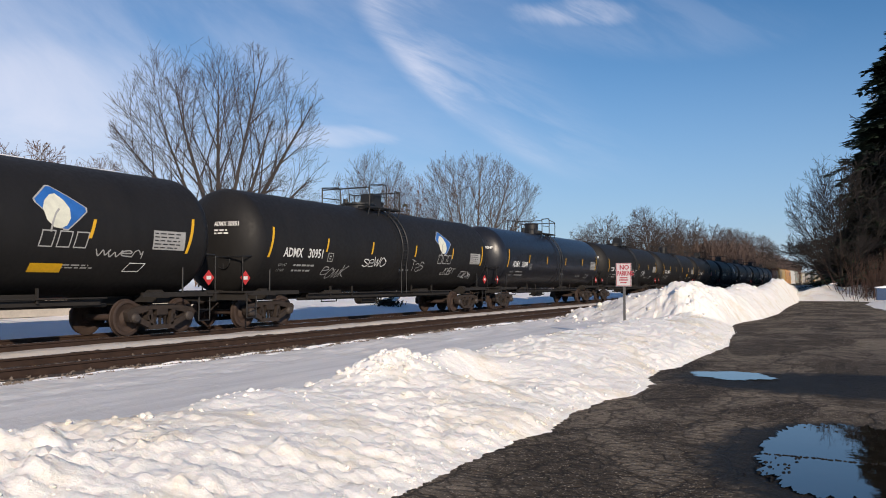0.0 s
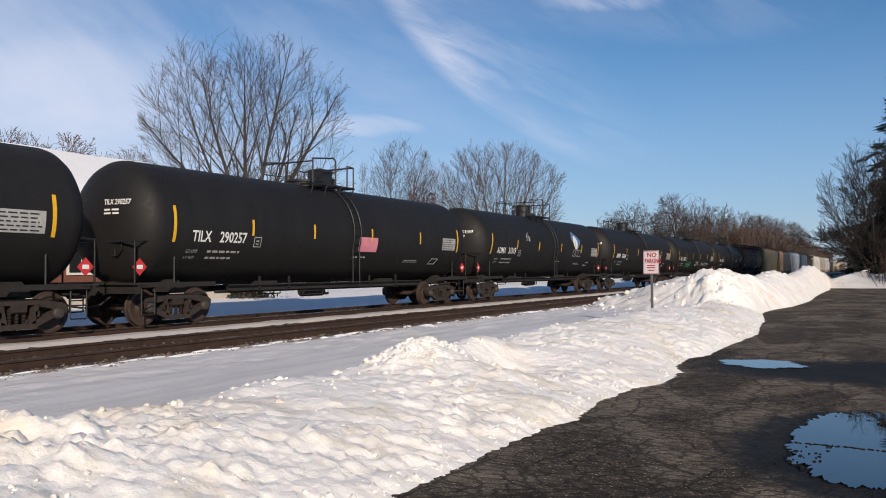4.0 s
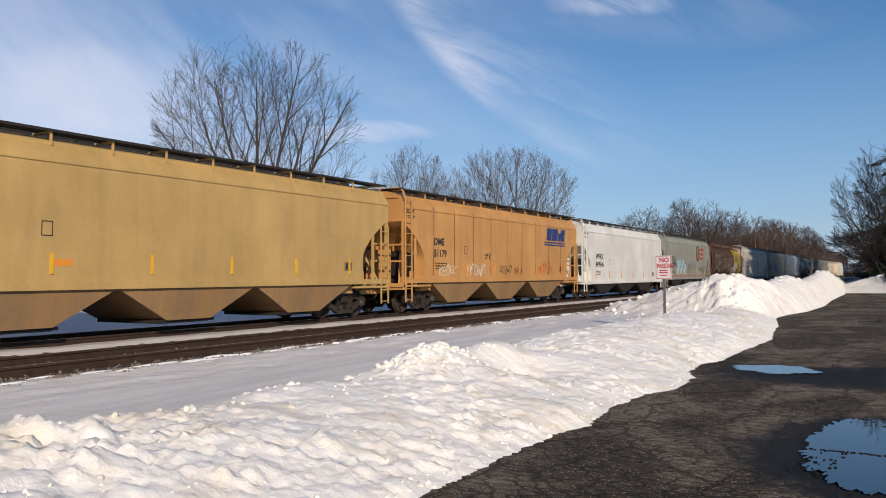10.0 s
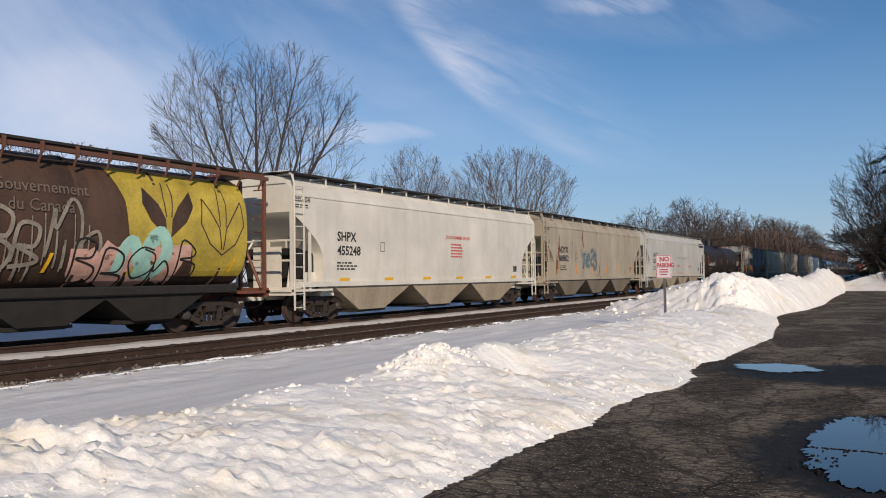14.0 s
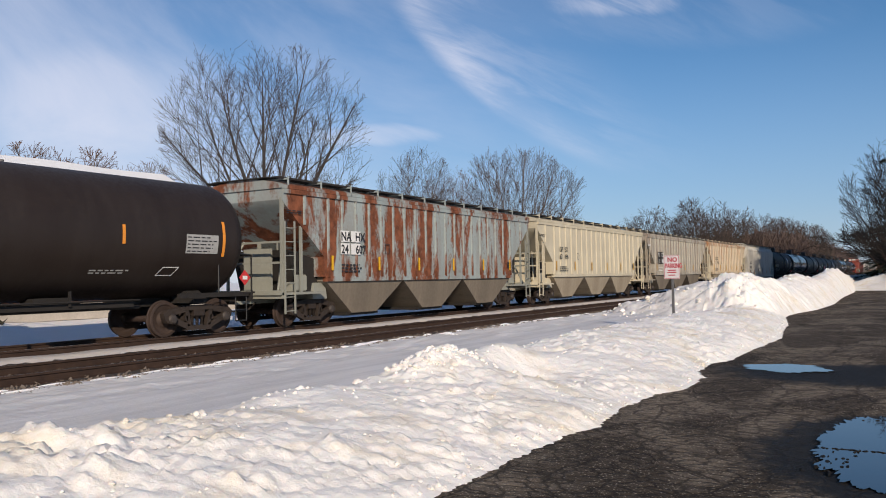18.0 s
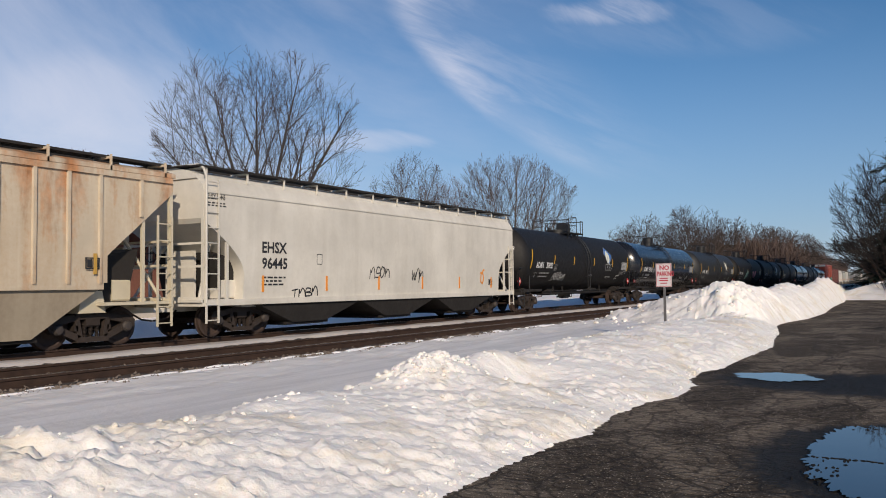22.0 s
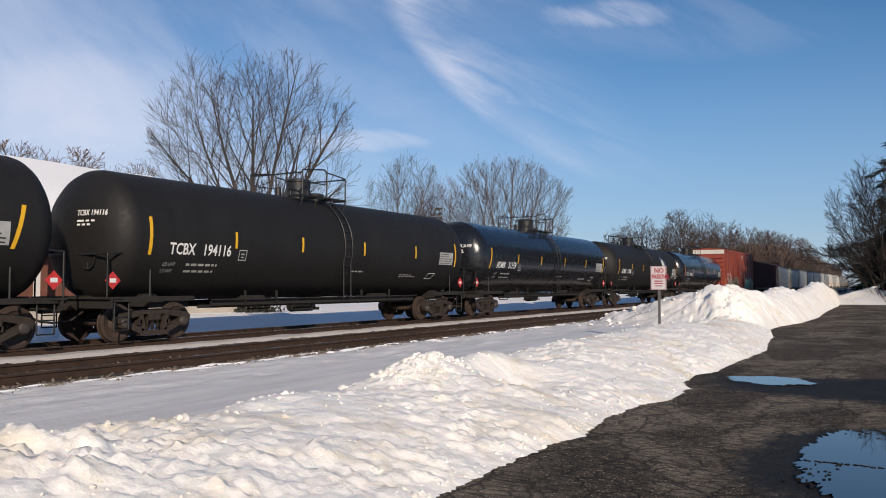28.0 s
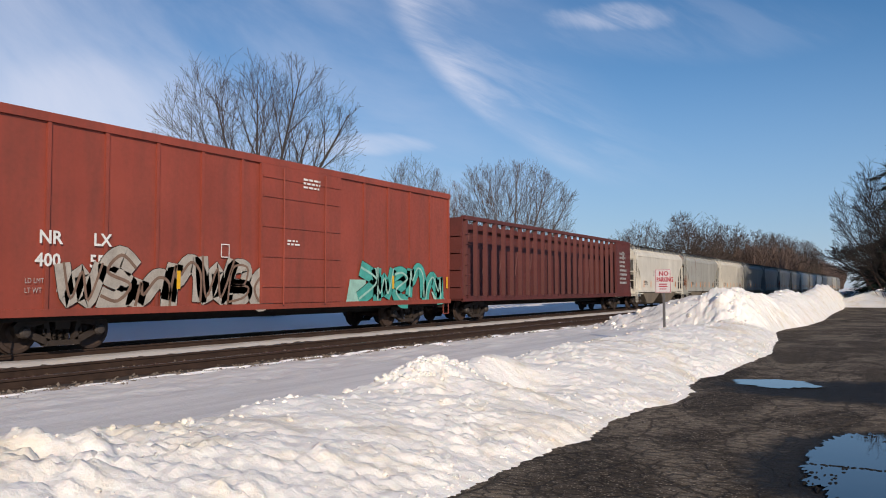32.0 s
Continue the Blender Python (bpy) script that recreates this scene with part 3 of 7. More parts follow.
xs = steps((-6.6, -2.6, 0.036))
ys = steps((-6, 1.5, 0.11), (1.5, 11, 0.038), (11, 16, 0.06), (16, 24, 0.09), (24, 36, 0.08), (36, 50, 0.16), (50, 90, 0.5), (90, 260, 6))
single("snow_field", grid(steps((-11.3, -6.6, 0.10)), ys, bank_height), SNOW_DULL, "flat snow with streaked marks, tint dimmed for the grazing sun, between the bank and the tracks", "snow", kind="structure", smooth=80)
single("snow_bank", grid(xs, ys, bank_height), SNOW, "ploughed snow bank, lumpy and yellowed, along the road edge", "snow", kind="structure", smooth=80)


def heap_height(x, y):
    h = 1.35 * gauss(x, y, -1.0, 79.0, 5.5, 4.0) + 0.55 * gauss(x, y, 3.2, 62.0, 1.9, 12.0) + 0.5 * gauss(x, y, 6.0, 40.0, 1.6, 30.0)
    return h * (1 + 0.3 * noise.noise((x * 0.6, y * 0.6, 2.0))) - 0.10 + 0.04 * noise.noise((x * 2, y * 2, 2.0))


single("snow_heap", grid(steps((-7, 12, 0.3)), steps((34, 60, 0.5), (60, 90, 0.4)), heap_height), SNOW, "heap of ploughed snow at the road's far end", "snow", kind="structure", smooth=80)

# snow clods on the bank
rng = random.Random(4)
clods = M()
for i in range(1950):
    y = 2 + 26 * rng.random() ** 1.5
    pick = rng.random()
    x = rng.gauss(-5.9, 0.35) if pick < 0.33 else bank_foot(y) + rng.gauss(-0.12, 0.06) if pick < 0.63 else rng.uniform(-5.6, bank_foot(y))
    s = rng.choice((0.012, 0.015, 0.02, 0.025, 0.03, 0.045)) * rng.uniform(0.6, 1.2) * (1.0 if x < -5.3 else 0.65)
    if abs(y - 8.7) < 1.0 and x < -4.9:
        s *= 1.5
    if i > 1800:
        # blocks of the clod at the crest
        x, y, s = rng.gauss(-5.25, 0.22), rng.gauss(8.75, 0.40), rng.uniform(0.02, 0.055)
    elif i > 1620:
        # broken blocks all over the ploughed heaps
        x, y, s = rng.uniform(-10.6, -4.4), rng.uniform(28.0, 33.0), rng.choice((0.03, 0.04, 0.05, 0.07, 0.11)) * rng.uniform(0.7, 1.3)
        if i % 5 == 0:
            x, y, s = rng.gauss(-5.6, 0.8), rng.uniform(38, 50), rng.uniform(0.04, 0.12)
    z = max(bank_height(x, y), 0.0)
    ring = [[], [], []]
    for k in range(3):
        for j in range(6):
            t = j * math.pi / 3 + k
            rr = s * (0.75, 1.05, 0.6)[k] * rng.uniform(0.7, 1.25)
            ring[k].append((x + rr * math.cos(t), y + rr * math.sin(t), z + s * (-0.5, 0.15, 0.7)[k] + s * rng.uniform(-0.15, 0.15)))
    clods.loft(ring + [[(x + 0.15 * (q[0] - x), y + 0.15 * (q[1] - y), z + s * 0.85) for q in ring[2]]])
single("snow_clods", clods, SNOW, "clods of broken snow scattered on the bank", "snow", kind="stuff", smooth=60)


# ---- puddles ----
def puddle(cx, cy, rx, ry, z, seed, label, rough=0.25):
    m = M()
    n = 420
    ring = []
    for i in range(n):
        t = 2 * math.pi * i / n
        k = 1 + rough * noise.noise((math.cos(t) * 1.6 + seed, math.sin(t) * 1.6, 0.0)) + 0.12 * noise.noise((math.cos(t) * 5, math.sin(t) * 5 + seed, 1.0)) + 0.09 * noise.noise((math.cos(t) * 19, math.sin(t) * 19 + seed, 1.0)) + 0.06 * noise.noise((math.cos(t) * 50, math.sin(t) * 50 + seed, 1.0))
        ring.append((cx + rx * k * math.cos(t), cy + ry * k * math.sin(t), z))
    m.add([(cx, cy, z)] + ring, [(0, 1 + i, 1 + (i + 1) % n) for i in range(n)])
    return single("puddle", m, WATER, label, "puddle", kind="structure", smooth=None)


puddle(-0.13, 8.34, 0.82, 1.76, -0.004, 3.0, "still meltwater puddle on the asphalt, mirroring the sky")
puddle(-1.92, 14.42, 0.66, 0.60, -0.004, 8.0, "shallow meltwater puddle beside the snow bank")


# grit heaps that stand out of the near puddle
rng = random.Random(15)
grit = M()
for i in range(90):
    row = i < 46
    x, y = (-0.80 + 0.030 * i + rng.uniform(-0.02, 0.02), rng.gauss(8.0, 0.012)) if row else (rng.gauss(-0.62, 0.10), rng.gauss(7.4, 0.3)) if i < 70 else (rng.gauss(-0.2, 0.22), rng.gauss(9.75, 0.14))
    a, b, h = rng.uniform(0.01, 0.03) if row else rng.uniform(0.006, 0.022), rng.uniform(0.012, 0.03) if row else rng.uniform(0.015, 0.06), rng.uniform(0.002, 0.005)
    ring = [(x + a * math.cos(t) * rng.uniform(0.7, 1.3), y + b * math.sin(t) * rng.uniform(0.7, 1.3), -0.02) for t in [k * math.pi / 5 for k in range(10)]]
    grit.loft([ring, [(x + 0.75 * (q[0] - x), y + 0.75 * (q[1] - y), 0.0) for q in ring], [(x + 0.2 * (q[0] - x), y + 0.2 * (q[1] - y), h) for q in ring]])
single("grit_islands", grit, ASPHALT, "low islands of wet grit in the puddle", "grit", kind="stuff", smooth=60)


# ---- the two tracks ----
def ballast_height(x, y):
    d = min(abs(x - NEAR_X), abs(x - TRAIN_X))
    h = 0.085 - 0.16 * smooth01((d - 1.35) / 1.25)
    mid = (NEAR_X + TRAIN_X) / 2
    if abs(x - mid) < 1.2 and NEAR_X > x > TRAIN_X:
        h = max(h, 0.02)
    return h + 0.035 * noise.noise((x * 3.1, y * 2.7, 2.0)) + 0.02 * noise.noise((x * 9, y * 8, 2.0))


ballast = single("ballast", grid(steps((-19.9, -10.3, 0.12)), steps((-30, 3, 1.5), (3, 45, 0.16), (45, 120, 1.0), (120, 1000, 20)), ballast_height), BALLAST, "dark brown ballast bed of two tracks", "track bed", kind="structure", smooth=80)


def strip_height(x, y):
    d = abs(x + 15.80)
    return 0.125 * (1 - smooth01((d - 0.24) / 0.26)) + 0.01 + 0.03 * noise.noise((x * 2, y * 0.8, 2.0)) + 0.03 * noise.noise((x * 4, y * 5, 2.0)) * smooth01((d - 0.2) / 0.2)


single("snow_ridge", grid(steps((-16.26, -15.30, 0.06)), steps((-30, 3, 1.5), (3, 45, 0.2), (45, 120, 1.5), (120, 900, 30)), strip_height), SNOW_GREY, "low ridge of snow between the two tracks", "snow", kind="structure", smooth=80)

# snow that lies among the stones at the near shoulder, and loose stones
rng = random.Random(9)
drift = M()
for i in range(420):
    y = 3 + 42 * rng.random()
    x = rng.uniform(-11.35, -10.40) if rng.random() < 0.96 else rng.uniform(-13.3, -12.0)
    rx, ry = rng.uniform(0.03, 0.10), rng.uniform(0.10, 0.55)
    z = ballast_height(x, y)
    ring0 = [(x + rx * math.cos(t) * (1 + 0.3 * math.sin(3 * t + i)), y + ry * math.sin(t), z - 0.04) for t in [k * math.pi / 6 for k in range(12)]]
    ring1 = [(x + (p[0] - x) * 0.7, y + (p[1] - y) * 0.7, z + 0.025) for p in ring0]
    drift.loft([ring0, ring1, [(x + (p[0] - x) * 0.2, y + (p[1] - y) * 0.2, z + 0.04) for p in ring0]])
single("snow_patches", drift, SNOW_FLAT, "patches of snow lying among the ballast", "snow", kind="stuff", smooth=60)
stones = M()
for i in range(9000):
    y = 3 + 34 * rng.random() ** 1.3
    x = rng.uniform(-14.2, -10.45) if i % 3 == 0 else rng.gauss(-10.98, 0.26)
    s = rng.uniform(0.018, 0.045)
    z = ballast_height(x, y)
    vs = [(x + s * rng.uniform(-1, 1), y + s * rng.uniform(-1, 1), z + s * 1.0), (x - s, y, z), (x, y - s, z - 0.01), (x + s, y + s * 0.3, z), (x, y + s, z - 0.01)]
    stones.add(vs, [(0, 1, 2), (0, 2, 3), (0, 3, 4), (0, 4, 1)])
single("ballast_stones", stones, STONE, "loose ballast stones along the tracks", "stones", kind="stuff", smooth=None)

RAIL_PROFILE = [(-0.075, 0.0), (0.075, 0.0), (0.075, 0.012), (0.012, 0.03), (0.012, 0.125), (0.037, 0.135), (0.037, 0.166), (0.03, 0.172), (-0.03, 0.172), (-0.037, 0.166), (-0.037, 0.135), (-0.012, 0.125), (-0.012, 0.03), (-0.075, 0.012)]
for cx, state in ((NEAR_X, "unused"), (TRAIN_X, "busy")):
    track = thing("railway_track", "standard-gauge railway track on dark wooden ties", "track", kind="structure", at=pose(cx, 0, RAIL_Z))
    for side in (-0.755, 0.755):
        rail = part("rail", M().prism([(side + a, b - 0.172) for a, b in RAIL_PROFILE], -60, 1000, "y"), RAIL, track, "rusty steel rail", 20)
        part("rail_head", M().box(side, 470, 0.0015, 0.055, 1060, 0.003), RAIL_TOP, rail, "bright worn running surface")
    tie = M().box(0, 0, -0.172 - 0.085, 2.6, 0.23, 0.17, 0.012).mesh("tie")
    plate = M().box(0, 0, 0, 0.36, 0.19, 0.016).mesh("tie_plate")
    for i in range(66):
        b = part("tie", tie, TIE, track)
        b.location = (rng.uniform(-0.04, 0.04), 2.0 + i * 0.545, rng.uniform(-0.012, 0.0) - 0.004)
        if cx == NEAR_X and i < 40:
            for side in (-0.755, 0.755):
                q = part("tie_plate", plate, RAIL, b)
                q.location = (side, 0, -0.170)
    more = M()
    for i in range(420):
        more.box(0, 2.0 + (66 + i) * 0.545, -0.172 - 0.085, 2.6, 0.23, 0.17)
    far_ties = part("far_ties", more, TIE, track)
    far_ties["kind"] = "stuff"

# ---- freight trucks: shared by all cars. Cars run along y, their near side faces +x, z = 0 is the rail head ----
def wheelset_mesh():
    m = M()
    for s in (-1, 1):
        prof = [(0.62, 0.09), (0.64, 0.14), (0.69, 0.16), (0.71, 0.30), (0.685, 0.36), (0.685, 0.475), (0.715, 0.478), (0.725, 0.457), (0.815, 0.450), (0.822, 0.435), (0.822, 0.375), (0.79, 0.34), (0.765, 0.22), (0.80, 0.14), (0.82, 0.12), (0.82, 0.085)]
        m.lathe([(h * s, r) for h, r in prof], 36, "x", (0, 0, 0))
    m.tube((-1.0, 0, 0), (1.0, 0, 0), 0.085, 16)
    return m


def side_frame_mesh():
    """A cast side frame with its two windows, seen from the side."""
    m = M()
    def beam(pts, w0, w1):
        (y0, z0), (y1, z1) = pts
        d = Vector((y1 - y0, z1 - z0)).normalized()
        n = Vector((-d.y, d.x))
        poly = [(y0 + n.x * w0, z0 + n.y * w0), (y1 + n.x * w1, z1 + n.y * w1), (y1 - n.x * w1, z1 - n.y * w1), (y0 - n.x * w0, z0 - n.y * w0)]
        m.prism(poly, -0.07, 0.07, "x")
    for s in (-1, 1):
        beam([(s * 1.02, 0.60), (s * 0.45, 0.70)], 0.085, 0.075)
        beam([(s * 0.98, 0.52), (s * 0.32, 0.22)], 0.075, 0.07)
        beam([(s * 0.40, 0.68), (s * 0.31, 0.24)], 0.06, 0.06)
        m.prism([(s * 0.78, 0.36), (s * 0.78, 0.66), (s * 1.04, 0.68), (s * 1.13, 0.60), (s * 1.10, 0.46), (s * 1.02, 0.36)], -0.085, 0.085, "x")
    m.prism([(-0.55, 0.66), (-0.4, 0.79), (0.4, 0.79), (0.55, 0.66)], -0.08, 0.08, "x")
    m.prism([(-0.42, 0.145), (-0.36, 0.26), (0.36, 0.26), (0.42, 0.145)], -0.095, 0.095, "x")
    return m


def spring_mesh():
    m = M()
    for i in range(3):
        for k in range(9):
            m.lathe([(-0.008, 0.045), (0, 0.06), (0.008, 0.045)], 10, "z", (0.0, (i - 1) * 0.16, 0.29 + k * 0.03))
        m.tube((0, (i - 1) * 0.16, 0.26), (0, (i - 1) * 0.16, 0.55), 0.035, 8)
    return m


def bearing_mesh():
    return M().lathe([(0.0, 0.12), (0.10, 0.125), (0.13, 0.10), (0.15, 0.095), (0.16, 0.05)], 18, "x")


def bolster_mesh():
    m = M().box(0, 0, 0.60, 2.15, 0.36, 0.22, 0.03)
    m.lathe([(0.70, 0.36), (0.78, 0.36), (0.80, 0.30)], 20, "z")
    for s in (-1, 1):
        m.box(s * 0.62, 0.42, 0.46, 0.9, 0.09, 0.12)
        m.box(s * 0.62, -0.42, 0.46, 0.9, 0.09, 0.12)
    return m


SPINNERS = []


def make_truck(wheel_mat):
    truck = part("truck", bolster_mesh(), STEEL_DARK, None, "cast-steel freight truck")
    for s in (-1, 1):
        part("side_frame", once(("side_frame",), side_frame_mesh, 30), STEEL_DARK, truck).location = (s * 1.0, 0, 0)
        part("spring_pack", once(("spring_pack",), spring_mesh, 30), STEEL_DARK, truck).location = (s * 0.98, 0, 0)
        for e in (-1, 1):
            part("bearing", once(("bearing",), bearing_mesh, 30), CAP if (s > 0) else STEEL_DARK, truck, "round bearing cap").matrix_basis = pose(s * 1.02, e * 0.89, 0.457, 0, 0, 0 if s > 0 else 180)
    for e in (-1, 1):
        w = part("wheelset", once(("wheelset",), wheelset_mesh, 30), wheel_mat, truck, "pair of steel wheels on an axle")
        w.matrix_parent_inverse = Matrix.Translation((0, e * 0.89, 0.457))
        SPINNERS.append(w)
    return truck


TRUCKS = {}


def add_trucks(car, half, wheel_mat=None):
    wheel_mat = wheel_mat or WHEEL
    for s in (-1, 1):
        if wheel_mat not in TRUCKS:
            TRUCKS[wheel_mat] = make_truck(wheel_mat)
            t = TRUCKS[wheel_mat]
        else:
            t = copy_thing(TRUCKS[wheel_mat], Matrix())
            SPINNERS.extend(c for c in t.children if c.name.startswith("wheelset"))
        t.matrix_basis = pose(0, s * half, 0)
        t.parent = car


def coupler_mesh(half, s):
    m = M().box(0, s * (half - 0.42), 0.86, 0.14, 0.86, 0.16, 0.02)
    m.box(0.05, s * (half - 0.1), 0.86, 0.26, 0.3, 0.28, 0.05)
    m.pipe([(0.25, s * (half - 0.75), 0.75), (0.3, s * (half - 0.4), 0.55), (0.24, s * (half - 0.02), 0.5)], 0.025, 6)
    return m


def add_couplers(car, half):
    for s in (-1, 1):
        part("coupler", once(("coupler", half, s), lambda: coupler_mesh(half, s), 30), STEEL_DARK, car, "knuckle coupler with its air hose")

# ---- lettering and decals: flat shapes in (u, v) laid on a car's side ----
def text_flat(words, height, squeeze=1.0, bold=0.0):
    """Triangles of a line of text in the built-in font: u along the line from 0, v up from 0."""
    key = ("text", words, height, squeeze, bold)
    if key not in CACHE:
        cu = bpy.data.curves.new("text", "FONT")
        cu.body, cu.size, cu.resolution_u, cu.offset = words, height / 0.70, 2, bold
        ob = bpy.data.objects.new("text", cu)
        me = bpy.data.meshes.new_from_object(ob)
        vs = [(v.co.x * squeeze, v.co.y) for v in me.vertices]
        fs = [tuple(p.vertices) for p in me.polygons]
        lo = min((v[0] for v in vs), default=0)
        CACHE[key] = ([(a - lo, b) for a, b in vs], fs)
        bpy.data.objects.remove(ob)
        bpy.data.curves.remove(cu)
        bpy.data.meshes.remove(me)
    return CACHE[key]


class Flat:
    """Shapes in (u, v), to be laid on a side."""

    def __init__(self):
        self.v, self.f = [], []

    def add(self, vs, fs):
        n = len(self.v)
        self.v += vs
        self.f += [tuple(i + n for i in q) for q in fs]
        return self

    def text(self, words, u, v, height, squeeze=1.0, bold=0.0):
        vs, fs = text_flat(words, height, squeeze, bold)
        return self.add([(a + u, b + v) for a, b in vs], fs)

    def bar(self, u, v, w, h, slant=0.0):
        return self.add([(u, v), (u + w, v), (u + w + slant, v + h), (u + slant, v + h)], [(0, 1, 2, 3)])

    def outline(self, u, v, w, h, t, slant=0.0):
        self.bar(u, v, w, t).bar(u + slant, v + h - t, w, t)
        self.bar(u, v + t, t, h - 2 * t, slant)
        return self.bar(u + w - t, v + t, t, h - 2 * t, slant)

    def poly(self, pts):
        return self.add(list(pts), [tuple(range(len(pts)))])

    def stroke(self, pts, w):
        """A brushed line through points."""
        vs, fs = [], []
        for i, p in enumerate(pts):
            a, b = pts[max(0, i - 1)], pts[min(len(pts) - 1, i + 1)]
            d = Vector((b[0] - a[0], b[1] - a[1]))
            d = d.normalized() if d.length > 1e-6 else Vector((1, 0))
            vs += [(p[0] - d.y * w / 2, p[1] + d.x * w / 2), (p[0] + d.y * w / 2, p[1] - d.x * w / 2)]
            if i:
                fs.append((2 * i - 2, 2 * i - 1, 2 * i + 1, 2 * i))
        return self.add(vs, fs)

    def small_print(self, rng, u, v, w, h, lines):
        """Rows of writing too small to read: short bars."""
        step = h / lines
        for k in range(lines):
            a = u
            end = u + w * rng.uniform(0.7, 1.0)
            while a < end:
                b = rng.uniform(0.08, 0.22)
                self.bar(a, v + h - (k + 0.8) * step, min(b, end - a + 0.02), step * 0.5)
                a += b + 0.05
        return self

    def tag(self, rng, u, v, w, h, width=0.03, letters=5):
        """A spray-can scribble that spells nothing: looping strokes, letter by letter."""
        cell = w / letters
        lean = rng.uniform(0.0, 0.3)
        for k in range(letters):
            tall, drop, wide = rng.uniform(0.72, 1.05), rng.uniform(-0.12, 0.16), rng.uniform(0.95, 1.30)
            flip = rng.random() < 0.3
            for line in SCRIBBLES[rng.randrange(len(SCRIBBLES))]:
                knots = [(u + cell * (k + 0.03 + wide * ((1 - a) if flip else a)), v + h * (drop + tall * b + rng.uniform(-0.10, 0.10))) for a, b in line]
                n, pts = len(knots), []
                for i in range(n - 1):
                    p0, p1, p2, p3 = knots[max(0, i - 1)], knots[i], knots[i + 1], knots[min(n - 1, i + 2)]
                    for j in range(5):
                        t = j / 5
                        x, y = (0.5 * (2 * p1[c] + (p2[c] - p0[c]) * t + (2 * p0[c] - 5 * p1[c] + 4 * p2[c] - p3[c]) * t * t + (3 * p1[c] - p0[c] - 3 * p2[c] + p3[c]) * t ** 3) for c in (0, 1))
                        pts.append((x + lean * (y - v), y))
                pts.append((knots[-1][0] + lean * (knots[-1][1] - v), knots[-1][1]))
                self.stroke(pts, width * rng.uniform(0.85, 1.15))
        return self

    def wild(self, rng, u, v, w, h, letters, grow=0.0):
        """Fat bubble letters of a spray piece that spell nothing; grow widens them to a rim behind."""
        return self.tag(rng, u, v + 0.08 * h, w, h * 0.84, 0.46 * w / letters + grow, letters)


SCRIBBLES = [
    [[(0.8, 0.8), (0.4, 1.0), (0.08, 0.55), (0.35, 0.05), (0.8, 0.3), (0.85, 0.75), (0.5, 0.95)]],
    [[(0.05, 0.0), (0.12, 0.9), (0.2, 0.5), (0.5, 0.98), (0.8, 0.7), (0.88, 0.02)]],
    [[(0.1, 0.5), (0.75, 0.55), (0.6, 0.98), (0.15, 0.75), (0.2, 0.15), (0.9, 0.1)]],
    [[(0.88, 0.85), (0.45, 1.0), (0.15, 0.75), (0.78, 0.32), (0.5, 0.0), (0.05, 0.12)]],
    [[(0.12, 1.0), (0.1, 0.0)], [(0.85, 0.95), (0.15, 0.45), (0.9, 0.0)]],
    [[(0.0, 0.95), (0.25, 0.05), (0.5, 0.75), (0.7, 0.05), (1.0, 1.0)]],
    [[(0.1, 0.0), (0.15, 1.0), (0.7, 0.9), (0.65, 0.55), (0.15, 0.5), (0.8, 0.35), (0.7, 0.02), (0.1, 0.0)]],
    [[(0.0, 0.92), (0.95, 1.0)], [(0.5, 0.95), (0.42, 0.0)]],
]


def lay(name, flat, material, parent, surf, label="", rows=None):
    """Lays a Flat on a side: surf(u, v, lift) gives the place. rows: cut lines where the side is curved."""
    bm = bmesh.new()
    vs = [bm.verts.new((0, a, b)) for a, b in flat.v]
    for q in flat.f:
        try:
            bm.faces.new([vs[i] for i in q])
        except ValueError:
            pass
    if rows:
        for h in rows:
            bmesh.ops.bisect_plane(bm, geom=bm.verts[:] + bm.edges[:] + bm.faces[:], plane_co=(0, 0, h), plane_no=(0, 0, 1))
    for w in bm.verts:
        w.co = surf(w.co.y, w.co.z)
    for q in bm.faces:
        q.normal_update()
        if q.normal.x < 0:
            q.normal_flip()
    me = bpy.data.meshes.new(name)
    bm.to_mesh(me)
    bm.free()
    return part(name, me, material, parent, label)


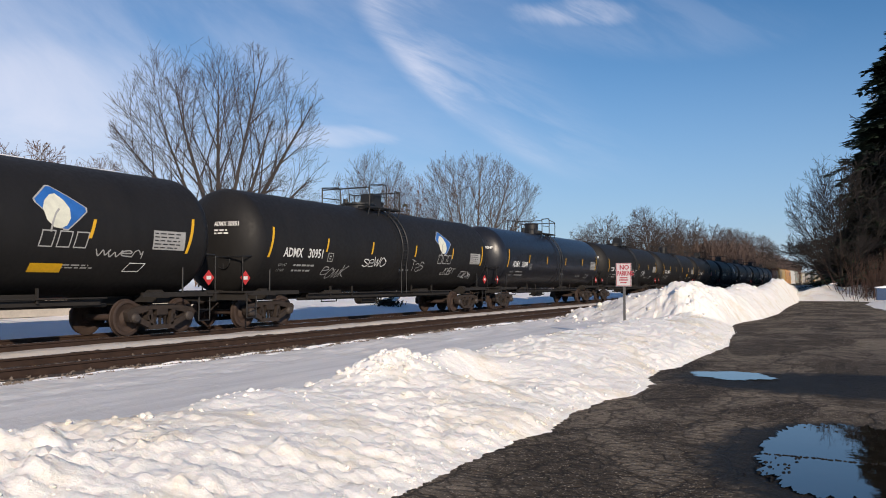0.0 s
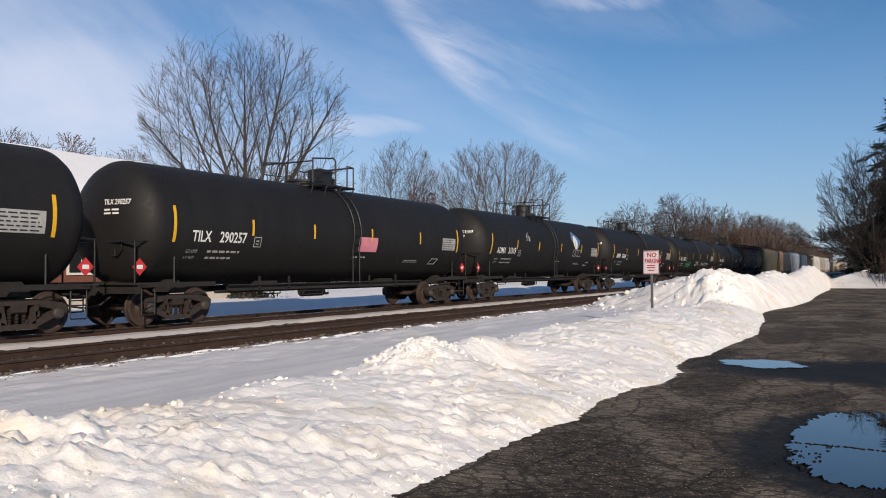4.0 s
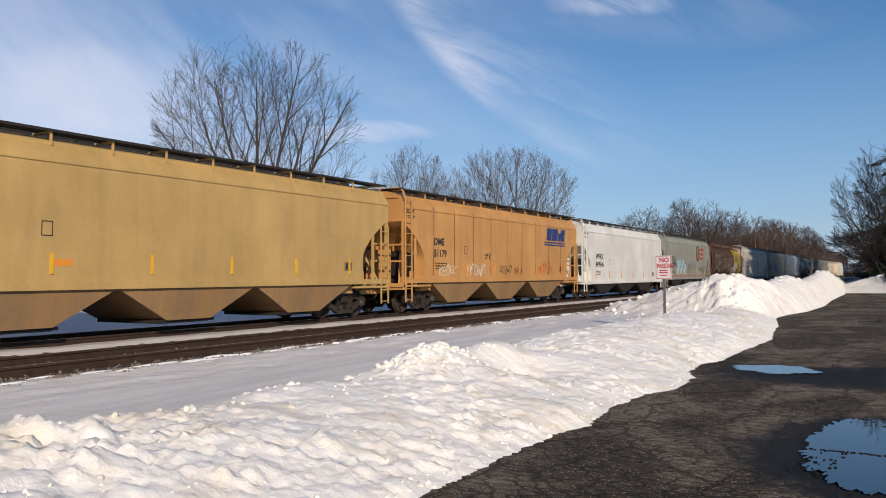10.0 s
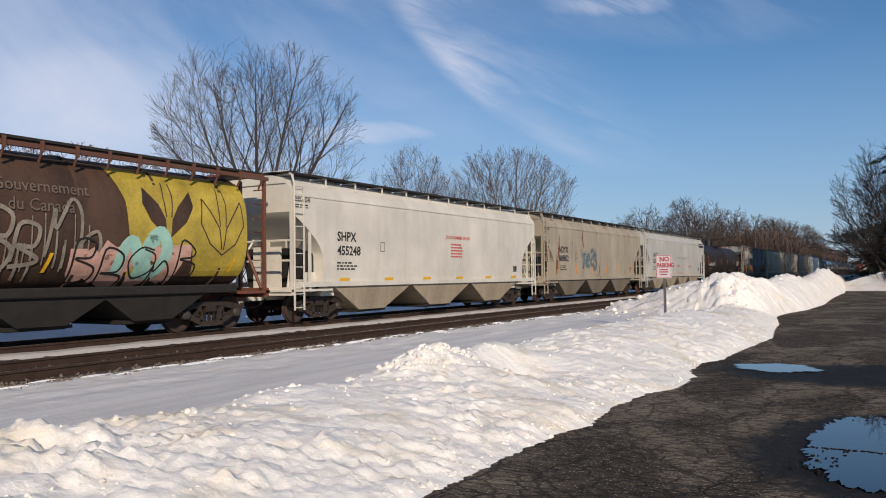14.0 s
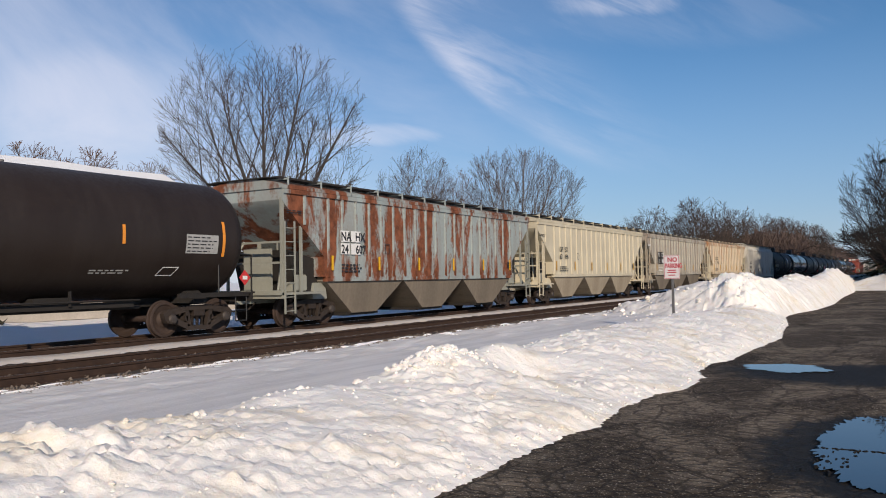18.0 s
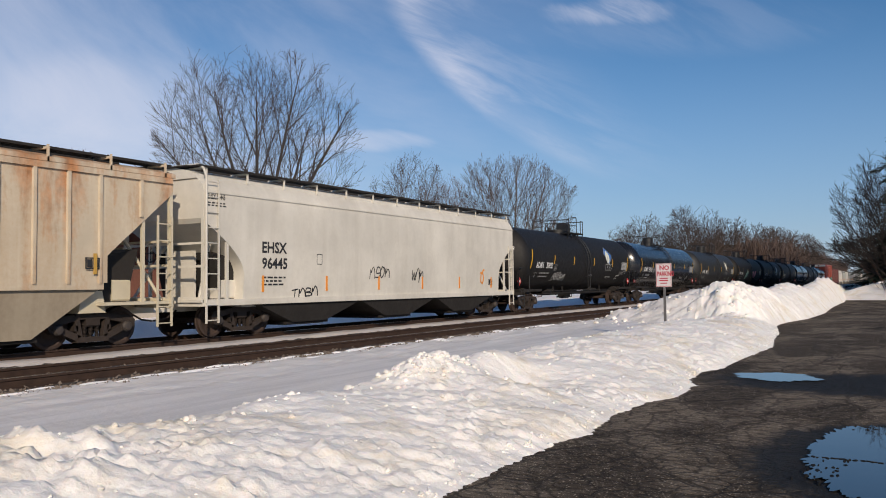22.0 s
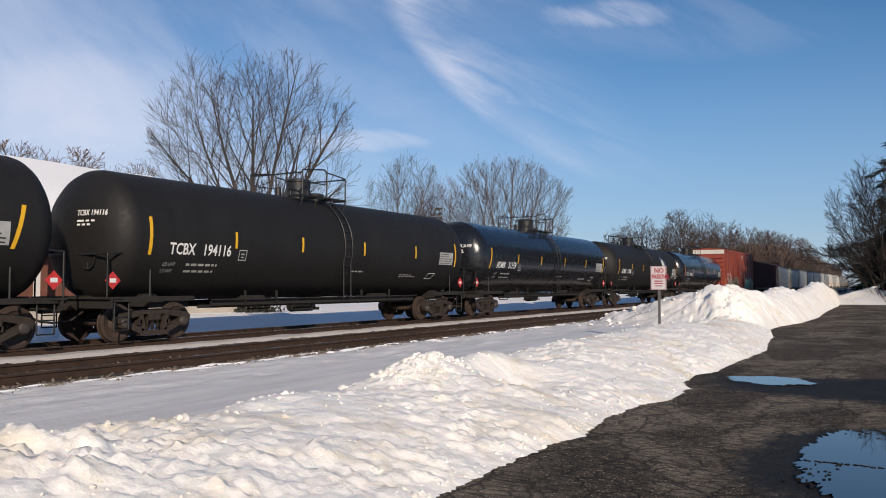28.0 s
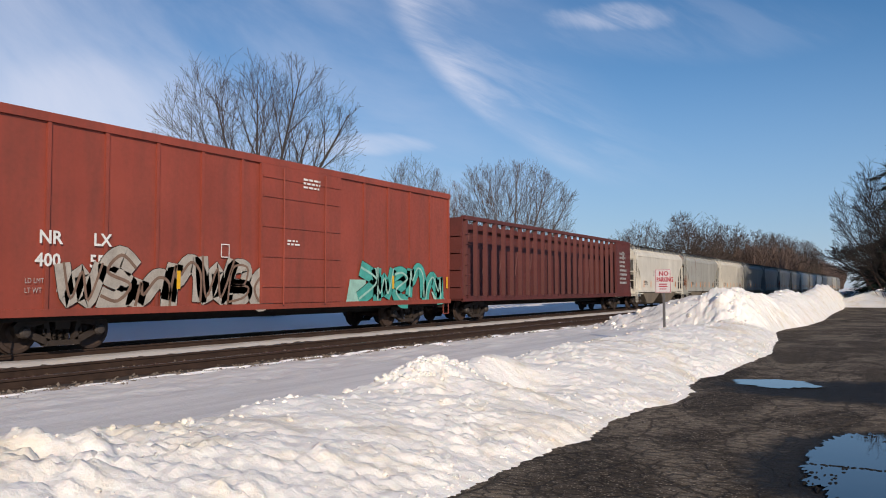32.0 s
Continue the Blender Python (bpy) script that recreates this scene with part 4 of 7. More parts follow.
def leaf_logo(car, surf, u, v, s, blue, rows):
    """The owner's emblem as plain shapes: a rounded diamond with a pale leaf, and slanted open bars beneath."""
    def sc(pts, grow=0.0):
        return [(u + (0.62 + (a - 0.62) * (1 + grow)) * s, v + (0.5 + (b - 0.5) * (1 + grow)) * s) for a, b in pts]
    diamond = [(0.0, 0.62), (0.02, 0.54), (0.66, 0.0), (0.76, 0.0), (1.24, 0.42), (1.24, 0.52), (0.46, 0.97), (0.36, 0.97)]
    lay("emblem_rim", Flat().poly(sc(diamond, 0.07)), GREY_PAINT, car, lambda a, b: surf(a, b, 0.004), rows=rows)
    lay("emblem", Flat().poly(sc(diamond)), blue, car, lambda a, b: surf(a, b, 0.007), "blue diamond emblem", rows)
    leaf = [(0.42, 0.02), (0.24, 0.18), (0.16, 0.42), (0.22, 0.60), (0.38, 0.76), (0.52, 0.80), (0.70, 0.66), (0.83, 0.46), (0.83, 0.24), (0.74, 0.08), (0.58, 0.0)]
    lay("leaf", Flat().poly(sc(leaf)), CREAM_PAINT, car, lambda a, b: surf(a, b, 0.010), "pale leaf shape", rows)
    lay("leaf_vein", Flat().stroke(sc([(0.34, -0.08), (0.38, 0.12), (0.46, 0.32), (0.56, 0.44)]), 0.045 * s), GREY_PAINT, car, lambda a, b: surf(a, b, 0.013), rows=rows)
    bars = Flat()
    for k in range(3):
        bars.outline(u + (0.08 + 0.43 * k) * s, v - 0.42 * s, 0.34 * s, 0.38 * s, 0.028 * s, 0.06 * s)
    lay("name_bars", bars, GREY_PAINT, car, lambda a, b: surf(a, b, 0.004), rows=rows)

# ---- tank cars ----
def tank_mesh(half, R, zc):
    prof = []
    head = 0.80
    for i in range(9):
        t = i / 8 * math.pi / 2
        prof.append((-half - head * math.cos(t), max(0.02, R * math.sin(t))))
    for y in (-half + 0.03, -1.3, 1.3, half - 0.03):
        prof.append((y, R))
    prof += [(-h, r) for h, r in reversed(prof[:9])]
    return M().lathe(prof, 56, "y", (0, 0, zc))


def band_mesh(R, zc, w=0.07):
    return M().lathe([(-w, R + 0.001), (-w, R + 0.012), (w, R + 0.012), (w, R + 0.001)], 56, "y", (0, 0, zc))


def dome_mesh(kind, top):
    """The valve housing with its lid, and the fill pipe and safety valves beside it."""
    m = M()
    if kind == 0:
        m.lathe([(0, 0.45), (0.06, 0.45), (0.06, 0.40), (0.58, 0.40), (0.60, 0.43), (0.65, 0.43), (0.69, 0.36)], 22, "z", (0, -0.35, top - 0.06))
        m.lathe([(0, 0.26), (0.20, 0.26), (0.20, 0.30), (0.25, 0.30), (0.29, 0.20)], 16, "z", (0.1, 0.42, top - 0.05))
    else:
        m.lathe([(0, 0.60), (0.16, 0.60), (0.16, 0.66), (0.22, 0.66)], 22, "z", (0, -0.55, top - 0.05))
        m.box(0.15, 0.12, top + 0.27, 0.62, 0.55, 0.68, 0.05)
        m.lathe([(0, 0.18), (0.28, 0.18), (0.28, 0.22), (0.36, 0.22), (0.40, 0.10)], 14, "z", (0.2, 0.60, top - 0.04))
    for k in range(8):
        t = k * math.pi / 4
        m.tube((0.38 * math.cos(t), -0.35 - 0.2 * kind + 0.38 * math.sin(t), top), (0.38 * math.cos(t), -0.35 - 0.2 * kind + 0.38 * math.sin(t), top + 0.24), 0.03, 6)
    m.tube((-0.25, -1.05, top - 0.05), (-0.25, -1.05, top + 0.32), 0.10, 10)
    return m


def platform_mesh(top, s):
    """The grating beside the dome, on brackets."""
    m = M()
    for k in range(5):
        m.box(s * (0.62 + k * 0.11), -0.32, top - 0.02, 0.03, 2.3, 0.035)
    for y in (-1.40, -0.7, 0.05, 0.78):
        m.box(s * 0.84, y, top - 0.05, 0.55, 0.05, 0.05)
        m.tube((s * 1.08, y, top - 0.06), (s * 0.98, y, top - 0.38), 0.025, 6)
    return m


def railing_mesh(top, kind, s):
    """The hoop rail along one side of the platform: a tall length, then a lower bay beside the ladder."""
    m = M()
    x = s * 1.08
    m.pipe([(x, -1.42, top), (x, -1.42, top + 0.76), (x, -0.35, top + 0.88), (x, -0.22, top + 0.80), (x, -0.22, top)], 0.027)
    m.pipe([(x, -1.42, top + 0.38), (x, -0.22, top + 0.40)], 0.020)
    if kind == 0:
        m.pipe([(x, -0.22, top + 0.80), (x, 0.45, top + 0.74), (x, 0.78, top + 0.70), (x, 0.78, top)], 0.025)
    else:
        m.pipe([(x, 0.42, top), (x, 0.42, top + 0.70), (x, 0.78, top + 0.68), (x, 0.78, top)], 0.025)
    return m


def tank_ladder_mesh(R, zc):
    """A ladder that follows the round of the tank down to the sill."""
    m = M()
    for y in (-0.02, 0.36):
        pts = [((R + 0.09) * math.cos(t), y, zc + (R + 0.09) * math.sin(t)) for t in [1.35 - 0.15 * k for k in range(12)]]
        pts.append((R + 0.02, y, 0.95))
        m.pipe(pts, 0.02, 6)
    for k in range(12):
        t = 1.30 - 0.165 * k
        m.tube(((R + 0.09) * math.cos(t), -0.02, zc + (R + 0.09) * math.sin(t)), ((R + 0.09) * math.cos(t), 0.36, zc + (R + 0.09) * math.sin(t)), 0.014, 5)
    return m


def stub_sill_mesh(half, truck_at, R, zc, s):
    """Draft sills, tank saddles and the end platforms."""
    m = M()
    bottom = zc - R
    m.box(0, s * (half - 2.3), 0.95, 0.42, 3.4, 0.34)
    m.prism([(-1.1, 0.84), (-1.1, 0.96), (-0.8, bottom + 0.18), (0.8, bottom + 0.18), (1.1, 0.96), (1.1, 0.84)], s * truck_at - 0.22, s * truck_at + 0.22, "y")
    m.box(0, s * (half - 0.72), 1.07, 2.9, 0.42, 0.05)
    m.box(0, s * (half - 0.62), 0.94, 2.9, 0.06, 0.22)
    for x in (-1.38, 1.38):
        m.box(x, s * (half - 1.9), 1.04, 0.09, 2.4, 0.12)
    return m


def tank_end_rail_mesh(half, s, side):
    """A bent grab rail on one corner of the end platform."""
    x, y = side * 1.36, s * (half - 0.55)
    return M().pipe([(0, y, 2.1), (x, y, 2.1), (x, y, 1.05), (x, y, 2.1), (x, s * (half - 1.75), 2.18), (x, s * (half - 1.75), 1.1)], 0.024)


def tank_step_mesh(half, s, side):
    x = side * 1.36
    m = M().pipe([(x, s * (half - 0.75), 1.02), (x, s * (half - 0.75), 0.32), (x, s * (half - 1.15), 0.32), (x, s * (half - 1.15), 1.02)], 0.018)
    return m.tube((x, s * (half - 0.75), 0.62), (x, s * (half - 1.15), 0.62), 0.016, 6)


def valve_gear_mesh(zc, R):
    b = zc - R
    m = M().lathe([(-0.34, 0.17), (-0.12, 0.22), (0.1, 0.36)], 16, "z", (0, 0.2, b))
    m.box(0, 0.2, b - 0.38, 0.55, 0.5, 0.09)
    for s in (-1, 1):
        m.pipe([(s * 0.9, -1.7, 1.0), (s * 0.9, -1.7, 0.62), (s * 0.9, -0.7, 0.62), (s * 0.9, -0.7, 1.0)], 0.02)
        m.tube((s * 0.5, -3.6, 0.98), (s * 0.5, -2.6, 0.98), 0.16, 12)
        m.pipe([(s * 1.15, -5.2, 0.98), (s * 1.15, 5.2, 0.98)], 0.022)
        for y in (-3.9, -2.6, 1.7, 3.4):
            m.box(s * 1.1, y, 1.05, 0.05, 0.05, 0.34)
    m.box(0.55, 3.2, 0.92, 0.5, 0.9, 0.32)
    for s in (-1, 1):
        m.box(s * 1.02, 0, 0.88, 0.07, 10.2, 0.13)
        m.tube((s * 0.85, -5.4, 0.80), (s * 0.85, 5.4, 0.80), 0.045, 8)
    m.tube((0.45, -1.2, 0.72), (0.45, -0.2, 0.72), 0.19, 12)
    return m


def brake_wheel_mesh():
    m = M().pipe([(0.25 * math.cos(k * math.pi / 10), 0, 0.25 * math.sin(k * math.pi / 10)) for k in range(21)], 0.018, 5)
    for k in range(4):
        t = k * math.pi / 2
        m.tube((0, 0, 0), (0.24 * math.cos(t), 0, 0.24 * math.sin(t)), 0.014, 5)
    return m


def placard_mesh():
    m = M()
    m.box(0, 0, 0, 0.012, 0.30, 0.30)
    return m


def tank_car(k, at, length, paint, mark, number, look_of, logo=None, tags=(), dome=0, R=1.62, tape=None, wheels=None):
    """One tank car. mark, number: its stencilled sign. tags: sprayed or pasted things."""
    zc = 0.98 + R
    half, rng = length / 2, random.Random(100 + k)
    shell_half = half - 0.72 - 0.80
    truck_at = half - 2.15
    tape = tape or YELLOW
    car = thing("tank_car", look_of, "tank car", "cars of the freight train", at=at)
    shell = part("tank", once(("tank", length, R), lambda: tank_mesh(shell_half + 0.24, R, zc), 40), paint, car)
    for y in (-0.22, 0.56):
        b = part("jacket_band", once(("jacket_band", R), lambda: band_mesh(R, zc)), paint, car)
        b.location.y = y
    top = zc + R
    part("manway_housing", once(("manway_housing", dome, R), lambda: dome_mesh(dome, top)), BLACK_IRON if paint is not TANK_GREY else paint, car, "valve housing on the tank's top")
    for s in (-1, 1):
        part("platform", once(("platform", R, s), lambda: platform_mesh(top, s), 30), BLACK_IRON, car, "grating beside the manway")
    for s in (-1, 1):
        part("railing", once(("railing", R, dome, s), lambda: railing_mesh(top, dome, s), 30), BLACK_IRON, car)
    for y in (-1.42, 0.78):
        part("railing", once(("cross_rail", R, y), lambda: M().pipe([(-1.08, y, top + 0.68), (1.08, y, top + 0.68)], 0.025), 30), BLACK_IRON, car)
    part("ladder", once(("tank_ladder", R), lambda: tank_ladder_mesh(R, zc), 30), BLACK_IRON, car)
    for s in (-1, 1):
        part("draft_sill", once(("stub_sill", length, R, s), lambda: stub_sill_mesh(half, truck_at, R, zc, s), 30), UNDER, car, "end sill with its platform")
        for side in (-1, 1):
            part("end_railing", once(("tank_end_rail", length, s, side), lambda: tank_end_rail_mesh(half, s, side), 30), BLACK_IRON, car)
            part("step", once(("tank_step", length, s, side), lambda: tank_step_mesh(half, s, side), 30), BLACK_IRON, car)
    part("outlet_valve", once(("valve_gear", R), lambda: valve_gear_mesh(zc, R), 30), UNDER, car)
    add_couplers(car, half)
    w = part("brake_wheel", once(("brake_wheel",), brake_wheel_mesh, 30), BLACK_IRON, car)
    w.location = (0.55, -half + 0.62, 2.0)
    for s in (-1, 1):
        p = part("placard", once(("placard",), placard_mesh), RED_PAINT, car, "red and white hazard diamond")
        p.matrix_basis = pose(1.30, s * (half - 0.74), 1.48, 45, 0, 0)
        q = part("placard_bar", once(("placard_bar",), lambda: M().box(0, 0, 0, 0.012, 0.17, 0.10)), WHITE_PAINT, p)
        q.matrix_basis = pose(0.006, 0, 0, -45, 0, 0)
    add_trucks(car, truck_at, wheels)

    def surf(u, v, lift=0.005):
        t = (v - zc) / R
        return ((R + lift) * math.cos(t), u, zc + (R + lift) * math.sin(t))
    cuts = [zc + 0.09 * i for i in range(-14, 15)]
    letters = Flat()
    u = -shell_half + 0.62
    letters.text(mark, u, zc - 0.46, 0.285, 0.78, 0.008)
    wide = max(q[0] for q in text_flat(mark, 0.285, 0.78, 0.008)[0])
    digits = Flat().text(number, u + wide + 0.30, zc - 0.46, 0.285, 0.82, 0.008)
    after = u + wide + 0.30 + max(q[0] for q in text_flat(number, 0.285, 0.82, 0.008)[0])
    prints = Flat()
    for row, words in enumerate(("LD LMT", "LT WT")):
        prints.text(words, u - 0.1, zc - 0.78 - row * 0.19, 0.095, 0.85)
        prints.small_print(rng, u + 0.62, zc - 0.79 - row * 0.19, 1.2, 0.13, 1)
    lay("load_print", prints, GREY_PAINT, car, surf, "two lines of small white print", cuts)
    lay("stencil_box", Flat().outline(after + 0.30, zc - 0.57, 0.30, 0.30, 0.025).bar(after + 0.39, zc - 0.49, 0.12, 0.03).bar(after + 0.39, zc - 0.41, 0.12, 0.04), GREY_PAINT, car, surf, rows=cuts)
    lay("notice", Flat().small_print(rng, 0.1 + rng.uniform(0, 0.6), zc - 0.85, 0.9, 0.1, 1), GREY_PAINT, car, surf, rows=cuts)
    lay("notice", Flat().small_print(rng, shell_half - 4.0, zc - 1.0, 1.1, 0.14, 2), GREY_PAINT, car, surf, rows=cuts)
    lay("stencil_box", Flat().outline(shell_half - 2.15, zc - 1.06, 0.50, 0.26, 0.025, 0.12), WHITE_PAINT, car, surf, rows=cuts)
    # small sign on the tank's round end
    head = Flat().text(mark + " " + number, 0.28, zc + 0.42, 0.13, 0.75, 0.004).small_print(rng, 0.30, zc + 0.16, 0.5, 0.18, 2)
    lay("reporting_mark", letters, WHITE_PAINT, car, surf, "white stencilled letters", cuts)
    lay("road_number", digits, WHITE_PAINT, car, surf, "white stencilled numbers", cuts)

    def head_surf(u, v, lift=0.006):
        d = math.sqrt(max(0.05, 1 - (u * u + (v - zc) ** 2) / (R * R)))
        return (u, -shell_half - 0.24 - 0.80 * d - lift, v)
    lay("end_lettering", head, WHITE_PAINT, car, head_surf, rows=cuts)
    panel = Flat().bar(shell_half - 1.45, zc - 0.43, 1.05, 0.48)
    lay("data_panel", panel, GREY_PAINT, car, surf, "pale panel of small print", cuts)
    lines = Flat()
    for i in range(5):
        lines.small_print(rng, shell_half - 1.41, zc - 0.40 + i * 0.088, 0.95, 0.06, 1)
    lay("panel_print", lines, BLACK_PAINT, car, lambda a, b: surf(a, b, 0.009), rows=cuts)
    lean = 0.13 if mark == "ADMX" else 0.0
    stripe = once(("tape_strip", R, lean), lambda: strip_mesh(R, zc, -0.24, 0.20, 0.085, lean))
    for u in (-4.78, -2.02, 1.15, 4.40):
        s = part("reflector", stripe, tape, car)
        s.location.y = u * shell_half / 7.63
    long_stripe = once(("tape_long", R, lean), lambda: strip_mesh(R, zc, -0.50, 0.42, 0.095, lean * 1.7))
    for u in (-7.60, 7.42):
        s = part("reflector", long_stripe, tape, car)
        s.location.y = u * shell_half / 7.63
    if logo:
        leaf_logo(car, surf, shell_half - 4.64, zc - 0.06, 1.0, logo, cuts)
    for what, mat, u0, v0, w0, h0 in tags:
        f = Flat()
        if what == "tag":
            f.tag(rng, u0, zc - 0.3 + v0, w0, h0, 0.03, max(3, int(w0 * 3.2)))
        elif what == "fill":
            f.tag(rng, u0, zc - 0.3 + v0, w0, h0, 0.055, max(3, int(w0 * 3.4)))
        elif what == "piece":
            f.wild(rng, u0, zc - 0.3 + v0, w0, h0, max(2, int(w0 * 1.8)))
        else:
            f.bar(u0, zc - 0.3 + v0, w0, h0)
        lay({"tag": "graffiti", "fill": "graffiti", "piece": "graffiti"}.get(what, "sticker"), f, mat, car, lambda a, b: surf(a, b, 0.012), "sprayed scribble" if what != "bar" else "yellow notice panel", cuts)
    return car


def strip_mesh(R, zc, v0, v1, w, lean):
    m = M()
    n = 6
    vs = []
    for i in range(n + 1):
        t = (v0 + (v1 - v0) * i / n) / R
        for y in (-w / 2, w / 2):
            vs.append(((R + 0.014) * math.cos(t), y + lean * (i / n - 0.5), zc + (R + 0.014) * math.sin(t)))
    return m.add(vs, [(2 * i, 2 * i + 1, 2 * i + 3, 2 * i + 2) for i in range(n)])

# ---- covered hoppers ----
def hopper_reach(half, style, low, high, z):
    """How far the side reaches from the middle at a height: cut away low down, where the end sheets slope in."""
    e = half - 0.50
    if style == "curved":
        cut, h = 1.45, 2.05
        if z >= low + h:
            return e
        t = max(0.0, (z - low - 0.75) / (h - 0.75))
        return e - cut * (1 - t ** 1.6)
    cut, h = 1.85, 2.2
    if z >= low + h:
        return e
    return e - cut * min(1.0, 1 - (z - low - 0.62) / (h - 0.62))


def side_out(style, low, high, W, z):
    """Half the body's width at a height: flat-sided when ribbed, else gently swelling and rounded in at the top."""
    if style != "curved":
        return W
    s = (z - low) / (high - low)
    return W - 0.05 * (1 - s) ** 2 * (s < 1) - 0.30 * max(0.0, (s - 0.84) / 0.16) ** 2


def hopper_body_mesh(half, style, low, high, W):
    levels = [low + (high - low) * i / 26 for i in range(27)]
    rings = []
    for z in levels:
        x, y = side_out(style, low, high, W, z), hopper_reach(half, style, low, high, z)
        rings.append([(-x, -y, z), (x, -y, z), (x, y, z), (-x, y, z)])
    return M().loft(rings)


def hopper_roof_mesh(half, high, W, inset):
    e = half - 0.45
    W -= inset
    m = M().prism([(-W - 0.03, high - 0.08), (-W - 0.03, high + 0.02), (-W * 0.8, high + 0.13), (-0.5, high + 0.24), (0.5, high + 0.24), (W * 0.8, high + 0.13), (W + 0.03, high + 0.02), (W + 0.03, high - 0.08)], -e, e, "y")
    return m


def hatch_mesh(half, high):
    m = M()
    m.box(0, 0, high + 0.30, 0.62, 2 * half - 2.2, 0.14, 0.04)
    n = 7
    for i in range(n):
        y = -half + 1.6 + (2 * half - 3.2) * i / (n - 1)
        m.box(0, y, high + 0.36, 0.72, 0.07, 0.12)
    return m


def walkway_mesh(half, high, W, s):
    """A running board along one roof edge."""
    m = M()
    for j in range(4):
        m.box(s * (W - 0.62 + j * 0.14), 0, high + 0.25, 0.10, 2 * half - 0.9, 0.03)
    m.box(s * (W - 0.13), 0, high + 0.24, 0.03, 2 * half - 0.9, 0.06)
    y = s * (half - 0.55)
    for j in range(3):
        m.box(0, y + (j - 1) * 0.14, high + 0.25, 2 * W - 1.0, 0.10, 0.03)
    return m


def walkway_bracket_mesh(high, W):
    m = M()
    m.box(W + 0.01, 0, high + 0.10, 0.04, 0.045, 0.36)
    m.box(W - 0.3, 0, high + 0.21, 0.62, 0.06, 0.05)
    return m


def bay_mesh(w0, w1, top, bottom, W):
    """One hopper bay: a funnel over its outlet gate."""
    m = M()
    r0 = [(-W, -w0), (W, -w0), (W, w0), (-W, w0)]
    r1 = [(-W * 0.90, -w1), (W * 0.90, -w1), (W * 0.90, w1), (-W * 0.90, w1)]
    m.loft([[(x, y, top) for x, y in r0], [(x * 0.99, y, top - 0.14) for x, y in r0], [(x, y, bottom) for x, y in r1]])
    return m


def gate_mesh(w1, bottom, W):
    m = M().box(0, 0, bottom - 0.04, W * 1.5, w1 * 2 + 0.2, 0.10)
    m.box(W * 0.78, 0, bottom - 0.03, 0.10, w1 * 2 + 0.4, 0.08)
    return m


def hopper_end_mesh(half, high, W, low, s):
    """Corner posts, end platform, sill, braces and brake gear at one end."""
    m = M()
    e = half - 0.50
    for x in (-W + 0.06, W - 0.06):
        m.box(x, s * (e - 0.04), (0.95 + low + 2.3) / 2, 0.08, 0.10, low + 2.3 - 0.95)
        m.box(x, s * (e - 0.85), (0.95 + low + 1.6) / 2, 0.07, 0.08, low + 1.6 - 0.95)
        m.tube((x * 0.85, s * (e - 0.1), 1.05), (x * 0.55, s * (e - 0.9), 2.6), 0.04, 6)
    m.box(0, s * (e - 0.9), 1.0, 2 * W, 2.0, 0.07)
    m.box(0, s * (e - 0.02), 0.98, 2 * W, 0.10, 0.24)
    m.box(0, s * (e - 0.8), 0.86, 0.5, 2.6, 0.30)
    m.prism([(s * (e - 2.35), 0.8), (s * (e - 1.65), 0.8), (s * (e - 1.75), 1.3), (s * (e - 2.25), 1.3)], -1.25, 1.25, "x")
    m.box(0, s * (e - 0.62), 1.7, 1.1, 0.08, 1.3)
    for x in (-0.4, 0.4):
        m.box(x, s * (e - 1.1), 1.8, 0.09, 0.09, 1.5)
    m.tube((-0.9, s * (e - 1.55), 1.35), (0.9, s * (e - 1.55), 1.35), 0.2, 12)
    m.box(0.95, s * (e - 1.2), 1.3, 0.5, 0.5, 0.5, 0.04)
    m.box(0, s * (e - 0.02), 1.9, 2 * W, 0.05, 0.06)
    m.box(0, s * (e - 0.02), 2.5, 2 * W, 0.05, 0.06)
    return m


def hopper_ladder_mesh(half, high, W, s, tall=True):
    m = M()
    e = half - 0.50
    y0, y1 = s * (e - 0.06), s * (e - 0.48)
    z1 = high - 0.1 if tall else 3.1
    for y in (y0, y1):
        m.box(W + 0.03, y, (z1 + 0.42) / 2, 0.035, 0.05, z1 - 0.42)
    k = 0
    z = 0.5
    while z < z1:
        m.tube((W + 0.04, y0, z), (W + 0.04, y1, z), 0.016, 6)
        z += 0.40
    return m


def side_sill_mesh(half, low, W, full, s):
    e = half - 0.50
    m = M().box(s * (W - 0.06), 0, low - 0.07, 0.16, 2 * e if full else 2 * e - 3.9, 0.16)
    return m


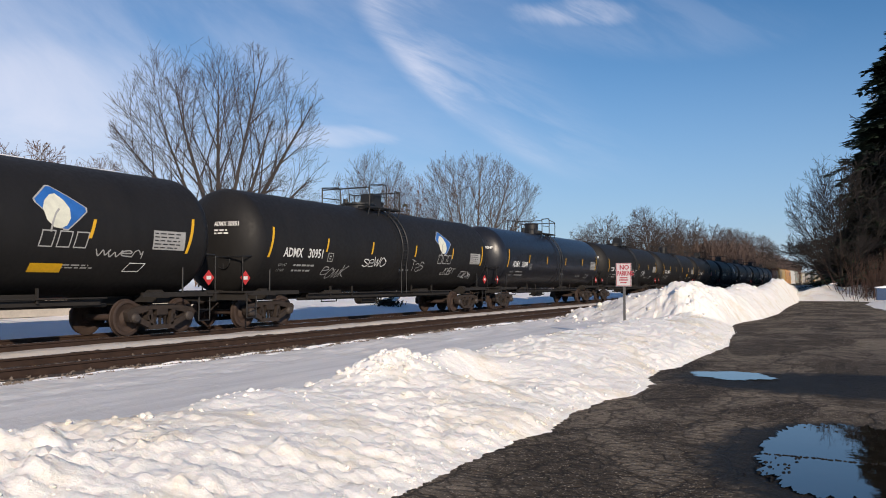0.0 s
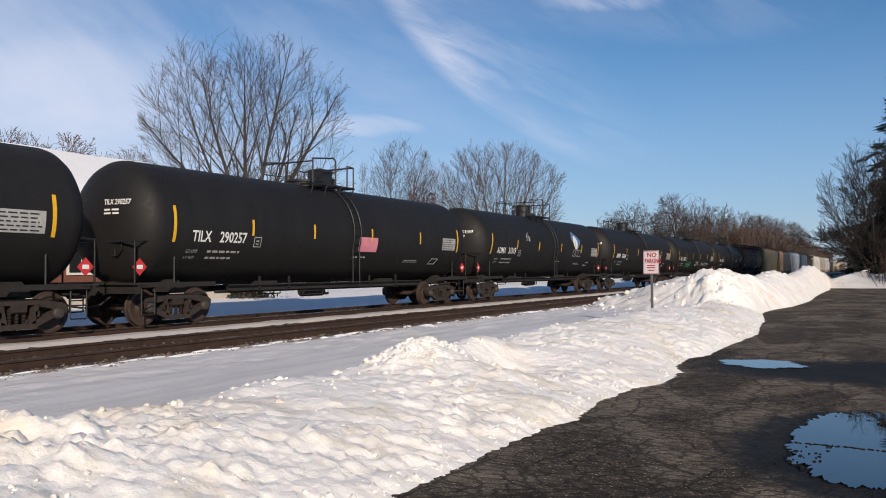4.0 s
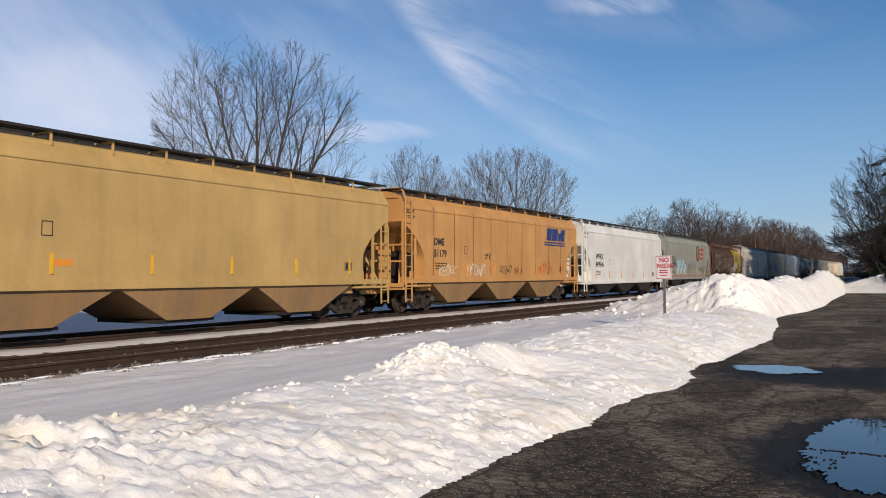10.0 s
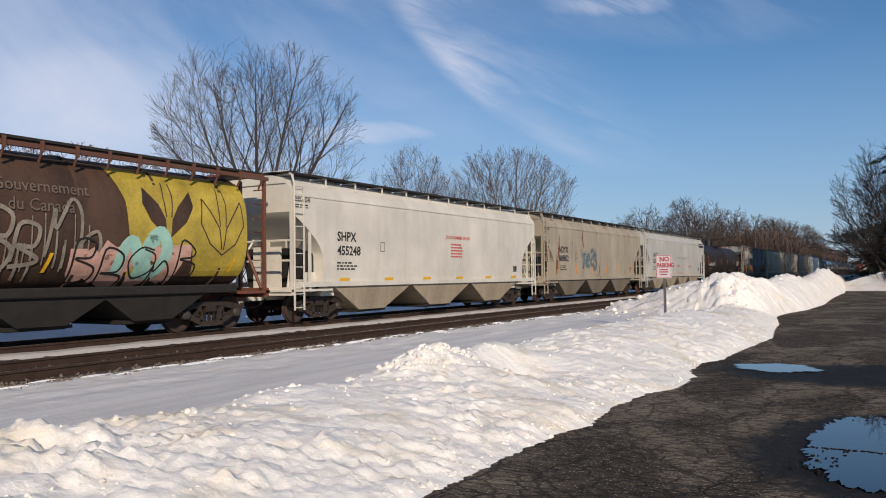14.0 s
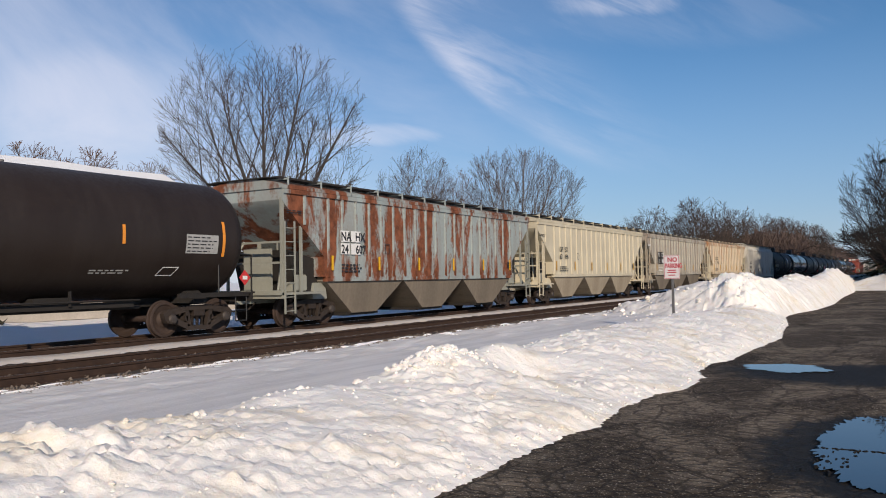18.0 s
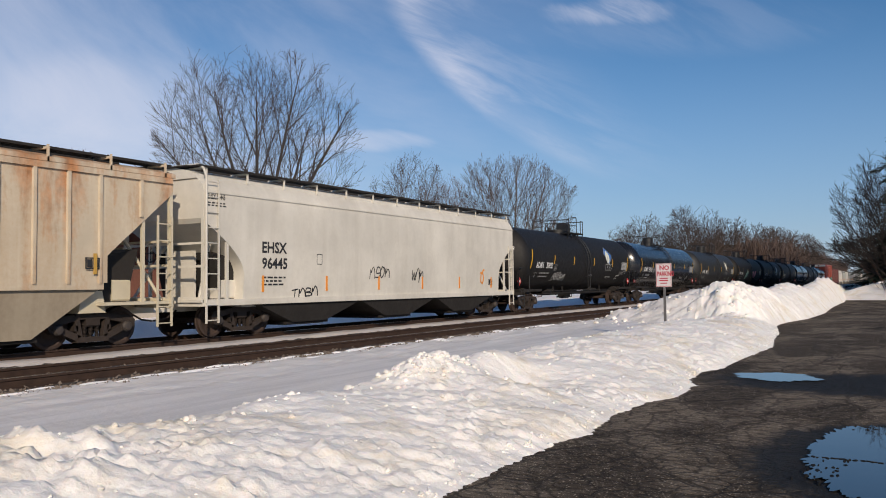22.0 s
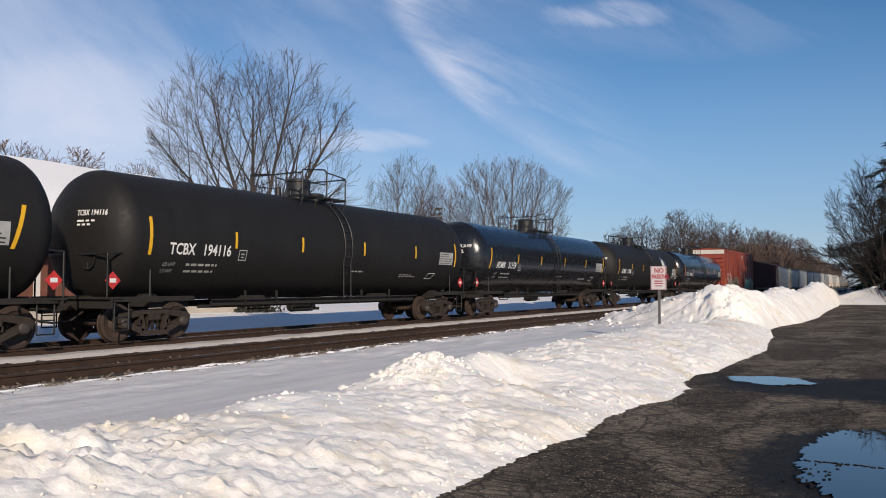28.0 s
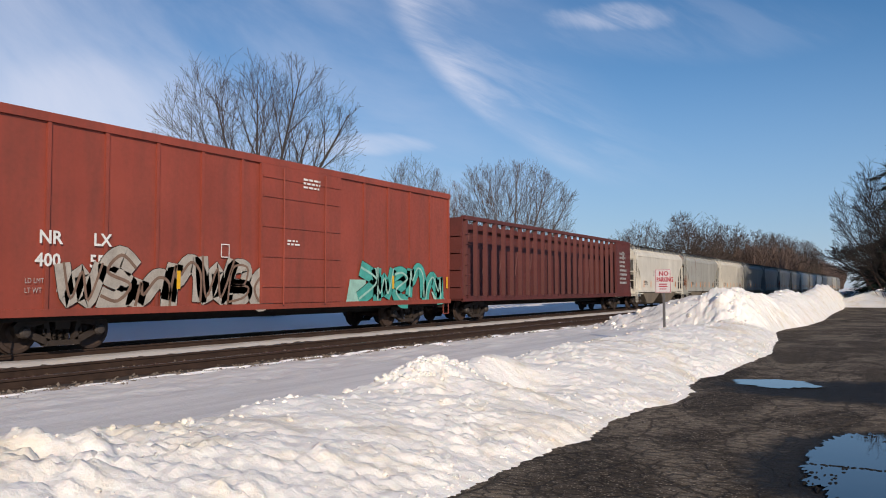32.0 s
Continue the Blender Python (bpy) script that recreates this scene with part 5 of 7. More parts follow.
def hopper(k, at, length, style, paint, mark, number, look_of, bays=3, ribs=0, text_mat=None, high=4.28, low=1.25, walk_mat=None, extras=(), tape=None, under=None, low_tape=False, number_size=0.36, bay_paint=None, split=False, wheels=None, trim=None):
    W = 1.56
    if ribs:
        low, high = 1.48, 4.13
    half, rng = length / 2, random.Random(300 + k)
    car = thing("covered_hopper", look_of, "hopper car", "cars of the freight train", at=at)
    kb = (style, length, high, low)
    part("body", once(("hopper_body", *kb), lambda: hopper_body_mesh(half, style, low, high, W), 25), paint, car)
    part("roof", once(("hopper_roof", *kb), lambda: hopper_roof_mesh(half, high, W, 0.26 if style == "curved" else 0.0), 20), paint, car)
    part("hatch", once(("hatch", *kb), lambda: hatch_mesh(half, high), 20), walk_mat or UNDER, car, "trough hatch along the roof")
    for s in (-1, 1):
        part("running_board", once(("walkway", s, *kb), lambda: walkway_mesh(half, high, W, s), 20), walk_mat or UNDER, car, "roof walkway grating")
    bracket = once(("walkway_bracket", high), lambda: walkway_bracket_mesh(high, W), 20)
    n = int(length / 1.45)
    for i in range(n):
        b = part("bracket", bracket, paint, car)
        b.location = (-0.20 if style == "curved" else 0.0, -half + 0.75 + (length - 1.5) * i / (n - 1), 0)
    for s in (-1, 1):
        part("end_frame", once(("hopper_end", s, *kb), lambda s=s: hopper_end_mesh(half, high, W, low, s), 20), trim or paint, car, "end posts, platform and brake gear")
        part("ladder", once(("hopper_ladder", s, *kb), lambda s=s: hopper_ladder_mesh(half, high, W, s, style == "curved" and s < 0), 20), trim or paint, car)
    for s in (-1, 1):
        part("side_sill", once(("side_sill", s, *kb), lambda: side_sill_mesh(half, low, W, style == "curved", s), 20), paint, car)
    span = (length - 5.0) / bays
    bottom = 0.30
    # added dark block at each end, standing for equipment and shade there
    for s in (-1, 1):
        part("end_fill", once(("bulkhead", s, *kb), lambda: M().prism([(s * (half - 2.55), 0.95), (s * (half - 1.55), 0.95), (s * (half - 1.2), 2.3), (s * (half - 2.55), 2.0)], -1.15, 1.15, "x"), 20), UNDER, car, "dark filler for the gear and shade under the slope sheet")
    for i in range(bays):
        y = -(length - 5.0) / 2 + span * (i + 0.5)
        b = part("bay", once(("bay", span, low), lambda: bay_mesh(span * 0.5, span * 0.16, low, bottom, W - 0.05), 20), bay_paint or paint, car, "sloping discharge bay")
        b.location.y = y
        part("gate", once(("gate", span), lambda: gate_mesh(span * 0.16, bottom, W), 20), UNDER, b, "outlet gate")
    add_couplers(car, half)
    w = part("brake_wheel", once(("brake_wheel",), brake_wheel_mesh, 30), BLACK_IRON, car)
    w.location = (-0.6, -half + 0.62, 2.3)
    add_trucks(car, half - 2.35, wheels)
    if style == "curved":
        part("top_rail", once(("top_rail", *kb), lambda: M().box(W - 0.012, 0, high - 0.44, 0.07, length - 1.02, 0.045), 20), paint, car, "pressed crease under the roof edge")
        x, y = W + 0.04, -half + 0.54
        part("corner_rail", once(("corner_rail", *kb), lambda: M().pipe([(x, y, 0.95), (x, y, high - 0.08), (x - 0.09, y, high + 0.16), (x - 0.30, y, high + 0.28), (-x + 0.30, y, high + 0.28)], 0.032, 7), 40), paint, car, "bent tubular corner rail")
    if ribs:
        rib = once(("rib", high, low), lambda: M().prism([(W, -0.05), (W + 0.05, -0.035), (W + 0.05, 0.035), (W, 0.05)], low - 0.02, high - 0.12, "z"), 20)
        for i in range(ribs):
            y = -half + 2.55 + (length - 5.1) * i / (ribs - 1)
            r = part("rib", rib, paint, car)
            r.location.y = y
        for s in (-1, 1):
            r = part("rib", once(("rib_short", high), lambda: M().prism([(W, -0.05), (W + 0.05, -0.035), (W + 0.05, 0.035), (W, 0.05)], high - 1.1, high - 0.12, "z"), 20), paint, car)
            r.location.y = s * (half - 1.45)
        part("top_chord", once(("top_chord", length, high), lambda: M().box(W + 0.022, 0, high - 0.16, 0.07, length - 1.1, 0.13), 20), paint, car)

    def surf(u, v, lift=0.006):
        return ((W if ribs else side_out(style, low, high, W, v)) + lift + (0.048 if ribs else 0), u, v)
    cuts = [low + (high - low) * i / 26 for i in range(27)] if style == "curved" else None
    tm = text_mat or BLACK_PAINT
    f = Flat()
    u = -half + (2.65 if style == "curved" else 3.15)
    v = low + (0.62 if ribs else 0.85)
    if split:
        a, b = split
        for row, (left, right) in enumerate((a, b)):
            f.text(left, u, v + 0.52 - row * number_size * 1.5, number_size, 0.95, 0.010)
            f.text(right, u + number_size * 2.75, v + 0.52 - row * number_size * 1.5, number_size, 0.95, 0.010)
    elif mark:
        f.text(mark, u, v + 0.45, number_size, 1.0, 0.012)
        f.text(number, u, v, number_size, 1.0, 0.012)
    def put(name, flat, label=""):
        if flat.v:
            lay(name, flat, tm, car, lambda a, b: surf(a, b, 0.008), label, cuts)
    put("road_number", f, "stencilled letters and numbers")
    put("load_print", Flat().small_print(rng, u, low + (0.12 if ribs else 0.35), 1.1, 0.3, 3))
    put("stencil_box", Flat().outline(u + 2.4, v + 0.15, 0.26, 0.32, 0.02))
    put("stencil_box", Flat().outline(half - 2.95, low + 0.30, 0.36, 0.26, 0.03).bar(half - 2.9, low + 0.34, 0.12, 0.18).bar(half - 2.75, low + 0.34, 0.12, 0.18))
    if mark and not split:
        put("end_number", Flat().text((mark + " " + number).strip(), -half + 0.62, high - 0.62, 0.14, 0.6, 0.004))
    put("end_print", Flat().small_print(rng, -half + 0.62, high - 0.82, 0.7, 0.14, 2))
    tm2 = tape or ORANGE_TAPE
    for i in range(6):
        if low_tape:
            mm = once(("tape_flat",), lambda: M().box(W + 0.012, 0, 0, 0.008, 0.50, 0.10))
            s = part("reflector", mm, tm2, car)
            s.location = (0, -half + 3.0 + (length - 6.0) * i / 5, low + 0.06)
        else:
            mm = once(("tape_upright", style, low), lambda: M().box(surf(0, low + 0.42)[0], 0, 0, 0.024, 0.08, 0.46))
            s = part("reflector", mm, tm2, car)
            s.location = (0, -half + 2.7 + (length - 5.4) * i / 5, low + 0.42)
    for name, mat, flat, lift, label in extras:
        lay(name, flat, mat, car, lambda a, b, q=lift: surf(a, b, q), label, cuts)
    return car


# ---- round-bellied hoppers ----
def barrel_section(W, low, high):
    pts = []
    zc = (low + high) / 2
    hz = (high - low) / 2
    for i in range(40):
        t = 2 * math.pi * i / 40
        c, s = math.cos(t), math.sin(t)
        x = W * math.copysign(abs(c) ** 0.62, c)
        z = zc + hz * math.copysign(abs(s) ** 0.80, s)
        pts.append((x, z))
    return pts


def barrel_mesh(half, W, low, high):
    e = half - 1.35
    sec = barrel_section(W, low, high)
    zc = (low + high) / 2
    rings = []
    for y, k in ((-e + 0.10, 0.86), (-e - 0.02, 0.93), (-e - 0.05, 0.965), (-e, 1.0), (e, 1.0), (e + 0.05, 0.965), (e + 0.02, 0.93), (e - 0.10, 0.86)):
        rings.append([(x * k, y, zc + (z - zc) * k) for x, z in sec])
    return M().loft(rings)


def barrel_band_mesh(W, low, high):
    sec = barrel_section(W, low, high)
    zc = (low + high) / 2
    rings = []
    for y, k in ((-0.05, 1.001), (-0.04, 1.018), (0.04, 1.018), (0.05, 1.001)):
        rings.append([(x * k, y, zc + (z - zc) * k) for x, z in sec])
    return M().loft(rings)


def barrel_hopper(k, at, length, paint, end_paint, look_of, decor, bands=8):
    W, low, high = 1.52, 1.12, 4.22
    half = length / 2
    car = thing("covered_hopper", look_of, "hopper car", "cars of the freight train", at=at)
    part("body", once(("barrel", length), lambda: barrel_mesh(half, W, low, high), 30), paint, car)
    for i in range(bands):
        b = part("body_band", once(("barrel_band",), lambda: barrel_band_mesh(W, low, high), 40), paint, car)
        b.location.y = -half + 2.2 + (length - 4.4) * i / (bands - 1)
    for s in (-1, 1):
        part("running_board", once(("barrel_walk", length, s), lambda: walkway_mesh(half, high - 0.11, W, s), 20), UNDER, car, "roof walkway grating")
    part("top_chord", once(("barrel_chord", length), lambda: M().box(W - 0.06, 0, high - 0.02, 0.12, length - 0.9, 0.10).box(-W + 0.06, 0, high - 0.02, 0.12, length - 0.9, 0.10), 20), BARREL_RAIL, car)
    bracket = once(("barrel_bracket",), lambda: M().box(W + 0.02, 0, high - 0.02, 0.05, 0.07, 0.24).tube((W + 0.02, 0, high - 0.1), (W - 0.12, 0, high - 0.34), 0.028, 5), 20)
    for i in range(20):
        b = part("bracket", bracket, BARREL_RAIL, car)
        b.location.y = -half + 0.75 + (length - 1.5) * i / 19
    for s in (-1, 1):
        ends = M()
        e = half - 0.5
        for x in (-1.42, -0.5, 0.5, 1.42):
            ends.box(x, s * (e - 0.04), 2.6, 0.08, 0.09, 3.2)
        ends.box(0, s * (e - 0.45), 1.0, 3.0, 1.1, 0.08)
        ends.box(0, s * e, 0.98, 3.0, 0.1, 0.26)
        ends.box(0, s * (e - 0.75), 0.86, 0.5, 2.4, 0.3)
        ends.box(0, s * (e - 0.55), high + 0.05, 3.0, 0.9, 0.06)
        ends.tube((1.35, s * (e - 0.1), 1.1), (0.6, s * (e - 0.7), 3.6), 0.045, 6)
        ends.tube((-1.35, s * (e - 0.1), 1.1), (-0.6, s * (e - 0.7), 3.6), 0.045, 6)
        for z in (1.5, 1.9, 2.3, 2.7, 3.1, 3.5, 3.9):
            ends.tube((1.42, s * e, z), (0.98, s * e, z), 0.016, 6)
        part("end_frame", ends, end_paint, car, "end posts, rungs and platform", 20)
    part("side_sill", once(("barrel_sill", length), lambda: M().box(0, 0, 1.12, 3.0, length - 3.4, 0.22, 0.03), 20), UNDER, car)
    span = (length - 5.6) / 4
    for i in range(4):
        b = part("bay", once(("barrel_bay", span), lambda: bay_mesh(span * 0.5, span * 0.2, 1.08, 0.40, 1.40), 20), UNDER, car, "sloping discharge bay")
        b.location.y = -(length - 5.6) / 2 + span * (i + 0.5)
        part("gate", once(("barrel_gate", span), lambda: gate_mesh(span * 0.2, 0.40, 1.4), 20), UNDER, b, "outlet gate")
    add_couplers(car, half)
    add_trucks(car, half - 2.2)
    zc, hz = (low + high) / 2, (high - low) / 2

    def surf(u, v, lift=0.008):
        s = max(-0.98, min(0.98, (v - zc) / hz))
        sn = math.copysign(abs(s) ** (1 / 0.80), s)
        x = W * (1 - sn * sn) ** 0.31
        return (x * 1.018 + lift, u, v)
    cuts = [low + 0.12 * i for i in range(1, 25)]
    for name, mat, flat, lift, label in decor:
        lay(name, flat, mat, car, lambda a, b, q=lift: surf(a, b, q), label, cuts)
    for i in range(6):
        f = Flat().bar(-half + 1.9 + (length - 3.8) * i / 5, 1.55, 0.09, 0.42, 0.12)
        lay("reflector", f, YELLOW, car, lambda a, b: surf(a, b, 0.012), rows=cuts)
    return car


# ---- box car and chip car ----
def box_car(at, length, look_of, paint, white):
    half, W, low, high = length / 2, 1.58, 0.82, 5.05
    e = half - 0.62
    car = thing("box_car", look_of, "box car", "cars of the freight train", at=at)
    part("body", M().box(0, 0, (low + high) / 2, 2 * W, 2 * e, high - low), paint, car)
    part("roof", M().prism([(-W - 0.05, high - 0.02), (-W - 0.05, high + 0.06), (0, high + 0.2), (W + 0.05, high + 0.06), (W + 0.05, high - 0.02)], -e - 0.03, e + 0.03, "y"), paint, car)
    post = M().box(W + 0.025, 0, (low + high) / 2 - 0.02, 0.05, 0.09, high - low - 0.06).mesh("side_post")
    for i in range(14):
        y = -e + 0.1 + (2 * e - 0.2) * i / 13
        if -1.5 < y < 2.2:
            continue
        part("side_post", post, paint, car).location.y = y
    part("top_chord", M().box(W + 0.03, 0, high - 0.07, 0.08, 2 * e, 0.14), paint, car)
    part("side_sill", M().box(W + 0.03, 0, low + 0.06, 0.07, 2 * e, 0.16), paint, car)
    door = part("door", M().box(W + 0.06, 0.35, (low + high) / 2, 0.08, 3.6, high - low - 0.3), paint, car, "sliding plug door")
    for z in (1.45, 2.3, 3.15, 4.0, 4.55):
        part("door_rib", M().box(W + 0.115, 0.35, z, 0.03, 3.5, 0.06), paint, door)
    for y in (-0.55, 1.35):
        part("door_bar", M().tube((W + 0.14, y, low + 0.1), (W + 0.14, y, high - 0.2), 0.025, 8), paint, door, "upright locking bar")
    for s in (-1, 1):
        for i in range(8):
            z = low + 0.3 + i * 0.44
            part("end_ridge", M().prism([(s * e, z - 0.13), (s * (e + 0.10), z - 0.04), (s * (e + 0.10), z + 0.04), (s * e, z + 0.13)], -W + 0.15, W - 0.15, "x"), paint, car)
        part("end_plate", M().box(0, s * (e + 0.03), high - 0.22, 2 * W, 0.06, 0.42), white, car, "whitewashed end panel")
        lad = M()
        for x in (0.75, 1.25):
            lad.box(x, s * (e + 0.14), 1.9, 0.04, 0.04, 2.5)
        for j in range(7):
            lad.tube((0.75, s * (e + 0.14), 0.8 + j * 0.36), (1.25, s * (e + 0.14), 0.8 + j * 0.36), 0.018, 6)
        part("ladder", lad, paint, car)
        part("step", M().pipe([(W, s * (e - 0.1), 0.8), (W, s * (e - 0.1), 0.4), (W, s * (e - 0.5), 0.4), (W, s * (e - 0.5), 0.8)], 0.02), paint, car)
    part("underframe", M().box(0, 0, 0.72, 0.7, 2 * half - 1.6, 0.34).box(0, 0, 0.76, 2.7, 2 * e, 0.12), UNDER, car)
    add_couplers(car, half)
    add_trucks(car, half - 2.9)

    def surf(u, v, lift=0.006):
        return (W + lift, u, v)
    f = Flat()
    u = -7.95
    f.text("NR", u, 2.34, 0.27, 1.0, 0.010).text("LX", u + 1.28, 2.34, 0.27, 1.0, 0.010)
    f.text("400", u - 0.1, 1.86, 0.27, 1.0, 0.010).text("557", u + 1.18, 1.86, 0.27, 1.0, 0.010)
    lay("road_number", f, WHITE_PAINT, car, lambda a, b: surf(a, b, 0.056), "white stencilled letters and numbers")
    rng = random.Random(5)
    f = Flat().text("LD LMT", u - 0.3, 1.50, 0.11, 0.8).text("LT WT", u - 0.3, 1.30, 0.11, 0.8).small_print(rng, u + 0.4, 1.48, 0.7, 0.15, 1).small_print(rng, u + 0.4, 1.28, 0.4, 0.15, 1)
    lay("load_print", f, GREY_PAINT, car, lambda a, b: surf(a, b, 0.056))
    lay("notice", Flat().small_print(rng, 0.3, 4.35, 0.9, 0.35, 3), WHITE_PAINT, car, lambda a, b: surf(a, b, 0.135))
    lay("notice", Flat().small_print(rng, -0.4, 2.62, 0.6, 0.2, 2), WHITE_PAINT, car, lambda a, b: surf(a, b, 0.135))
    lay("stencil_box", Flat().outline(-2.9, 2.2, 0.30, 0.36, 0.025), WHITE_PAINT, car, lambda a, b: surf(a, b, 0.056))
    rng = random.Random(12)
    def piece(seed, u0, v0, w, h, n, rim, fill, inner, lift, label):
        """A spray piece: dark rim, coloured letters, and a second colour within them."""
        lay("graffiti", Flat().wild(random.Random(seed), u0, v0, w, h, n, 0.03), rim, car, lambda a, b: surf(a, b, lift), "dark rim of spray letters")
        lay("graffiti", Flat().wild(random.Random(seed), u0, v0, w, h, n), fill, car, lambda a, b: surf(a, b, lift + 0.004), label)
        lay("graffiti", Flat().tag(random.Random(seed), u0 + 0.03, v0 + 0.10 * h, w, h * 0.84, 0.07, n), inner, car, lambda a, b: surf(a, b, lift + 0.008))
    piece(12, -7.6, 0.86, 6.7, 1.22, 7, UNDER, SILVER_PAINT, BRONZE_SPRAY, 0.056, "silver spray letters that spell nothing")
    piece(14, 3.0, 0.86, 5.2, 1.35, 5, UNDER, TEAL_PAINT, PALE_TEAL, 0.056, "teal spray piece with dark rim")
    lay("graffiti", Flat().bar(2.5, 0.92, 0.9, 0.75, 0.2).bar(8.0, 0.95, 0.8, 0.3, -0.2), PALE_TEAL, car, lambda a, b: surf(a, b, 0.053), "teal haze round the piece")
    for y in (-e + 0.18, -4.3, -1.0, 5.2, e - 0.3):
        part("reflector", M().box(W + 0.062, y, 1.6, 0.012, 0.11, 0.75 if y < -7 else 0.45), YELLOW, car)
    return car


def chip_car(at, length, look_of, paint):
    half, W, low, high = length / 2, 1.52, 0.95, 4.30
    e = half - 0.6
    car = thing("gondola_car", look_of, "gondola car", "cars of the freight train", at=at)
    part("floor", M().box(0, 0, low, 2 * W, 2 * e, 0.14), paint, car)
    for s in (-1, 1):
        part("bulkhead", M().box(0, s * e, (low + high) / 2, 2 * W, 0.10, high - low), paint, car, "solid end bulkhead")
    part("centre_beam", M().box(0, 0, high - 0.15, 0.5, 2 * e, 0.24), paint, car)
    part("partition", M().box(0, 0, (low + high) / 2 - 0.1, 0.08, 2 * e - 0.2, high - low - 0.25), paint, car, "plain partition along the middle")
    post = M().prism([(W - 0.08, -0.09), (W + 0.08, -0.05), (W + 0.08, 0.05), (W - 0.08, 0.09)], low, high, "z").mesh("side_post")
    far_post = M().box(-W, 0, (low + high) / 2, 0.14, 0.16, high - low).mesh("far_post")
    brace = M().tube((0, -0.4, low), (0, 0.4, high - 0.2), 0.07, 6).mesh("brace")
    for i in range(22):
        y = -e + 0.25 + (2 * e - 3.9) * i / 21
        part("side_post", post, paint, car).location.y = y
        part("far_post", far_post, paint, car).location.y = y
        if i % 2:
            part("brace", brace, paint, car).location.y = y
    part("end_panel", M().box(W + 0.01, e - 1.5, (low + high) / 2, 0.12, 2.9, high - low), paint, car, "plain end panel")
    part("top_chord", M().box(W, 0, high, 0.18, 2 * e, 0.16).box(-W, 0, high, 0.18, 2 * e, 0.16), paint, car)
    part("side_sill", M().box(W, 0, low, 0.16, 2 * e, 0.22), paint, car)
    for s in (-1, 1):
        for z in (1.5, 2.2, 2.9, 3.6):
            part("end_ridge", M().box(0, s * (e + 0.07), z, 2 * W - 0.1, 0.1, 0.14), paint, car)
        lad = M()
        for j in range(7):
            lad.tube((W + 0.1, s * (e - 0.1), 1.1 + j * 0.42), (W + 0.1, s * (e - 0.5), 1.1 + j * 0.42), 0.018, 6)
        part("ladder", lad, paint, car)
    part("underframe", M().box(0, 0, 0.76, 0.7, 2 * half - 1.6, 0.34), UNDER, car)
    add_couplers(car, half)
    add_trucks(car, half - 2.6)
    f = Flat().small_print(random.Random(3), e - 2.3, 1.6, 1.5, 2.1, 8)
    f.bar(e - 1.7, 3.2, 0.3, 0.5)
    lay("lettering", f, GREY_PAINT, car, lambda a, b: (W + 0.076, a, b), "small pale print")
    return car

# ---- the train: cars in order, with the place of each coupling along the track at the start ----
def ahead(t):
    """How far the train has run by t seconds."""
    return 19.580 * t - 0.03795 * t * t + 0.000708 * t ** 3


TAN = car_paint("hopper_tan", (0.50, 0.33, 0.12), 0.5, grime=0.35, grime_color=(0.28, 0.18, 0.08))
ORANGE = car_paint("hopper_orange_tan", (0.56, 0.29, 0.095), 0.5, grime=0.4, grime_color=(0.33, 0.16, 0.06))
PEARL = car_paint("hopper_pearl_grey", (0.50, 0.495, 0.47), 0.45, grime=0.25, grime_color=(0.34, 0.31, 0.26))
WHITE_CAR = car_paint("hopper_white", (0.71, 0.70, 0.66), 0.45, grime=0.14, grime_color=(0.42, 0.38, 0.32))
PALE_GREEN = car_paint("hopper_pale_grey_green", (0.29, 0.295, 0.255), 0.5, grime=0.4, grime_color=(0.2, 0.19, 0.16))
OFF_WHITE = car_paint("hopper_off_white", (0.65, 0.62, 0.55), 0.5, grime=0.25, grime_color=(0.36, 0.32, 0.26))
BEIGE = car_paint("hopper_beige", (0.40, 0.35, 0.27), 0.55, grime=0.6, grime_color=(0.25, 0.21, 0.16), rust=0.12)
RUSTY_BLUE = car_paint("hopper_rusty_blue", (0.31, 0.36, 0.355), 0.55, rust=0.92, grime=0.7, grime_color=(0.24, 0.21, 0.185), streaks=0.10, rust_color=(0.150, 0.050, 0.024), blur=0.07, from_top=0.05)
CREAM = car_paint("hopper_cream", (0.58, 0.52, 0.39), 0.5, grime=0.22, grime_color=(0.38, 0.33, 0.24))
STREAKED = car_paint("hopper_grey_streaked", (0.44, 0.41, 0.34), 0.55, rust=0.12, grime=0.9, grime_color=(0.22, 0.18, 0.15), streaks=0.6, rust_color=(0.20, 0.13, 0.10), blur=0.22, from_top=0.12)
RUST_CREAM = car_paint("hopper_cream_rusted", (0.58, 0.50, 0.38), 0.55, rust=0.34, grime=0.6, grime_color=(0.42, 0.28, 0.16), streaks=0.5, rust_color=(0.36, 0.15, 0.055), blur=0.20, from_top=0.16)
BROWN_BARREL = car_paint("barrel_brown", (0.215, 0.108, 0.064), 0.6, rust=0.16, grime=0.95, grime_color=(0.045, 0.028, 0.021), spec=0.25, rust_color=(0.20, 0.075, 0.03), fine=1.8, hoops=1.09)
DARK_BARREL = car_paint("barrel_dark_brown", (0.088, 0.052, 0.037), 0.62, grime=0.9, grime_color=(0.036, 0.025, 0.020), spec=0.22, fine=1.8, hoops=2.12)
BARREL_END = car_paint("barrel_end_red", (0.165, 0.060, 0.037), 0.55, grime=0.4, grime_color=(0.09, 0.05, 0.035))
BARREL_RAIL = car_paint("barrel_end_dark", (0.12, 0.05, 0.032), 0.55, grime=0.4)
BOX_RED = car_paint("boxcar_red", (0.29, 0.060, 0.038), 0.5, grime=0.6, grime_color=(0.14, 0.045, 0.032))
CHIP_RED = car_paint("gondola_maroon", (0.118, 0.031, 0.028), 0.6, grime=0.5, grime_color=(0.05, 0.028, 0.024))
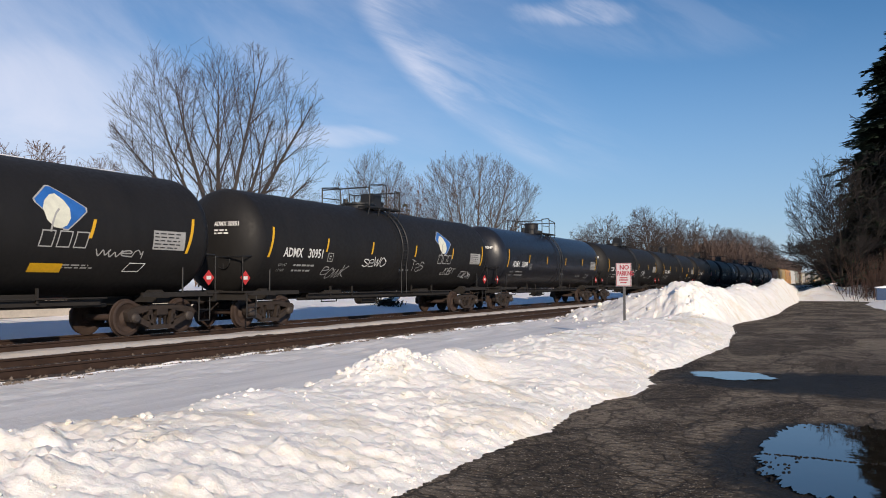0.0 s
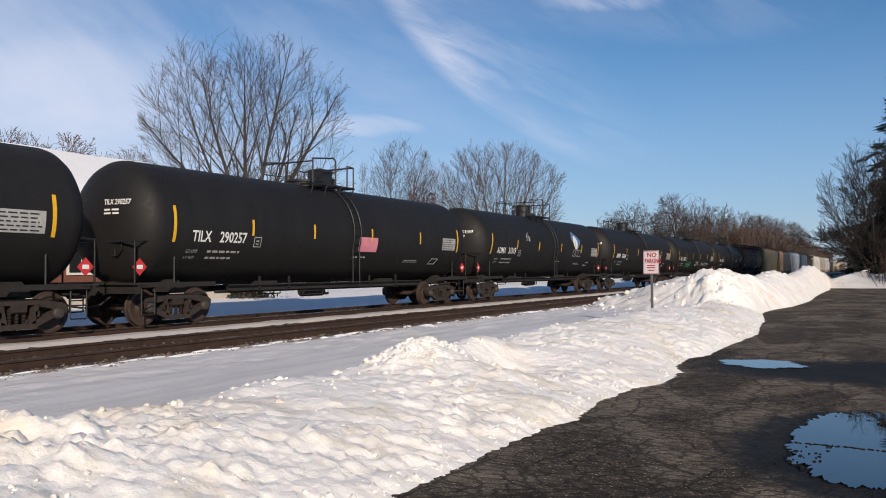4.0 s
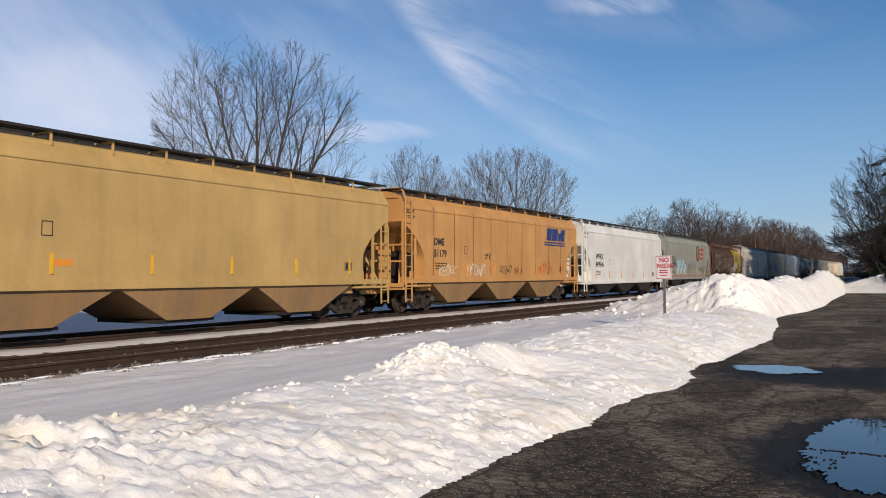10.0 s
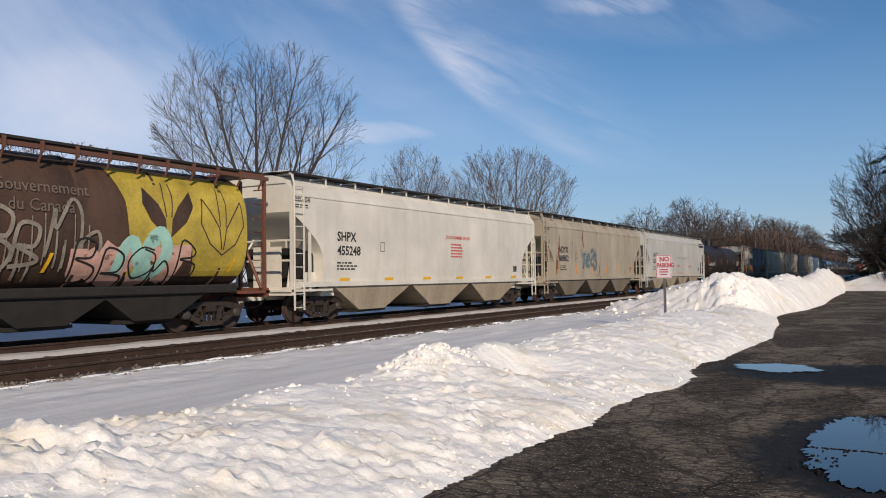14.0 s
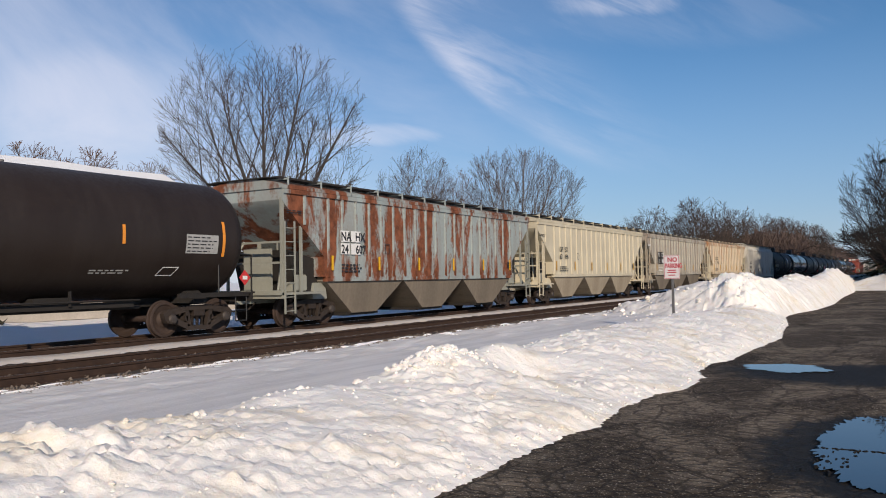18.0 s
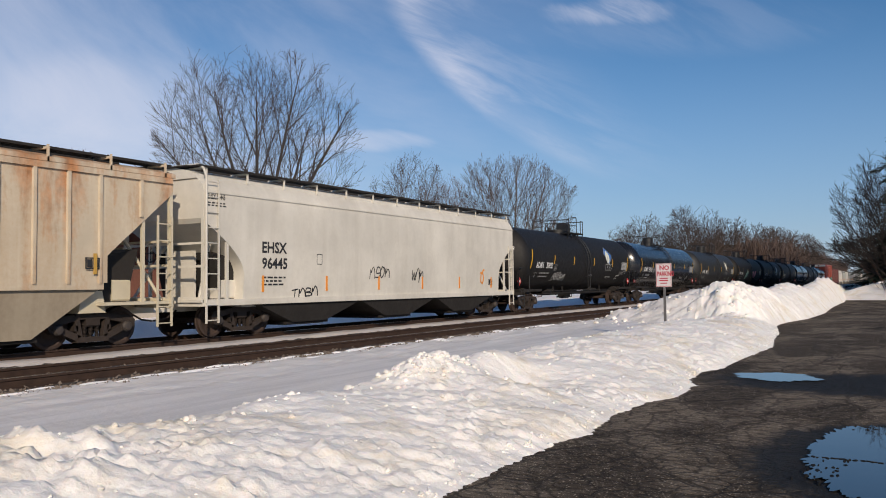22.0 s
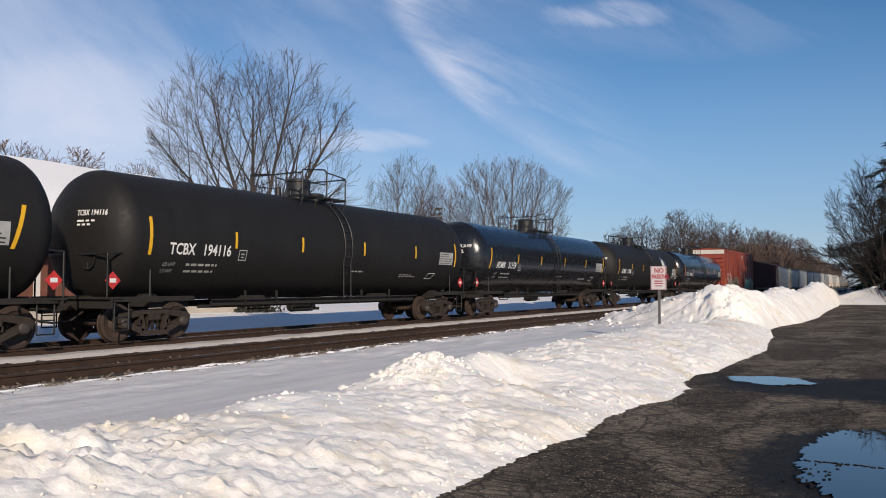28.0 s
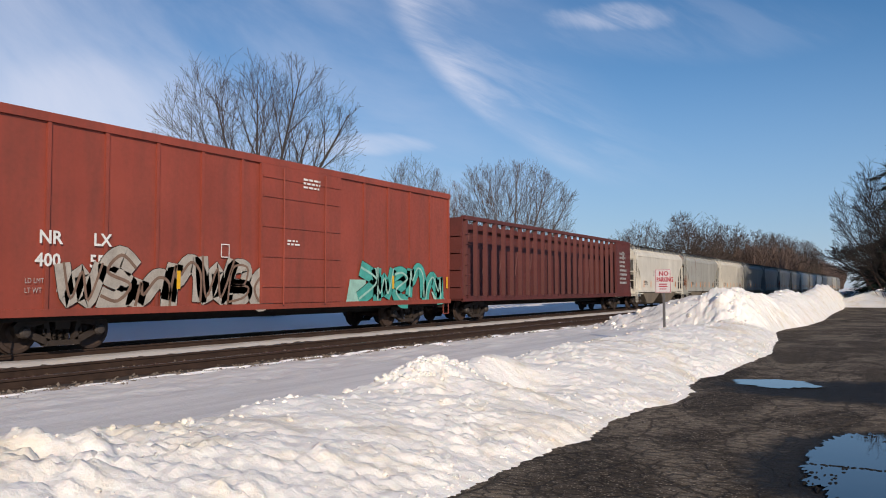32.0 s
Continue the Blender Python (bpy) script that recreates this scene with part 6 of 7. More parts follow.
GREY_CAR = car_paint("short_hopper_grey", (0.40, 0.40, 0.37), 0.5, grime=0.55, grime_color=(0.2, 0.19, 0.17), rust=0.1)
GREY_DARK = car_paint("short_hopper_dark", (0.22, 0.23, 0.23), 0.5, grime=0.55, grime_color=(0.12, 0.12, 0.11))
DUST_BAY = car_paint("bay_cream_dust", (0.39, 0.33, 0.245), 0.65, grime=0.4, grime_color=(0.12, 0.085, 0.055))
BAY_BROWN = car_paint("bay_brown_dust", (0.34, 0.20, 0.088), 0.65, grime=0.5, grime_color=(0.13, 0.10, 0.07))
MUD_BAY = car_paint("bay_grey_dust", (0.215, 0.18, 0.138), 0.7, grime=0.5, grime_color=(0.09, 0.075, 0.06))
OLIVE_DECAL = plain("faded_gold_decal", (0.215, 0.150, 0.068), 0.6, vary=0.5, scale=1.5)
GOLD_DECAL = plain("yellow_decal", (0.40, 0.30, 0.045), 0.6, vary=0.45, scale=1.5)
SLATE_SPRAY = plain("slate_spray", (0.17, 0.20, 0.21), 0.55, vary=0.35, scale=3.0)
PEACH_PAINT = plain("peach_spray", (0.55, 0.33, 0.27), 0.5, vary=0.3, scale=3.0)
DIRTY_WHITE = plain("runny_white_spray", (0.235, 0.205, 0.165), 0.65, vary=0.55, scale=2.5)
SOOTY_PRINT = plain("sooty_print", (0.15, 0.115, 0.09), 0.65, vary=0.3, scale=6.0)
FADED_PRINT = plain("faded_tan_print", (0.30, 0.205, 0.135), 0.6, vary=0.2, scale=6.0)

CARS = []


def slot(a, b):
    """The pose and length of a car between two couplings."""
    return pose(TRAIN_X, (a + b) / 2, RAIL_Z), round(b - a, 2)


def tank(a, b, *args, **more):
    at, length = slot(a, b)
    CARS.append((tank_car(len(CARS), at, length, *args, **more), (a + b) / 2))


def hop(a, b, style, *args, **more):
    at, length = slot(a, b)
    CARS.append((hopper(len(CARS), at, length, style, *args, **more), (a + b) / 2))


MATT = "matt black tank car with white lettering"
tank(-1.2, 17.1, TANK_BLACK, "ADMX", "30951", MATT + ", blue leaf emblem", BLUE_PAINT, [("bar", YELLOW, 3.0, -0.80, 0.8, 0.24), ("tag", GREY_PAINT, 4.5, -0.34, 1.4, 0.2)], 1)
tank(17.1, 35.4, TANK_BLACK, "ADMX", "30951", "matt black tank car with blue leaf emblem and sprayed scribbles", BLUE_PAINT, [("tag", GREY_PAINT, -4.9, -0.85, 1.5, 0.5), ("tag", WHITE_PAINT, -2.6, -0.42, 1.5, 0.35), ("tag", GREY_PAINT, 0.9, -0.55, 1.0, 0.45), ("tag", GREY_PAINT, 3.86, -0.62, 1.0, 0.32), ("tag", WHITE_PAINT, 5.85, -0.85, 0.85, 0.32)], 1)
tank(35.4, 53.8, TANK_SEMI, "ADMX", "30849", "glossy blue-black tank car with white lettering and yellow reflectors")
tank(53.8, 71.95, TANK_BLACK, "TCBX", "194163", MATT + " and sprayed scribbles", None, [("tag", WHITE_PAINT, -2.2, -0.42, 2.6, 0.4), ("tag", WHITE_PAINT, 2.1, -0.5, 1.1, 0.55)], 1)
tank(71.95, 90.1, TANK_BLACK, "TILX", "318009", MATT, None, [("bar", YELLOW, 3.6, -0.42, 0.6, 0.26)])
tank(90.1, 108.2, TANK_BLACK, "TILX", "290257", MATT + ", a pink notice", None, [("bar", PINK_PAINT, 0.4, -0.3, 1.1, 0.5)], 1)
tank(108.2, 126.3, TANK_BLACK, "ADMX", "31019", MATT + ", blue leaf emblem", BLUE_PAINT, [("tag", GREY_PAINT, -3.6, 0.5, 0.4, 0.4)], 0)
tank(126.3, 144.7, TANK_BLACK, "ADMX", "31024", MATT, None, [("tag", WHITE_PAINT, 3.4, -0.1, 1.0, 0.3)])
tank(144.7, 162.8, TANK_BLACK, "TILX", "196032", MATT + ", green and white scribbles", None, [("fill", GREEN_PAINT, -4.6, -0.82, 1.9, 0.45), ("tag", WHITE_PAINT, -0.84, -0.65, 1.75, 0.42), ("tag", WHITE_PAINT, 1.9, -0.58, 2.9, 0.3)], 1)
tank(162.8, 180.3, TANK_BLACK, "TILX", "191896", MATT, None, [("bar", YELLOW, 3.0, -0.1, 0.8, 0.22)], 1)

# a brown round-bellied hopper with a faded wheat-sheaf band
def wheat_panel(u0, u1, lo, hi):
    """The leaf pattern: a panel, and the dark gaps between its leaves."""
    panel, gaps = Flat().poly([(u0, lo), (u1, lo), (u1, hi), (u0 - 0.55, hi), (u0 - 0.2, hi - 0.8)]), Flat()
    mid = u0 + (u1 - u0) * 0.28
    for s in (-1, 1):
        gaps.poly([(mid + s * 0.06, lo + 0.95), (mid + s * 0.55, lo + 1.35), (mid + s * 0.78, lo + 1.75), (mid + s * 0.72, lo + 2.15), (mid + s * 0.30, lo + 1.75), (mid + s * 0.1, lo + 1.4)])
        gaps.poly([(mid + s * 0.12, lo), (mid + s * 0.9, lo), (mid + s * 0.75, lo + 0.7), (mid + s * 0.3, lo + 0.45)])
    c = u0 + (u1 - u0) * 0.76
    for s in (-1, 1):
        gaps.stroke([(c, lo + 0.55), (c + s * 0.45, lo + 0.85), (c + s * 0.75, lo + 1.35), (c + s * 0.68, lo + 2.0)], 0.04)
        gaps.stroke([(c + s * 0.68, lo + 2.0), (c + s * 0.40, lo + 1.65), (c + s * 0.12, lo + 1.25), (c + s * 0.03, lo + 0.7)], 0.04)
        gaps.stroke([(c + s * 0.10, lo + 1.3), (c + s * 0.14, lo + 1.9), (c + s * 0.09, hi - 0.25)], 0.035)
        gaps.stroke([(mid + s * 0.08, lo + 1.45), (mid + s * 0.14, lo + 1.95), (mid + s * 0.10, hi - 0.25)], 0.035)
    return panel, gaps


panel, gaps = wheat_panel(3.7, 7.35, 1.45, 4.0)
scrawl = Flat().tag(random.Random(31), -6.9, 1.50, 1.7, 0.5, 0.035, 5).tag(random.Random(32), -4.6, 1.40, 2.3, 0.6, 0.04, 7).stroke([(-2.3, 1.6), (-1.8, 1.72), (-1.3, 1.62), (-0.7, 1.7)], 0.03).tag(random.Random(36), -0.6, 1.35, 1.7, 0.75, 0.045, 5)
silver = Flat().wild(random.Random(33), 2.1, 1.28, 1.8, 0.6, 4)
names = Flat().text("Government", -4.9, 3.20, 0.26, 0.95).text("of Canada", -4.5, 2.78, 0.26, 0.95).text("Gouvernement", -1.2, 3.20, 0.26, 0.95).text("du Canada", -0.8, 2.78, 0.26, 0.95)
at, length = slot(180.3, 197.7)
CARS.append((barrel_hopper(10, at, length, BROWN_BARREL, BARREL_RAIL, "rusty brown round-bellied grain hopper with faded gold leaf pattern", [
    ("leaf_panel", OLIVE_DECAL, panel, 0.009, "faded gold leaf pattern"), ("leaf_shape", BROWN_BARREL, gaps, 0.012, ""), ("graffiti", GREY_PAINT, scrawl, 0.012, "white sprayed scribbles"), ("graffiti", SILVER_PAINT, silver, 0.013, "silver spray letters"),
    ("lettering", FADED_PRINT, names, 0.010, "faded tan lettering"), ("road_number", FADED_PRINT, Flat().text("CP", -6.5, 2.2, 0.28, 1.0, 0.006).text("603510", -4.7, 2.2, 0.28, 1.0, 0.006), 0.011, "pale road number")], 13), 189.0))
hop(197.7, 216.1, "curved", TAN, "DME", "51731", "tan covered hopper with black road number", bay_paint=BAY_BROWN, low_tape=False, tape=YELLOW, number_size=0.33, extras=[("sticker", ORANGE_TAPE, Flat().bar(-3.9, 1.62, 0.5, 0.14), 0.008, "orange notice")])
logo_bars = Flat()
for u0, w, h in ((4.45, 0.62, 0.62), (5.12, 0.78, 0.62), (5.95, 0.34, 0.42), (6.34, 0.52, 0.62)):
    logo_bars.bar(u0, 3.12, w, h, 0.12)
logo_bars.bar(4.2, 2.98, 2.75, 0.07).bar(4.2, 2.86, 2.75, 0.07)
seams = Flat()
for i in range(9):
    seams.bar(-6.6 + i * 1.62, 1.4, 0.04, 2.6)
hop(216.1, 234.5, "curved", ORANGE, "DME", "51179", "orange-tan covered hopper with a blue block logo", bay_paint=BAY_BROWN, number_size=0.27, extras=[("logo_mark", NAVY_PAINT, logo_bars, 0.010, "blue block logo"), ("seam", BARREL_END, seams, 0.006, "rusty panel seams"), ("graffiti", CREAM_PAINT, Flat().tag(random.Random(41), -6.2, 1.38, 1.4, 0.45, 0.03, 5).tag(random.Random(43), -3.9, 1.38, 1.6, 0.5, 0.035, 5), 0.009, "chalk scribbles"), ("graffiti", RED_PAINT, Flat().tag(random.Random(42), 3.4, 1.45, 1.7, 0.55, 0.04, 5), 0.009, "red scribble"), ("graffiti", UNDER, Flat().tag(random.Random(44), -0.9, 1.45, 1.2, 0.35, 0.025, 5).tag(random.Random(45), 0.6, 1.45, 0.9, 0.3, 0.02, 4).tag(random.Random(46), -2.4, 2.05, 0.7, 0.3, 0.025, 3), 0.009, "thin dark scribbles")])
hop(234.5, 252.1, "curved", WHITE_CAR, "WFRX", "849546", "clean white covered hopper with orange reflectors", bay_paint=UNDER, low=0.98, number_size=0.33)
ring = [(3.0 + 0.55 * math.cos(t), 3.15 + 0.68 * math.sin(t)) for t in [k * 0.2618 for k in range(24)]]
inner = [(3.0 + 0.40 * math.cos(t), 3.15 + 0.52 * math.sin(t)) for t in [k * 0.2618 for k in range(24)]]
lines = Flat()
for row, widths in enumerate(((0.26, 1.35), (0.24, 1.0), (0.24, 1.2))):
    lines.bar(3.75, 3.42 - row * 0.38, widths[0], 0.25)
    a = 4.05
    while a < 3.75 + widths[1] + 0.35:
        lines.bar(a, 3.42 - row * 0.38, 0.13, 0.19)
        a += 0.18
dashes = Flat()
for i in range(24):
    dashes.bar(-6.2 + i * 0.56, 1.2, 0.3, 0.09)
blobs = Flat()
for i in range(9):
    cx, cy, r = -4.0 + 0.36 * (i % 8), 1.62 + 0.34 * (i % 3), 0.27
    blobs.poly([(cx + r * math.cos(t), cy + r * math.sin(t)) for t in [k * 0.524 for k in range(12)]])
hop(252.1, 268.9, "curved", PALE_GREEN, "SOO", "122570", "pale grey-green covered hopper with round shield and red lettering", bay_paint=UNDER, low=1.12, number_size=0.36, tape=YELLOW, extras=[
    ("shield", UNDER, Flat().poly(ring), 0.009, "dark oval shield"), ("shield_face", OLIVE_DECAL, Flat().poly(inner), 0.012, ""), ("name_bars", RED_PAINT, lines, 0.009, "red block lettering"),
    ("reflector_row", RED_PAINT, dashes, 0.012, "row of red dashes"), ("graffiti", SKY_PAINT, blobs, 0.010, "pale blue sprayed bubbles"), ("graffiti", BLACK_PAINT, Flat().tag(random.Random(51), -1.0, 1.5, 3.6, 0.7, 0.025, 7).tag(random.Random(52), 3.2, 1.55, 2.6, 0.5, 0.022, 8), 0.011, "thin black scribbles")])
big = Flat().tag(random.Random(61), -6.4, 1.75, 2.6, 1.5, 0.13, 2).tag(random.Random(64), -3.2, 1.75, 5.9, 1.2, 0.085, 8)
rr = random.Random(66)
for k in range(46):
    big.bar(rr.uniform(-6.3, 2.7), rr.uniform(1.35, 1.9), rr.uniform(0.02, 0.05), rr.uniform(0.3, 1.0))
panel, gaps = wheat_panel(3.5, 7.2, 1.45, 4.0)
at, length = slot(268.9, 286.0)
CARS.append((barrel_hopper(15, at, length, DARK_BARREL, BARREL_END, "dark brown round-bellied grain hopper with yellow panel and white graffiti", [
    ("leaf_panel", GOLD_DECAL, panel, 0.009, "yellow leaf panel"), ("leaf_shape", DARK_BARREL, gaps, 0.012, ""), ("graffiti", DIRTY_WHITE, big, 0.012, "runny white letters that spell nothing"),
    ("lettering", SOOTY_PRINT, Flat().text("Government", -3.2, 3.25, 0.26, 0.95).text("Canada", -2.9, 2.85, 0.26, 0.95).text("Gouvernement", 0.2, 3.25, 0.26, 0.95).text("du Canada", 0.5, 2.85, 0.26, 0.95), 0.010, "faded lettering"), ("graffiti", PEACH_PAINT, Flat().wild(random.Random(62), 1.9, 1.3, 3.2, 1.0, 4), 0.015, "pink and teal spray piece"), ("graffiti", PALE_TEAL, Flat().wild(random.Random(63), 3.0, 1.25, 1.4, 1.15, 2), 0.018, ""), ("graffiti", UNDER, Flat().tag(random.Random(67), 1.9, 1.25, 3.6, 0.9, 0.05, 5), 0.021, "dark outlines of a spray piece")], 7), 277.45))
hop(286.0, 304.7, "curved", OFF_WHITE, "SHPX", "455248", "dirty off-white covered hopper with black road number", bay_paint=DUST_BAY, low_tape=True, tape=YELLOW, number_size=0.29, extras=[("notice", RED_PAINT, Flat().text("DO NOT HAMMER ON CAR", 0.2, 2.85, 0.13, 0.85, 0.003).small_print(random.Random(72), 0.6, 2.1, 1.1, 0.6, 5), 0.008, "small red notice")])
hop(304.7, 322.6, "curved", BEIGE, "NDYX", "868802", "brown-streaked beige covered hopper with grey spray paint", bay_paint=MUD_BAY, number_size=0.32, extras=[("graffiti", SLATE_SPRAY, Flat().wild(random.Random(73), -3.0, 1.6, 2.6, 1.1, 4), 0.009, "washed-out blue spray piece"), ("graffiti", BLACK_PAINT, Flat().tag(random.Random(73), -2.98, 1.69, 2.6, 0.92, 0.03, 4), 0.012, "")])
gx = Flat()
for i in range(4):
    gx.bar(7.45 + i * 0.44, 3.62, 0.37, 0.36, -0.06)
red_print = Flat()
for i, u in enumerate((-3.6, 3.4, -0.4)):
    red_print.small_print(random.Random(80 + i), u, 1.85, 1.4, 0.2, 2)
red_print.small_print(random.Random(85), -4.2, 1.35, 1.6, 0.16, 2).small_print(random.Random(86), 0.4, 1.35, 1.3, 0.12, 1)
leafy = Flat()
for s in (-1, 1):
    leafy.stroke([(1.1, 2.9), (1.1 + s * 0.32, 3.2), (1.1 + s * 0.2, 3.7)], 0.03)
for k in range(3):
    leafy.poly([(1.1, 3.05 + k * 0.18), (1.2, 3.2 + k * 0.18), (1.1, 3.35 + k * 0.18), (1.0, 3.2 + k * 0.18)])
for i in range(12):
    leafy.bar(-0.4 + i * 0.27, 2.5, 0.17, 0.30 if i in (0, 3, 7) else 0.2)
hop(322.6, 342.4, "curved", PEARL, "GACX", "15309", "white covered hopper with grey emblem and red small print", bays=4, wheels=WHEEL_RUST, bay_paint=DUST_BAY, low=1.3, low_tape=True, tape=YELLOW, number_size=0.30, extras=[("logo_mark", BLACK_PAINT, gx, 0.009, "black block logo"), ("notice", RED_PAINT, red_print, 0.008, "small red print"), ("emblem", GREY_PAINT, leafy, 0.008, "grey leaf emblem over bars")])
tank(342.4, 360.9, TANK_BROWN, "NATX", "250974", "brown-black tank car with a dark centre band and orange reflectors", None, [], 0, 1.55, ORANGE_TAPE)
hop(360.9, 378.8, "ribbed", RUSTY_BLUE, "", "", "pale blue ribbed hopper covered in rust patches", ribs=19, bay_paint=MUD_BAY, tape=YELLOW, trim=PALE_GREEN, split=(("NA", "HX"), ("24", "607")), number_size=0.27, extras=[("plate", WHITE_PAINT, Flat().bar(-5.84, 2.58, 0.46, 0.35).bar(-5.30, 2.58, 0.50, 0.35).bar(-5.84, 2.18, 0.46, 0.35).bar(-5.30, 2.18, 0.50, 0.35), 0.004, "white number plates")])
hop(378.8, 396.9, "ribbed", CREAM, "", "", "cream ribbed covered hopper with black lettering", ribs=18, bay_paint=DUST_BAY, tape=OCHRE_TAPE, split=(("GP", "SX"), ("63", "196")), number_size=0.25)
hop(396.9, 415.5, "ribbed", STREAKED, "", "", "grey ribbed covered hopper with brown rain streaks", ribs=19, bay_paint=MUD_BAY, tape=OCHRE_TAPE, trim=BEIGE, split=(("PL", "CX"), ("22", "588")), number_size=0.28, text_mat=WHITE_PAINT, extras=[("plate", UNDER, Flat().bar(-6.25, 2.12, 1.3, 0.85), 0.004, "dark number panel")])
hop(415.5, 433.9, "ribbed", RUST_CREAM, "", "", "cream ribbed covered hopper streaked with orange rust", ribs=18, bay_paint=DUST_BAY, tape=OCHRE_TAPE, trim=CREAM, split=(("GC", "CX"), ("11", "4164")), number_size=0.25)
hop(433.9, 453.5, "curved", OFF_WHITE, "EHSX", "96445", "off-white covered hopper with small black scribbles", bay_paint=UNDER, low=1.02, number_size=0.30, extras=[("graffiti", BLACK_PAINT, Flat().tag(random.Random(91), -5.9, 1.0, 1.2, 0.3, 0.04, 4).tag(random.Random(92), -2.0, 1.55, 1.2, 0.42, 0.04, 4).tag(random.Random(93), 0.6, 1.5, 0.8, 0.42, 0.04, 3), 0.009, "small black scribbles"), ("stain", ORANGE_TAPE, Flat().wild(random.Random(94), 6.0, 1.4, 0.35, 0.7, 2), 0.009, "orange paint stain")])
tank(453.5, 472.0, TANK_BLACK, "ADMX", "30892", "matt black tank car with blue leaf emblem and sprayed scribbles", BLUE_PAINT, [("tag", WHITE_PAINT, -4.7, -0.85, 1.65, 0.5), ("tag", GREY_PAINT, 6.0, -0.5, 1.4, 0.3)], 1)
tank(472.0, 490.4, TANK_GLOSS, "ADMX", "30932", "glossy black tank car with white lettering and yellow reflectors")
tank(490.4, 508.8, TANK_GREY, "ADMX", "30423", "faded charcoal tank car with a pale leaf emblem", TANK_GREY, [], 0)
tank(508.8, 527.2, TANK_BLACK, "ADMX", "31165", "matt black tank car with teal and pink spray shapes", None, [("piece", PALE_TEAL, -3.3, -0.65, 1.3, 0.8), ("piece", PINK_PAINT, 1.1, -0.5, 2.2, 0.75)])
tank(527.2, 545.4, TANK_BLACK, "ADMX", "31120", "matt black tank car with navy leaf emblem and scribbles", NAVY_PAINT, [("tag", WHITE_PAINT, 1.9, -0.1, 1.9, 0.7), ("tag", GREY_PAINT, -3.4, -0.6, 2.4, 0.5)])
tank(545.4, 563.7, TANK_BLACK, "TCBX", "194116", MATT)
tank(563.7, 582.2, TANK_GLOSS, "ADMX", "31159", "glossy black tank car with white lettering and yellow reflectors")
tank(582.2, 600.4, TANK_BLACK, "ADMX", "31348", "matt black tank car with pale leaf emblem and scribble", NAVY_PAINT, [("tag", WHITE_PAINT, 6.0, -0.45, 1.9, 0.4)])
tank(600.4, 618.9, TANK_GLOSS, "CTCX", "730763", "glossy black tank car with white lettering and orange reflectors", None, [], 0, 1.62, ORANGE_TAPE)
at, length = slot(618.9, 638.7)
CARS.append((box_car(at, length, "red high-cube box car with silver and teal spray letters", BOX_RED, OFF_WHITE), 628.8))
at, length = slot(638.7, 662.7)
CARS.append((chip_car(at, length, "maroon open-top chip gondola with upright posts", CHIP_RED), 650.7))
for i in range(14):
    a = 662.7 + 14.2 * i
    hop(a, a + 14.2, "curved", (OFF_WHITE, GREY_CAR, OFF_WHITE, GREY_DARK, GREY_DARK, GREY_CAR, GREY_DARK)[i % 7], "", "", ("dirty white", "grey", "dirty white", "dark grey", "dark grey", "grey", "dark grey")[i % 7] + " short two-bay covered hopper", bays=2, high=4.0, bay_paint=MUD_BAY)

# ---- trees ----
class Wood:
    """Tapered tubes joined into one mesh."""

    def __init__(self):
        self.m = M()

    def limb(self, pts, radii, n):
        rings = []
        for i, p in enumerate(pts):
            d = (pts[min(i + 1, len(pts) - 1)] - pts[max(0, i - 1)]).normalized()
            u = d.orthogonal().normalized()
            w = d.cross(u)
            rings.append([tuple(p + (u * math.cos(2 * math.pi * k / n) + w * math.sin(2 * math.pi * k / n)) * radii[i]) for k in range(n)])
        self.m.loft(rings, False)


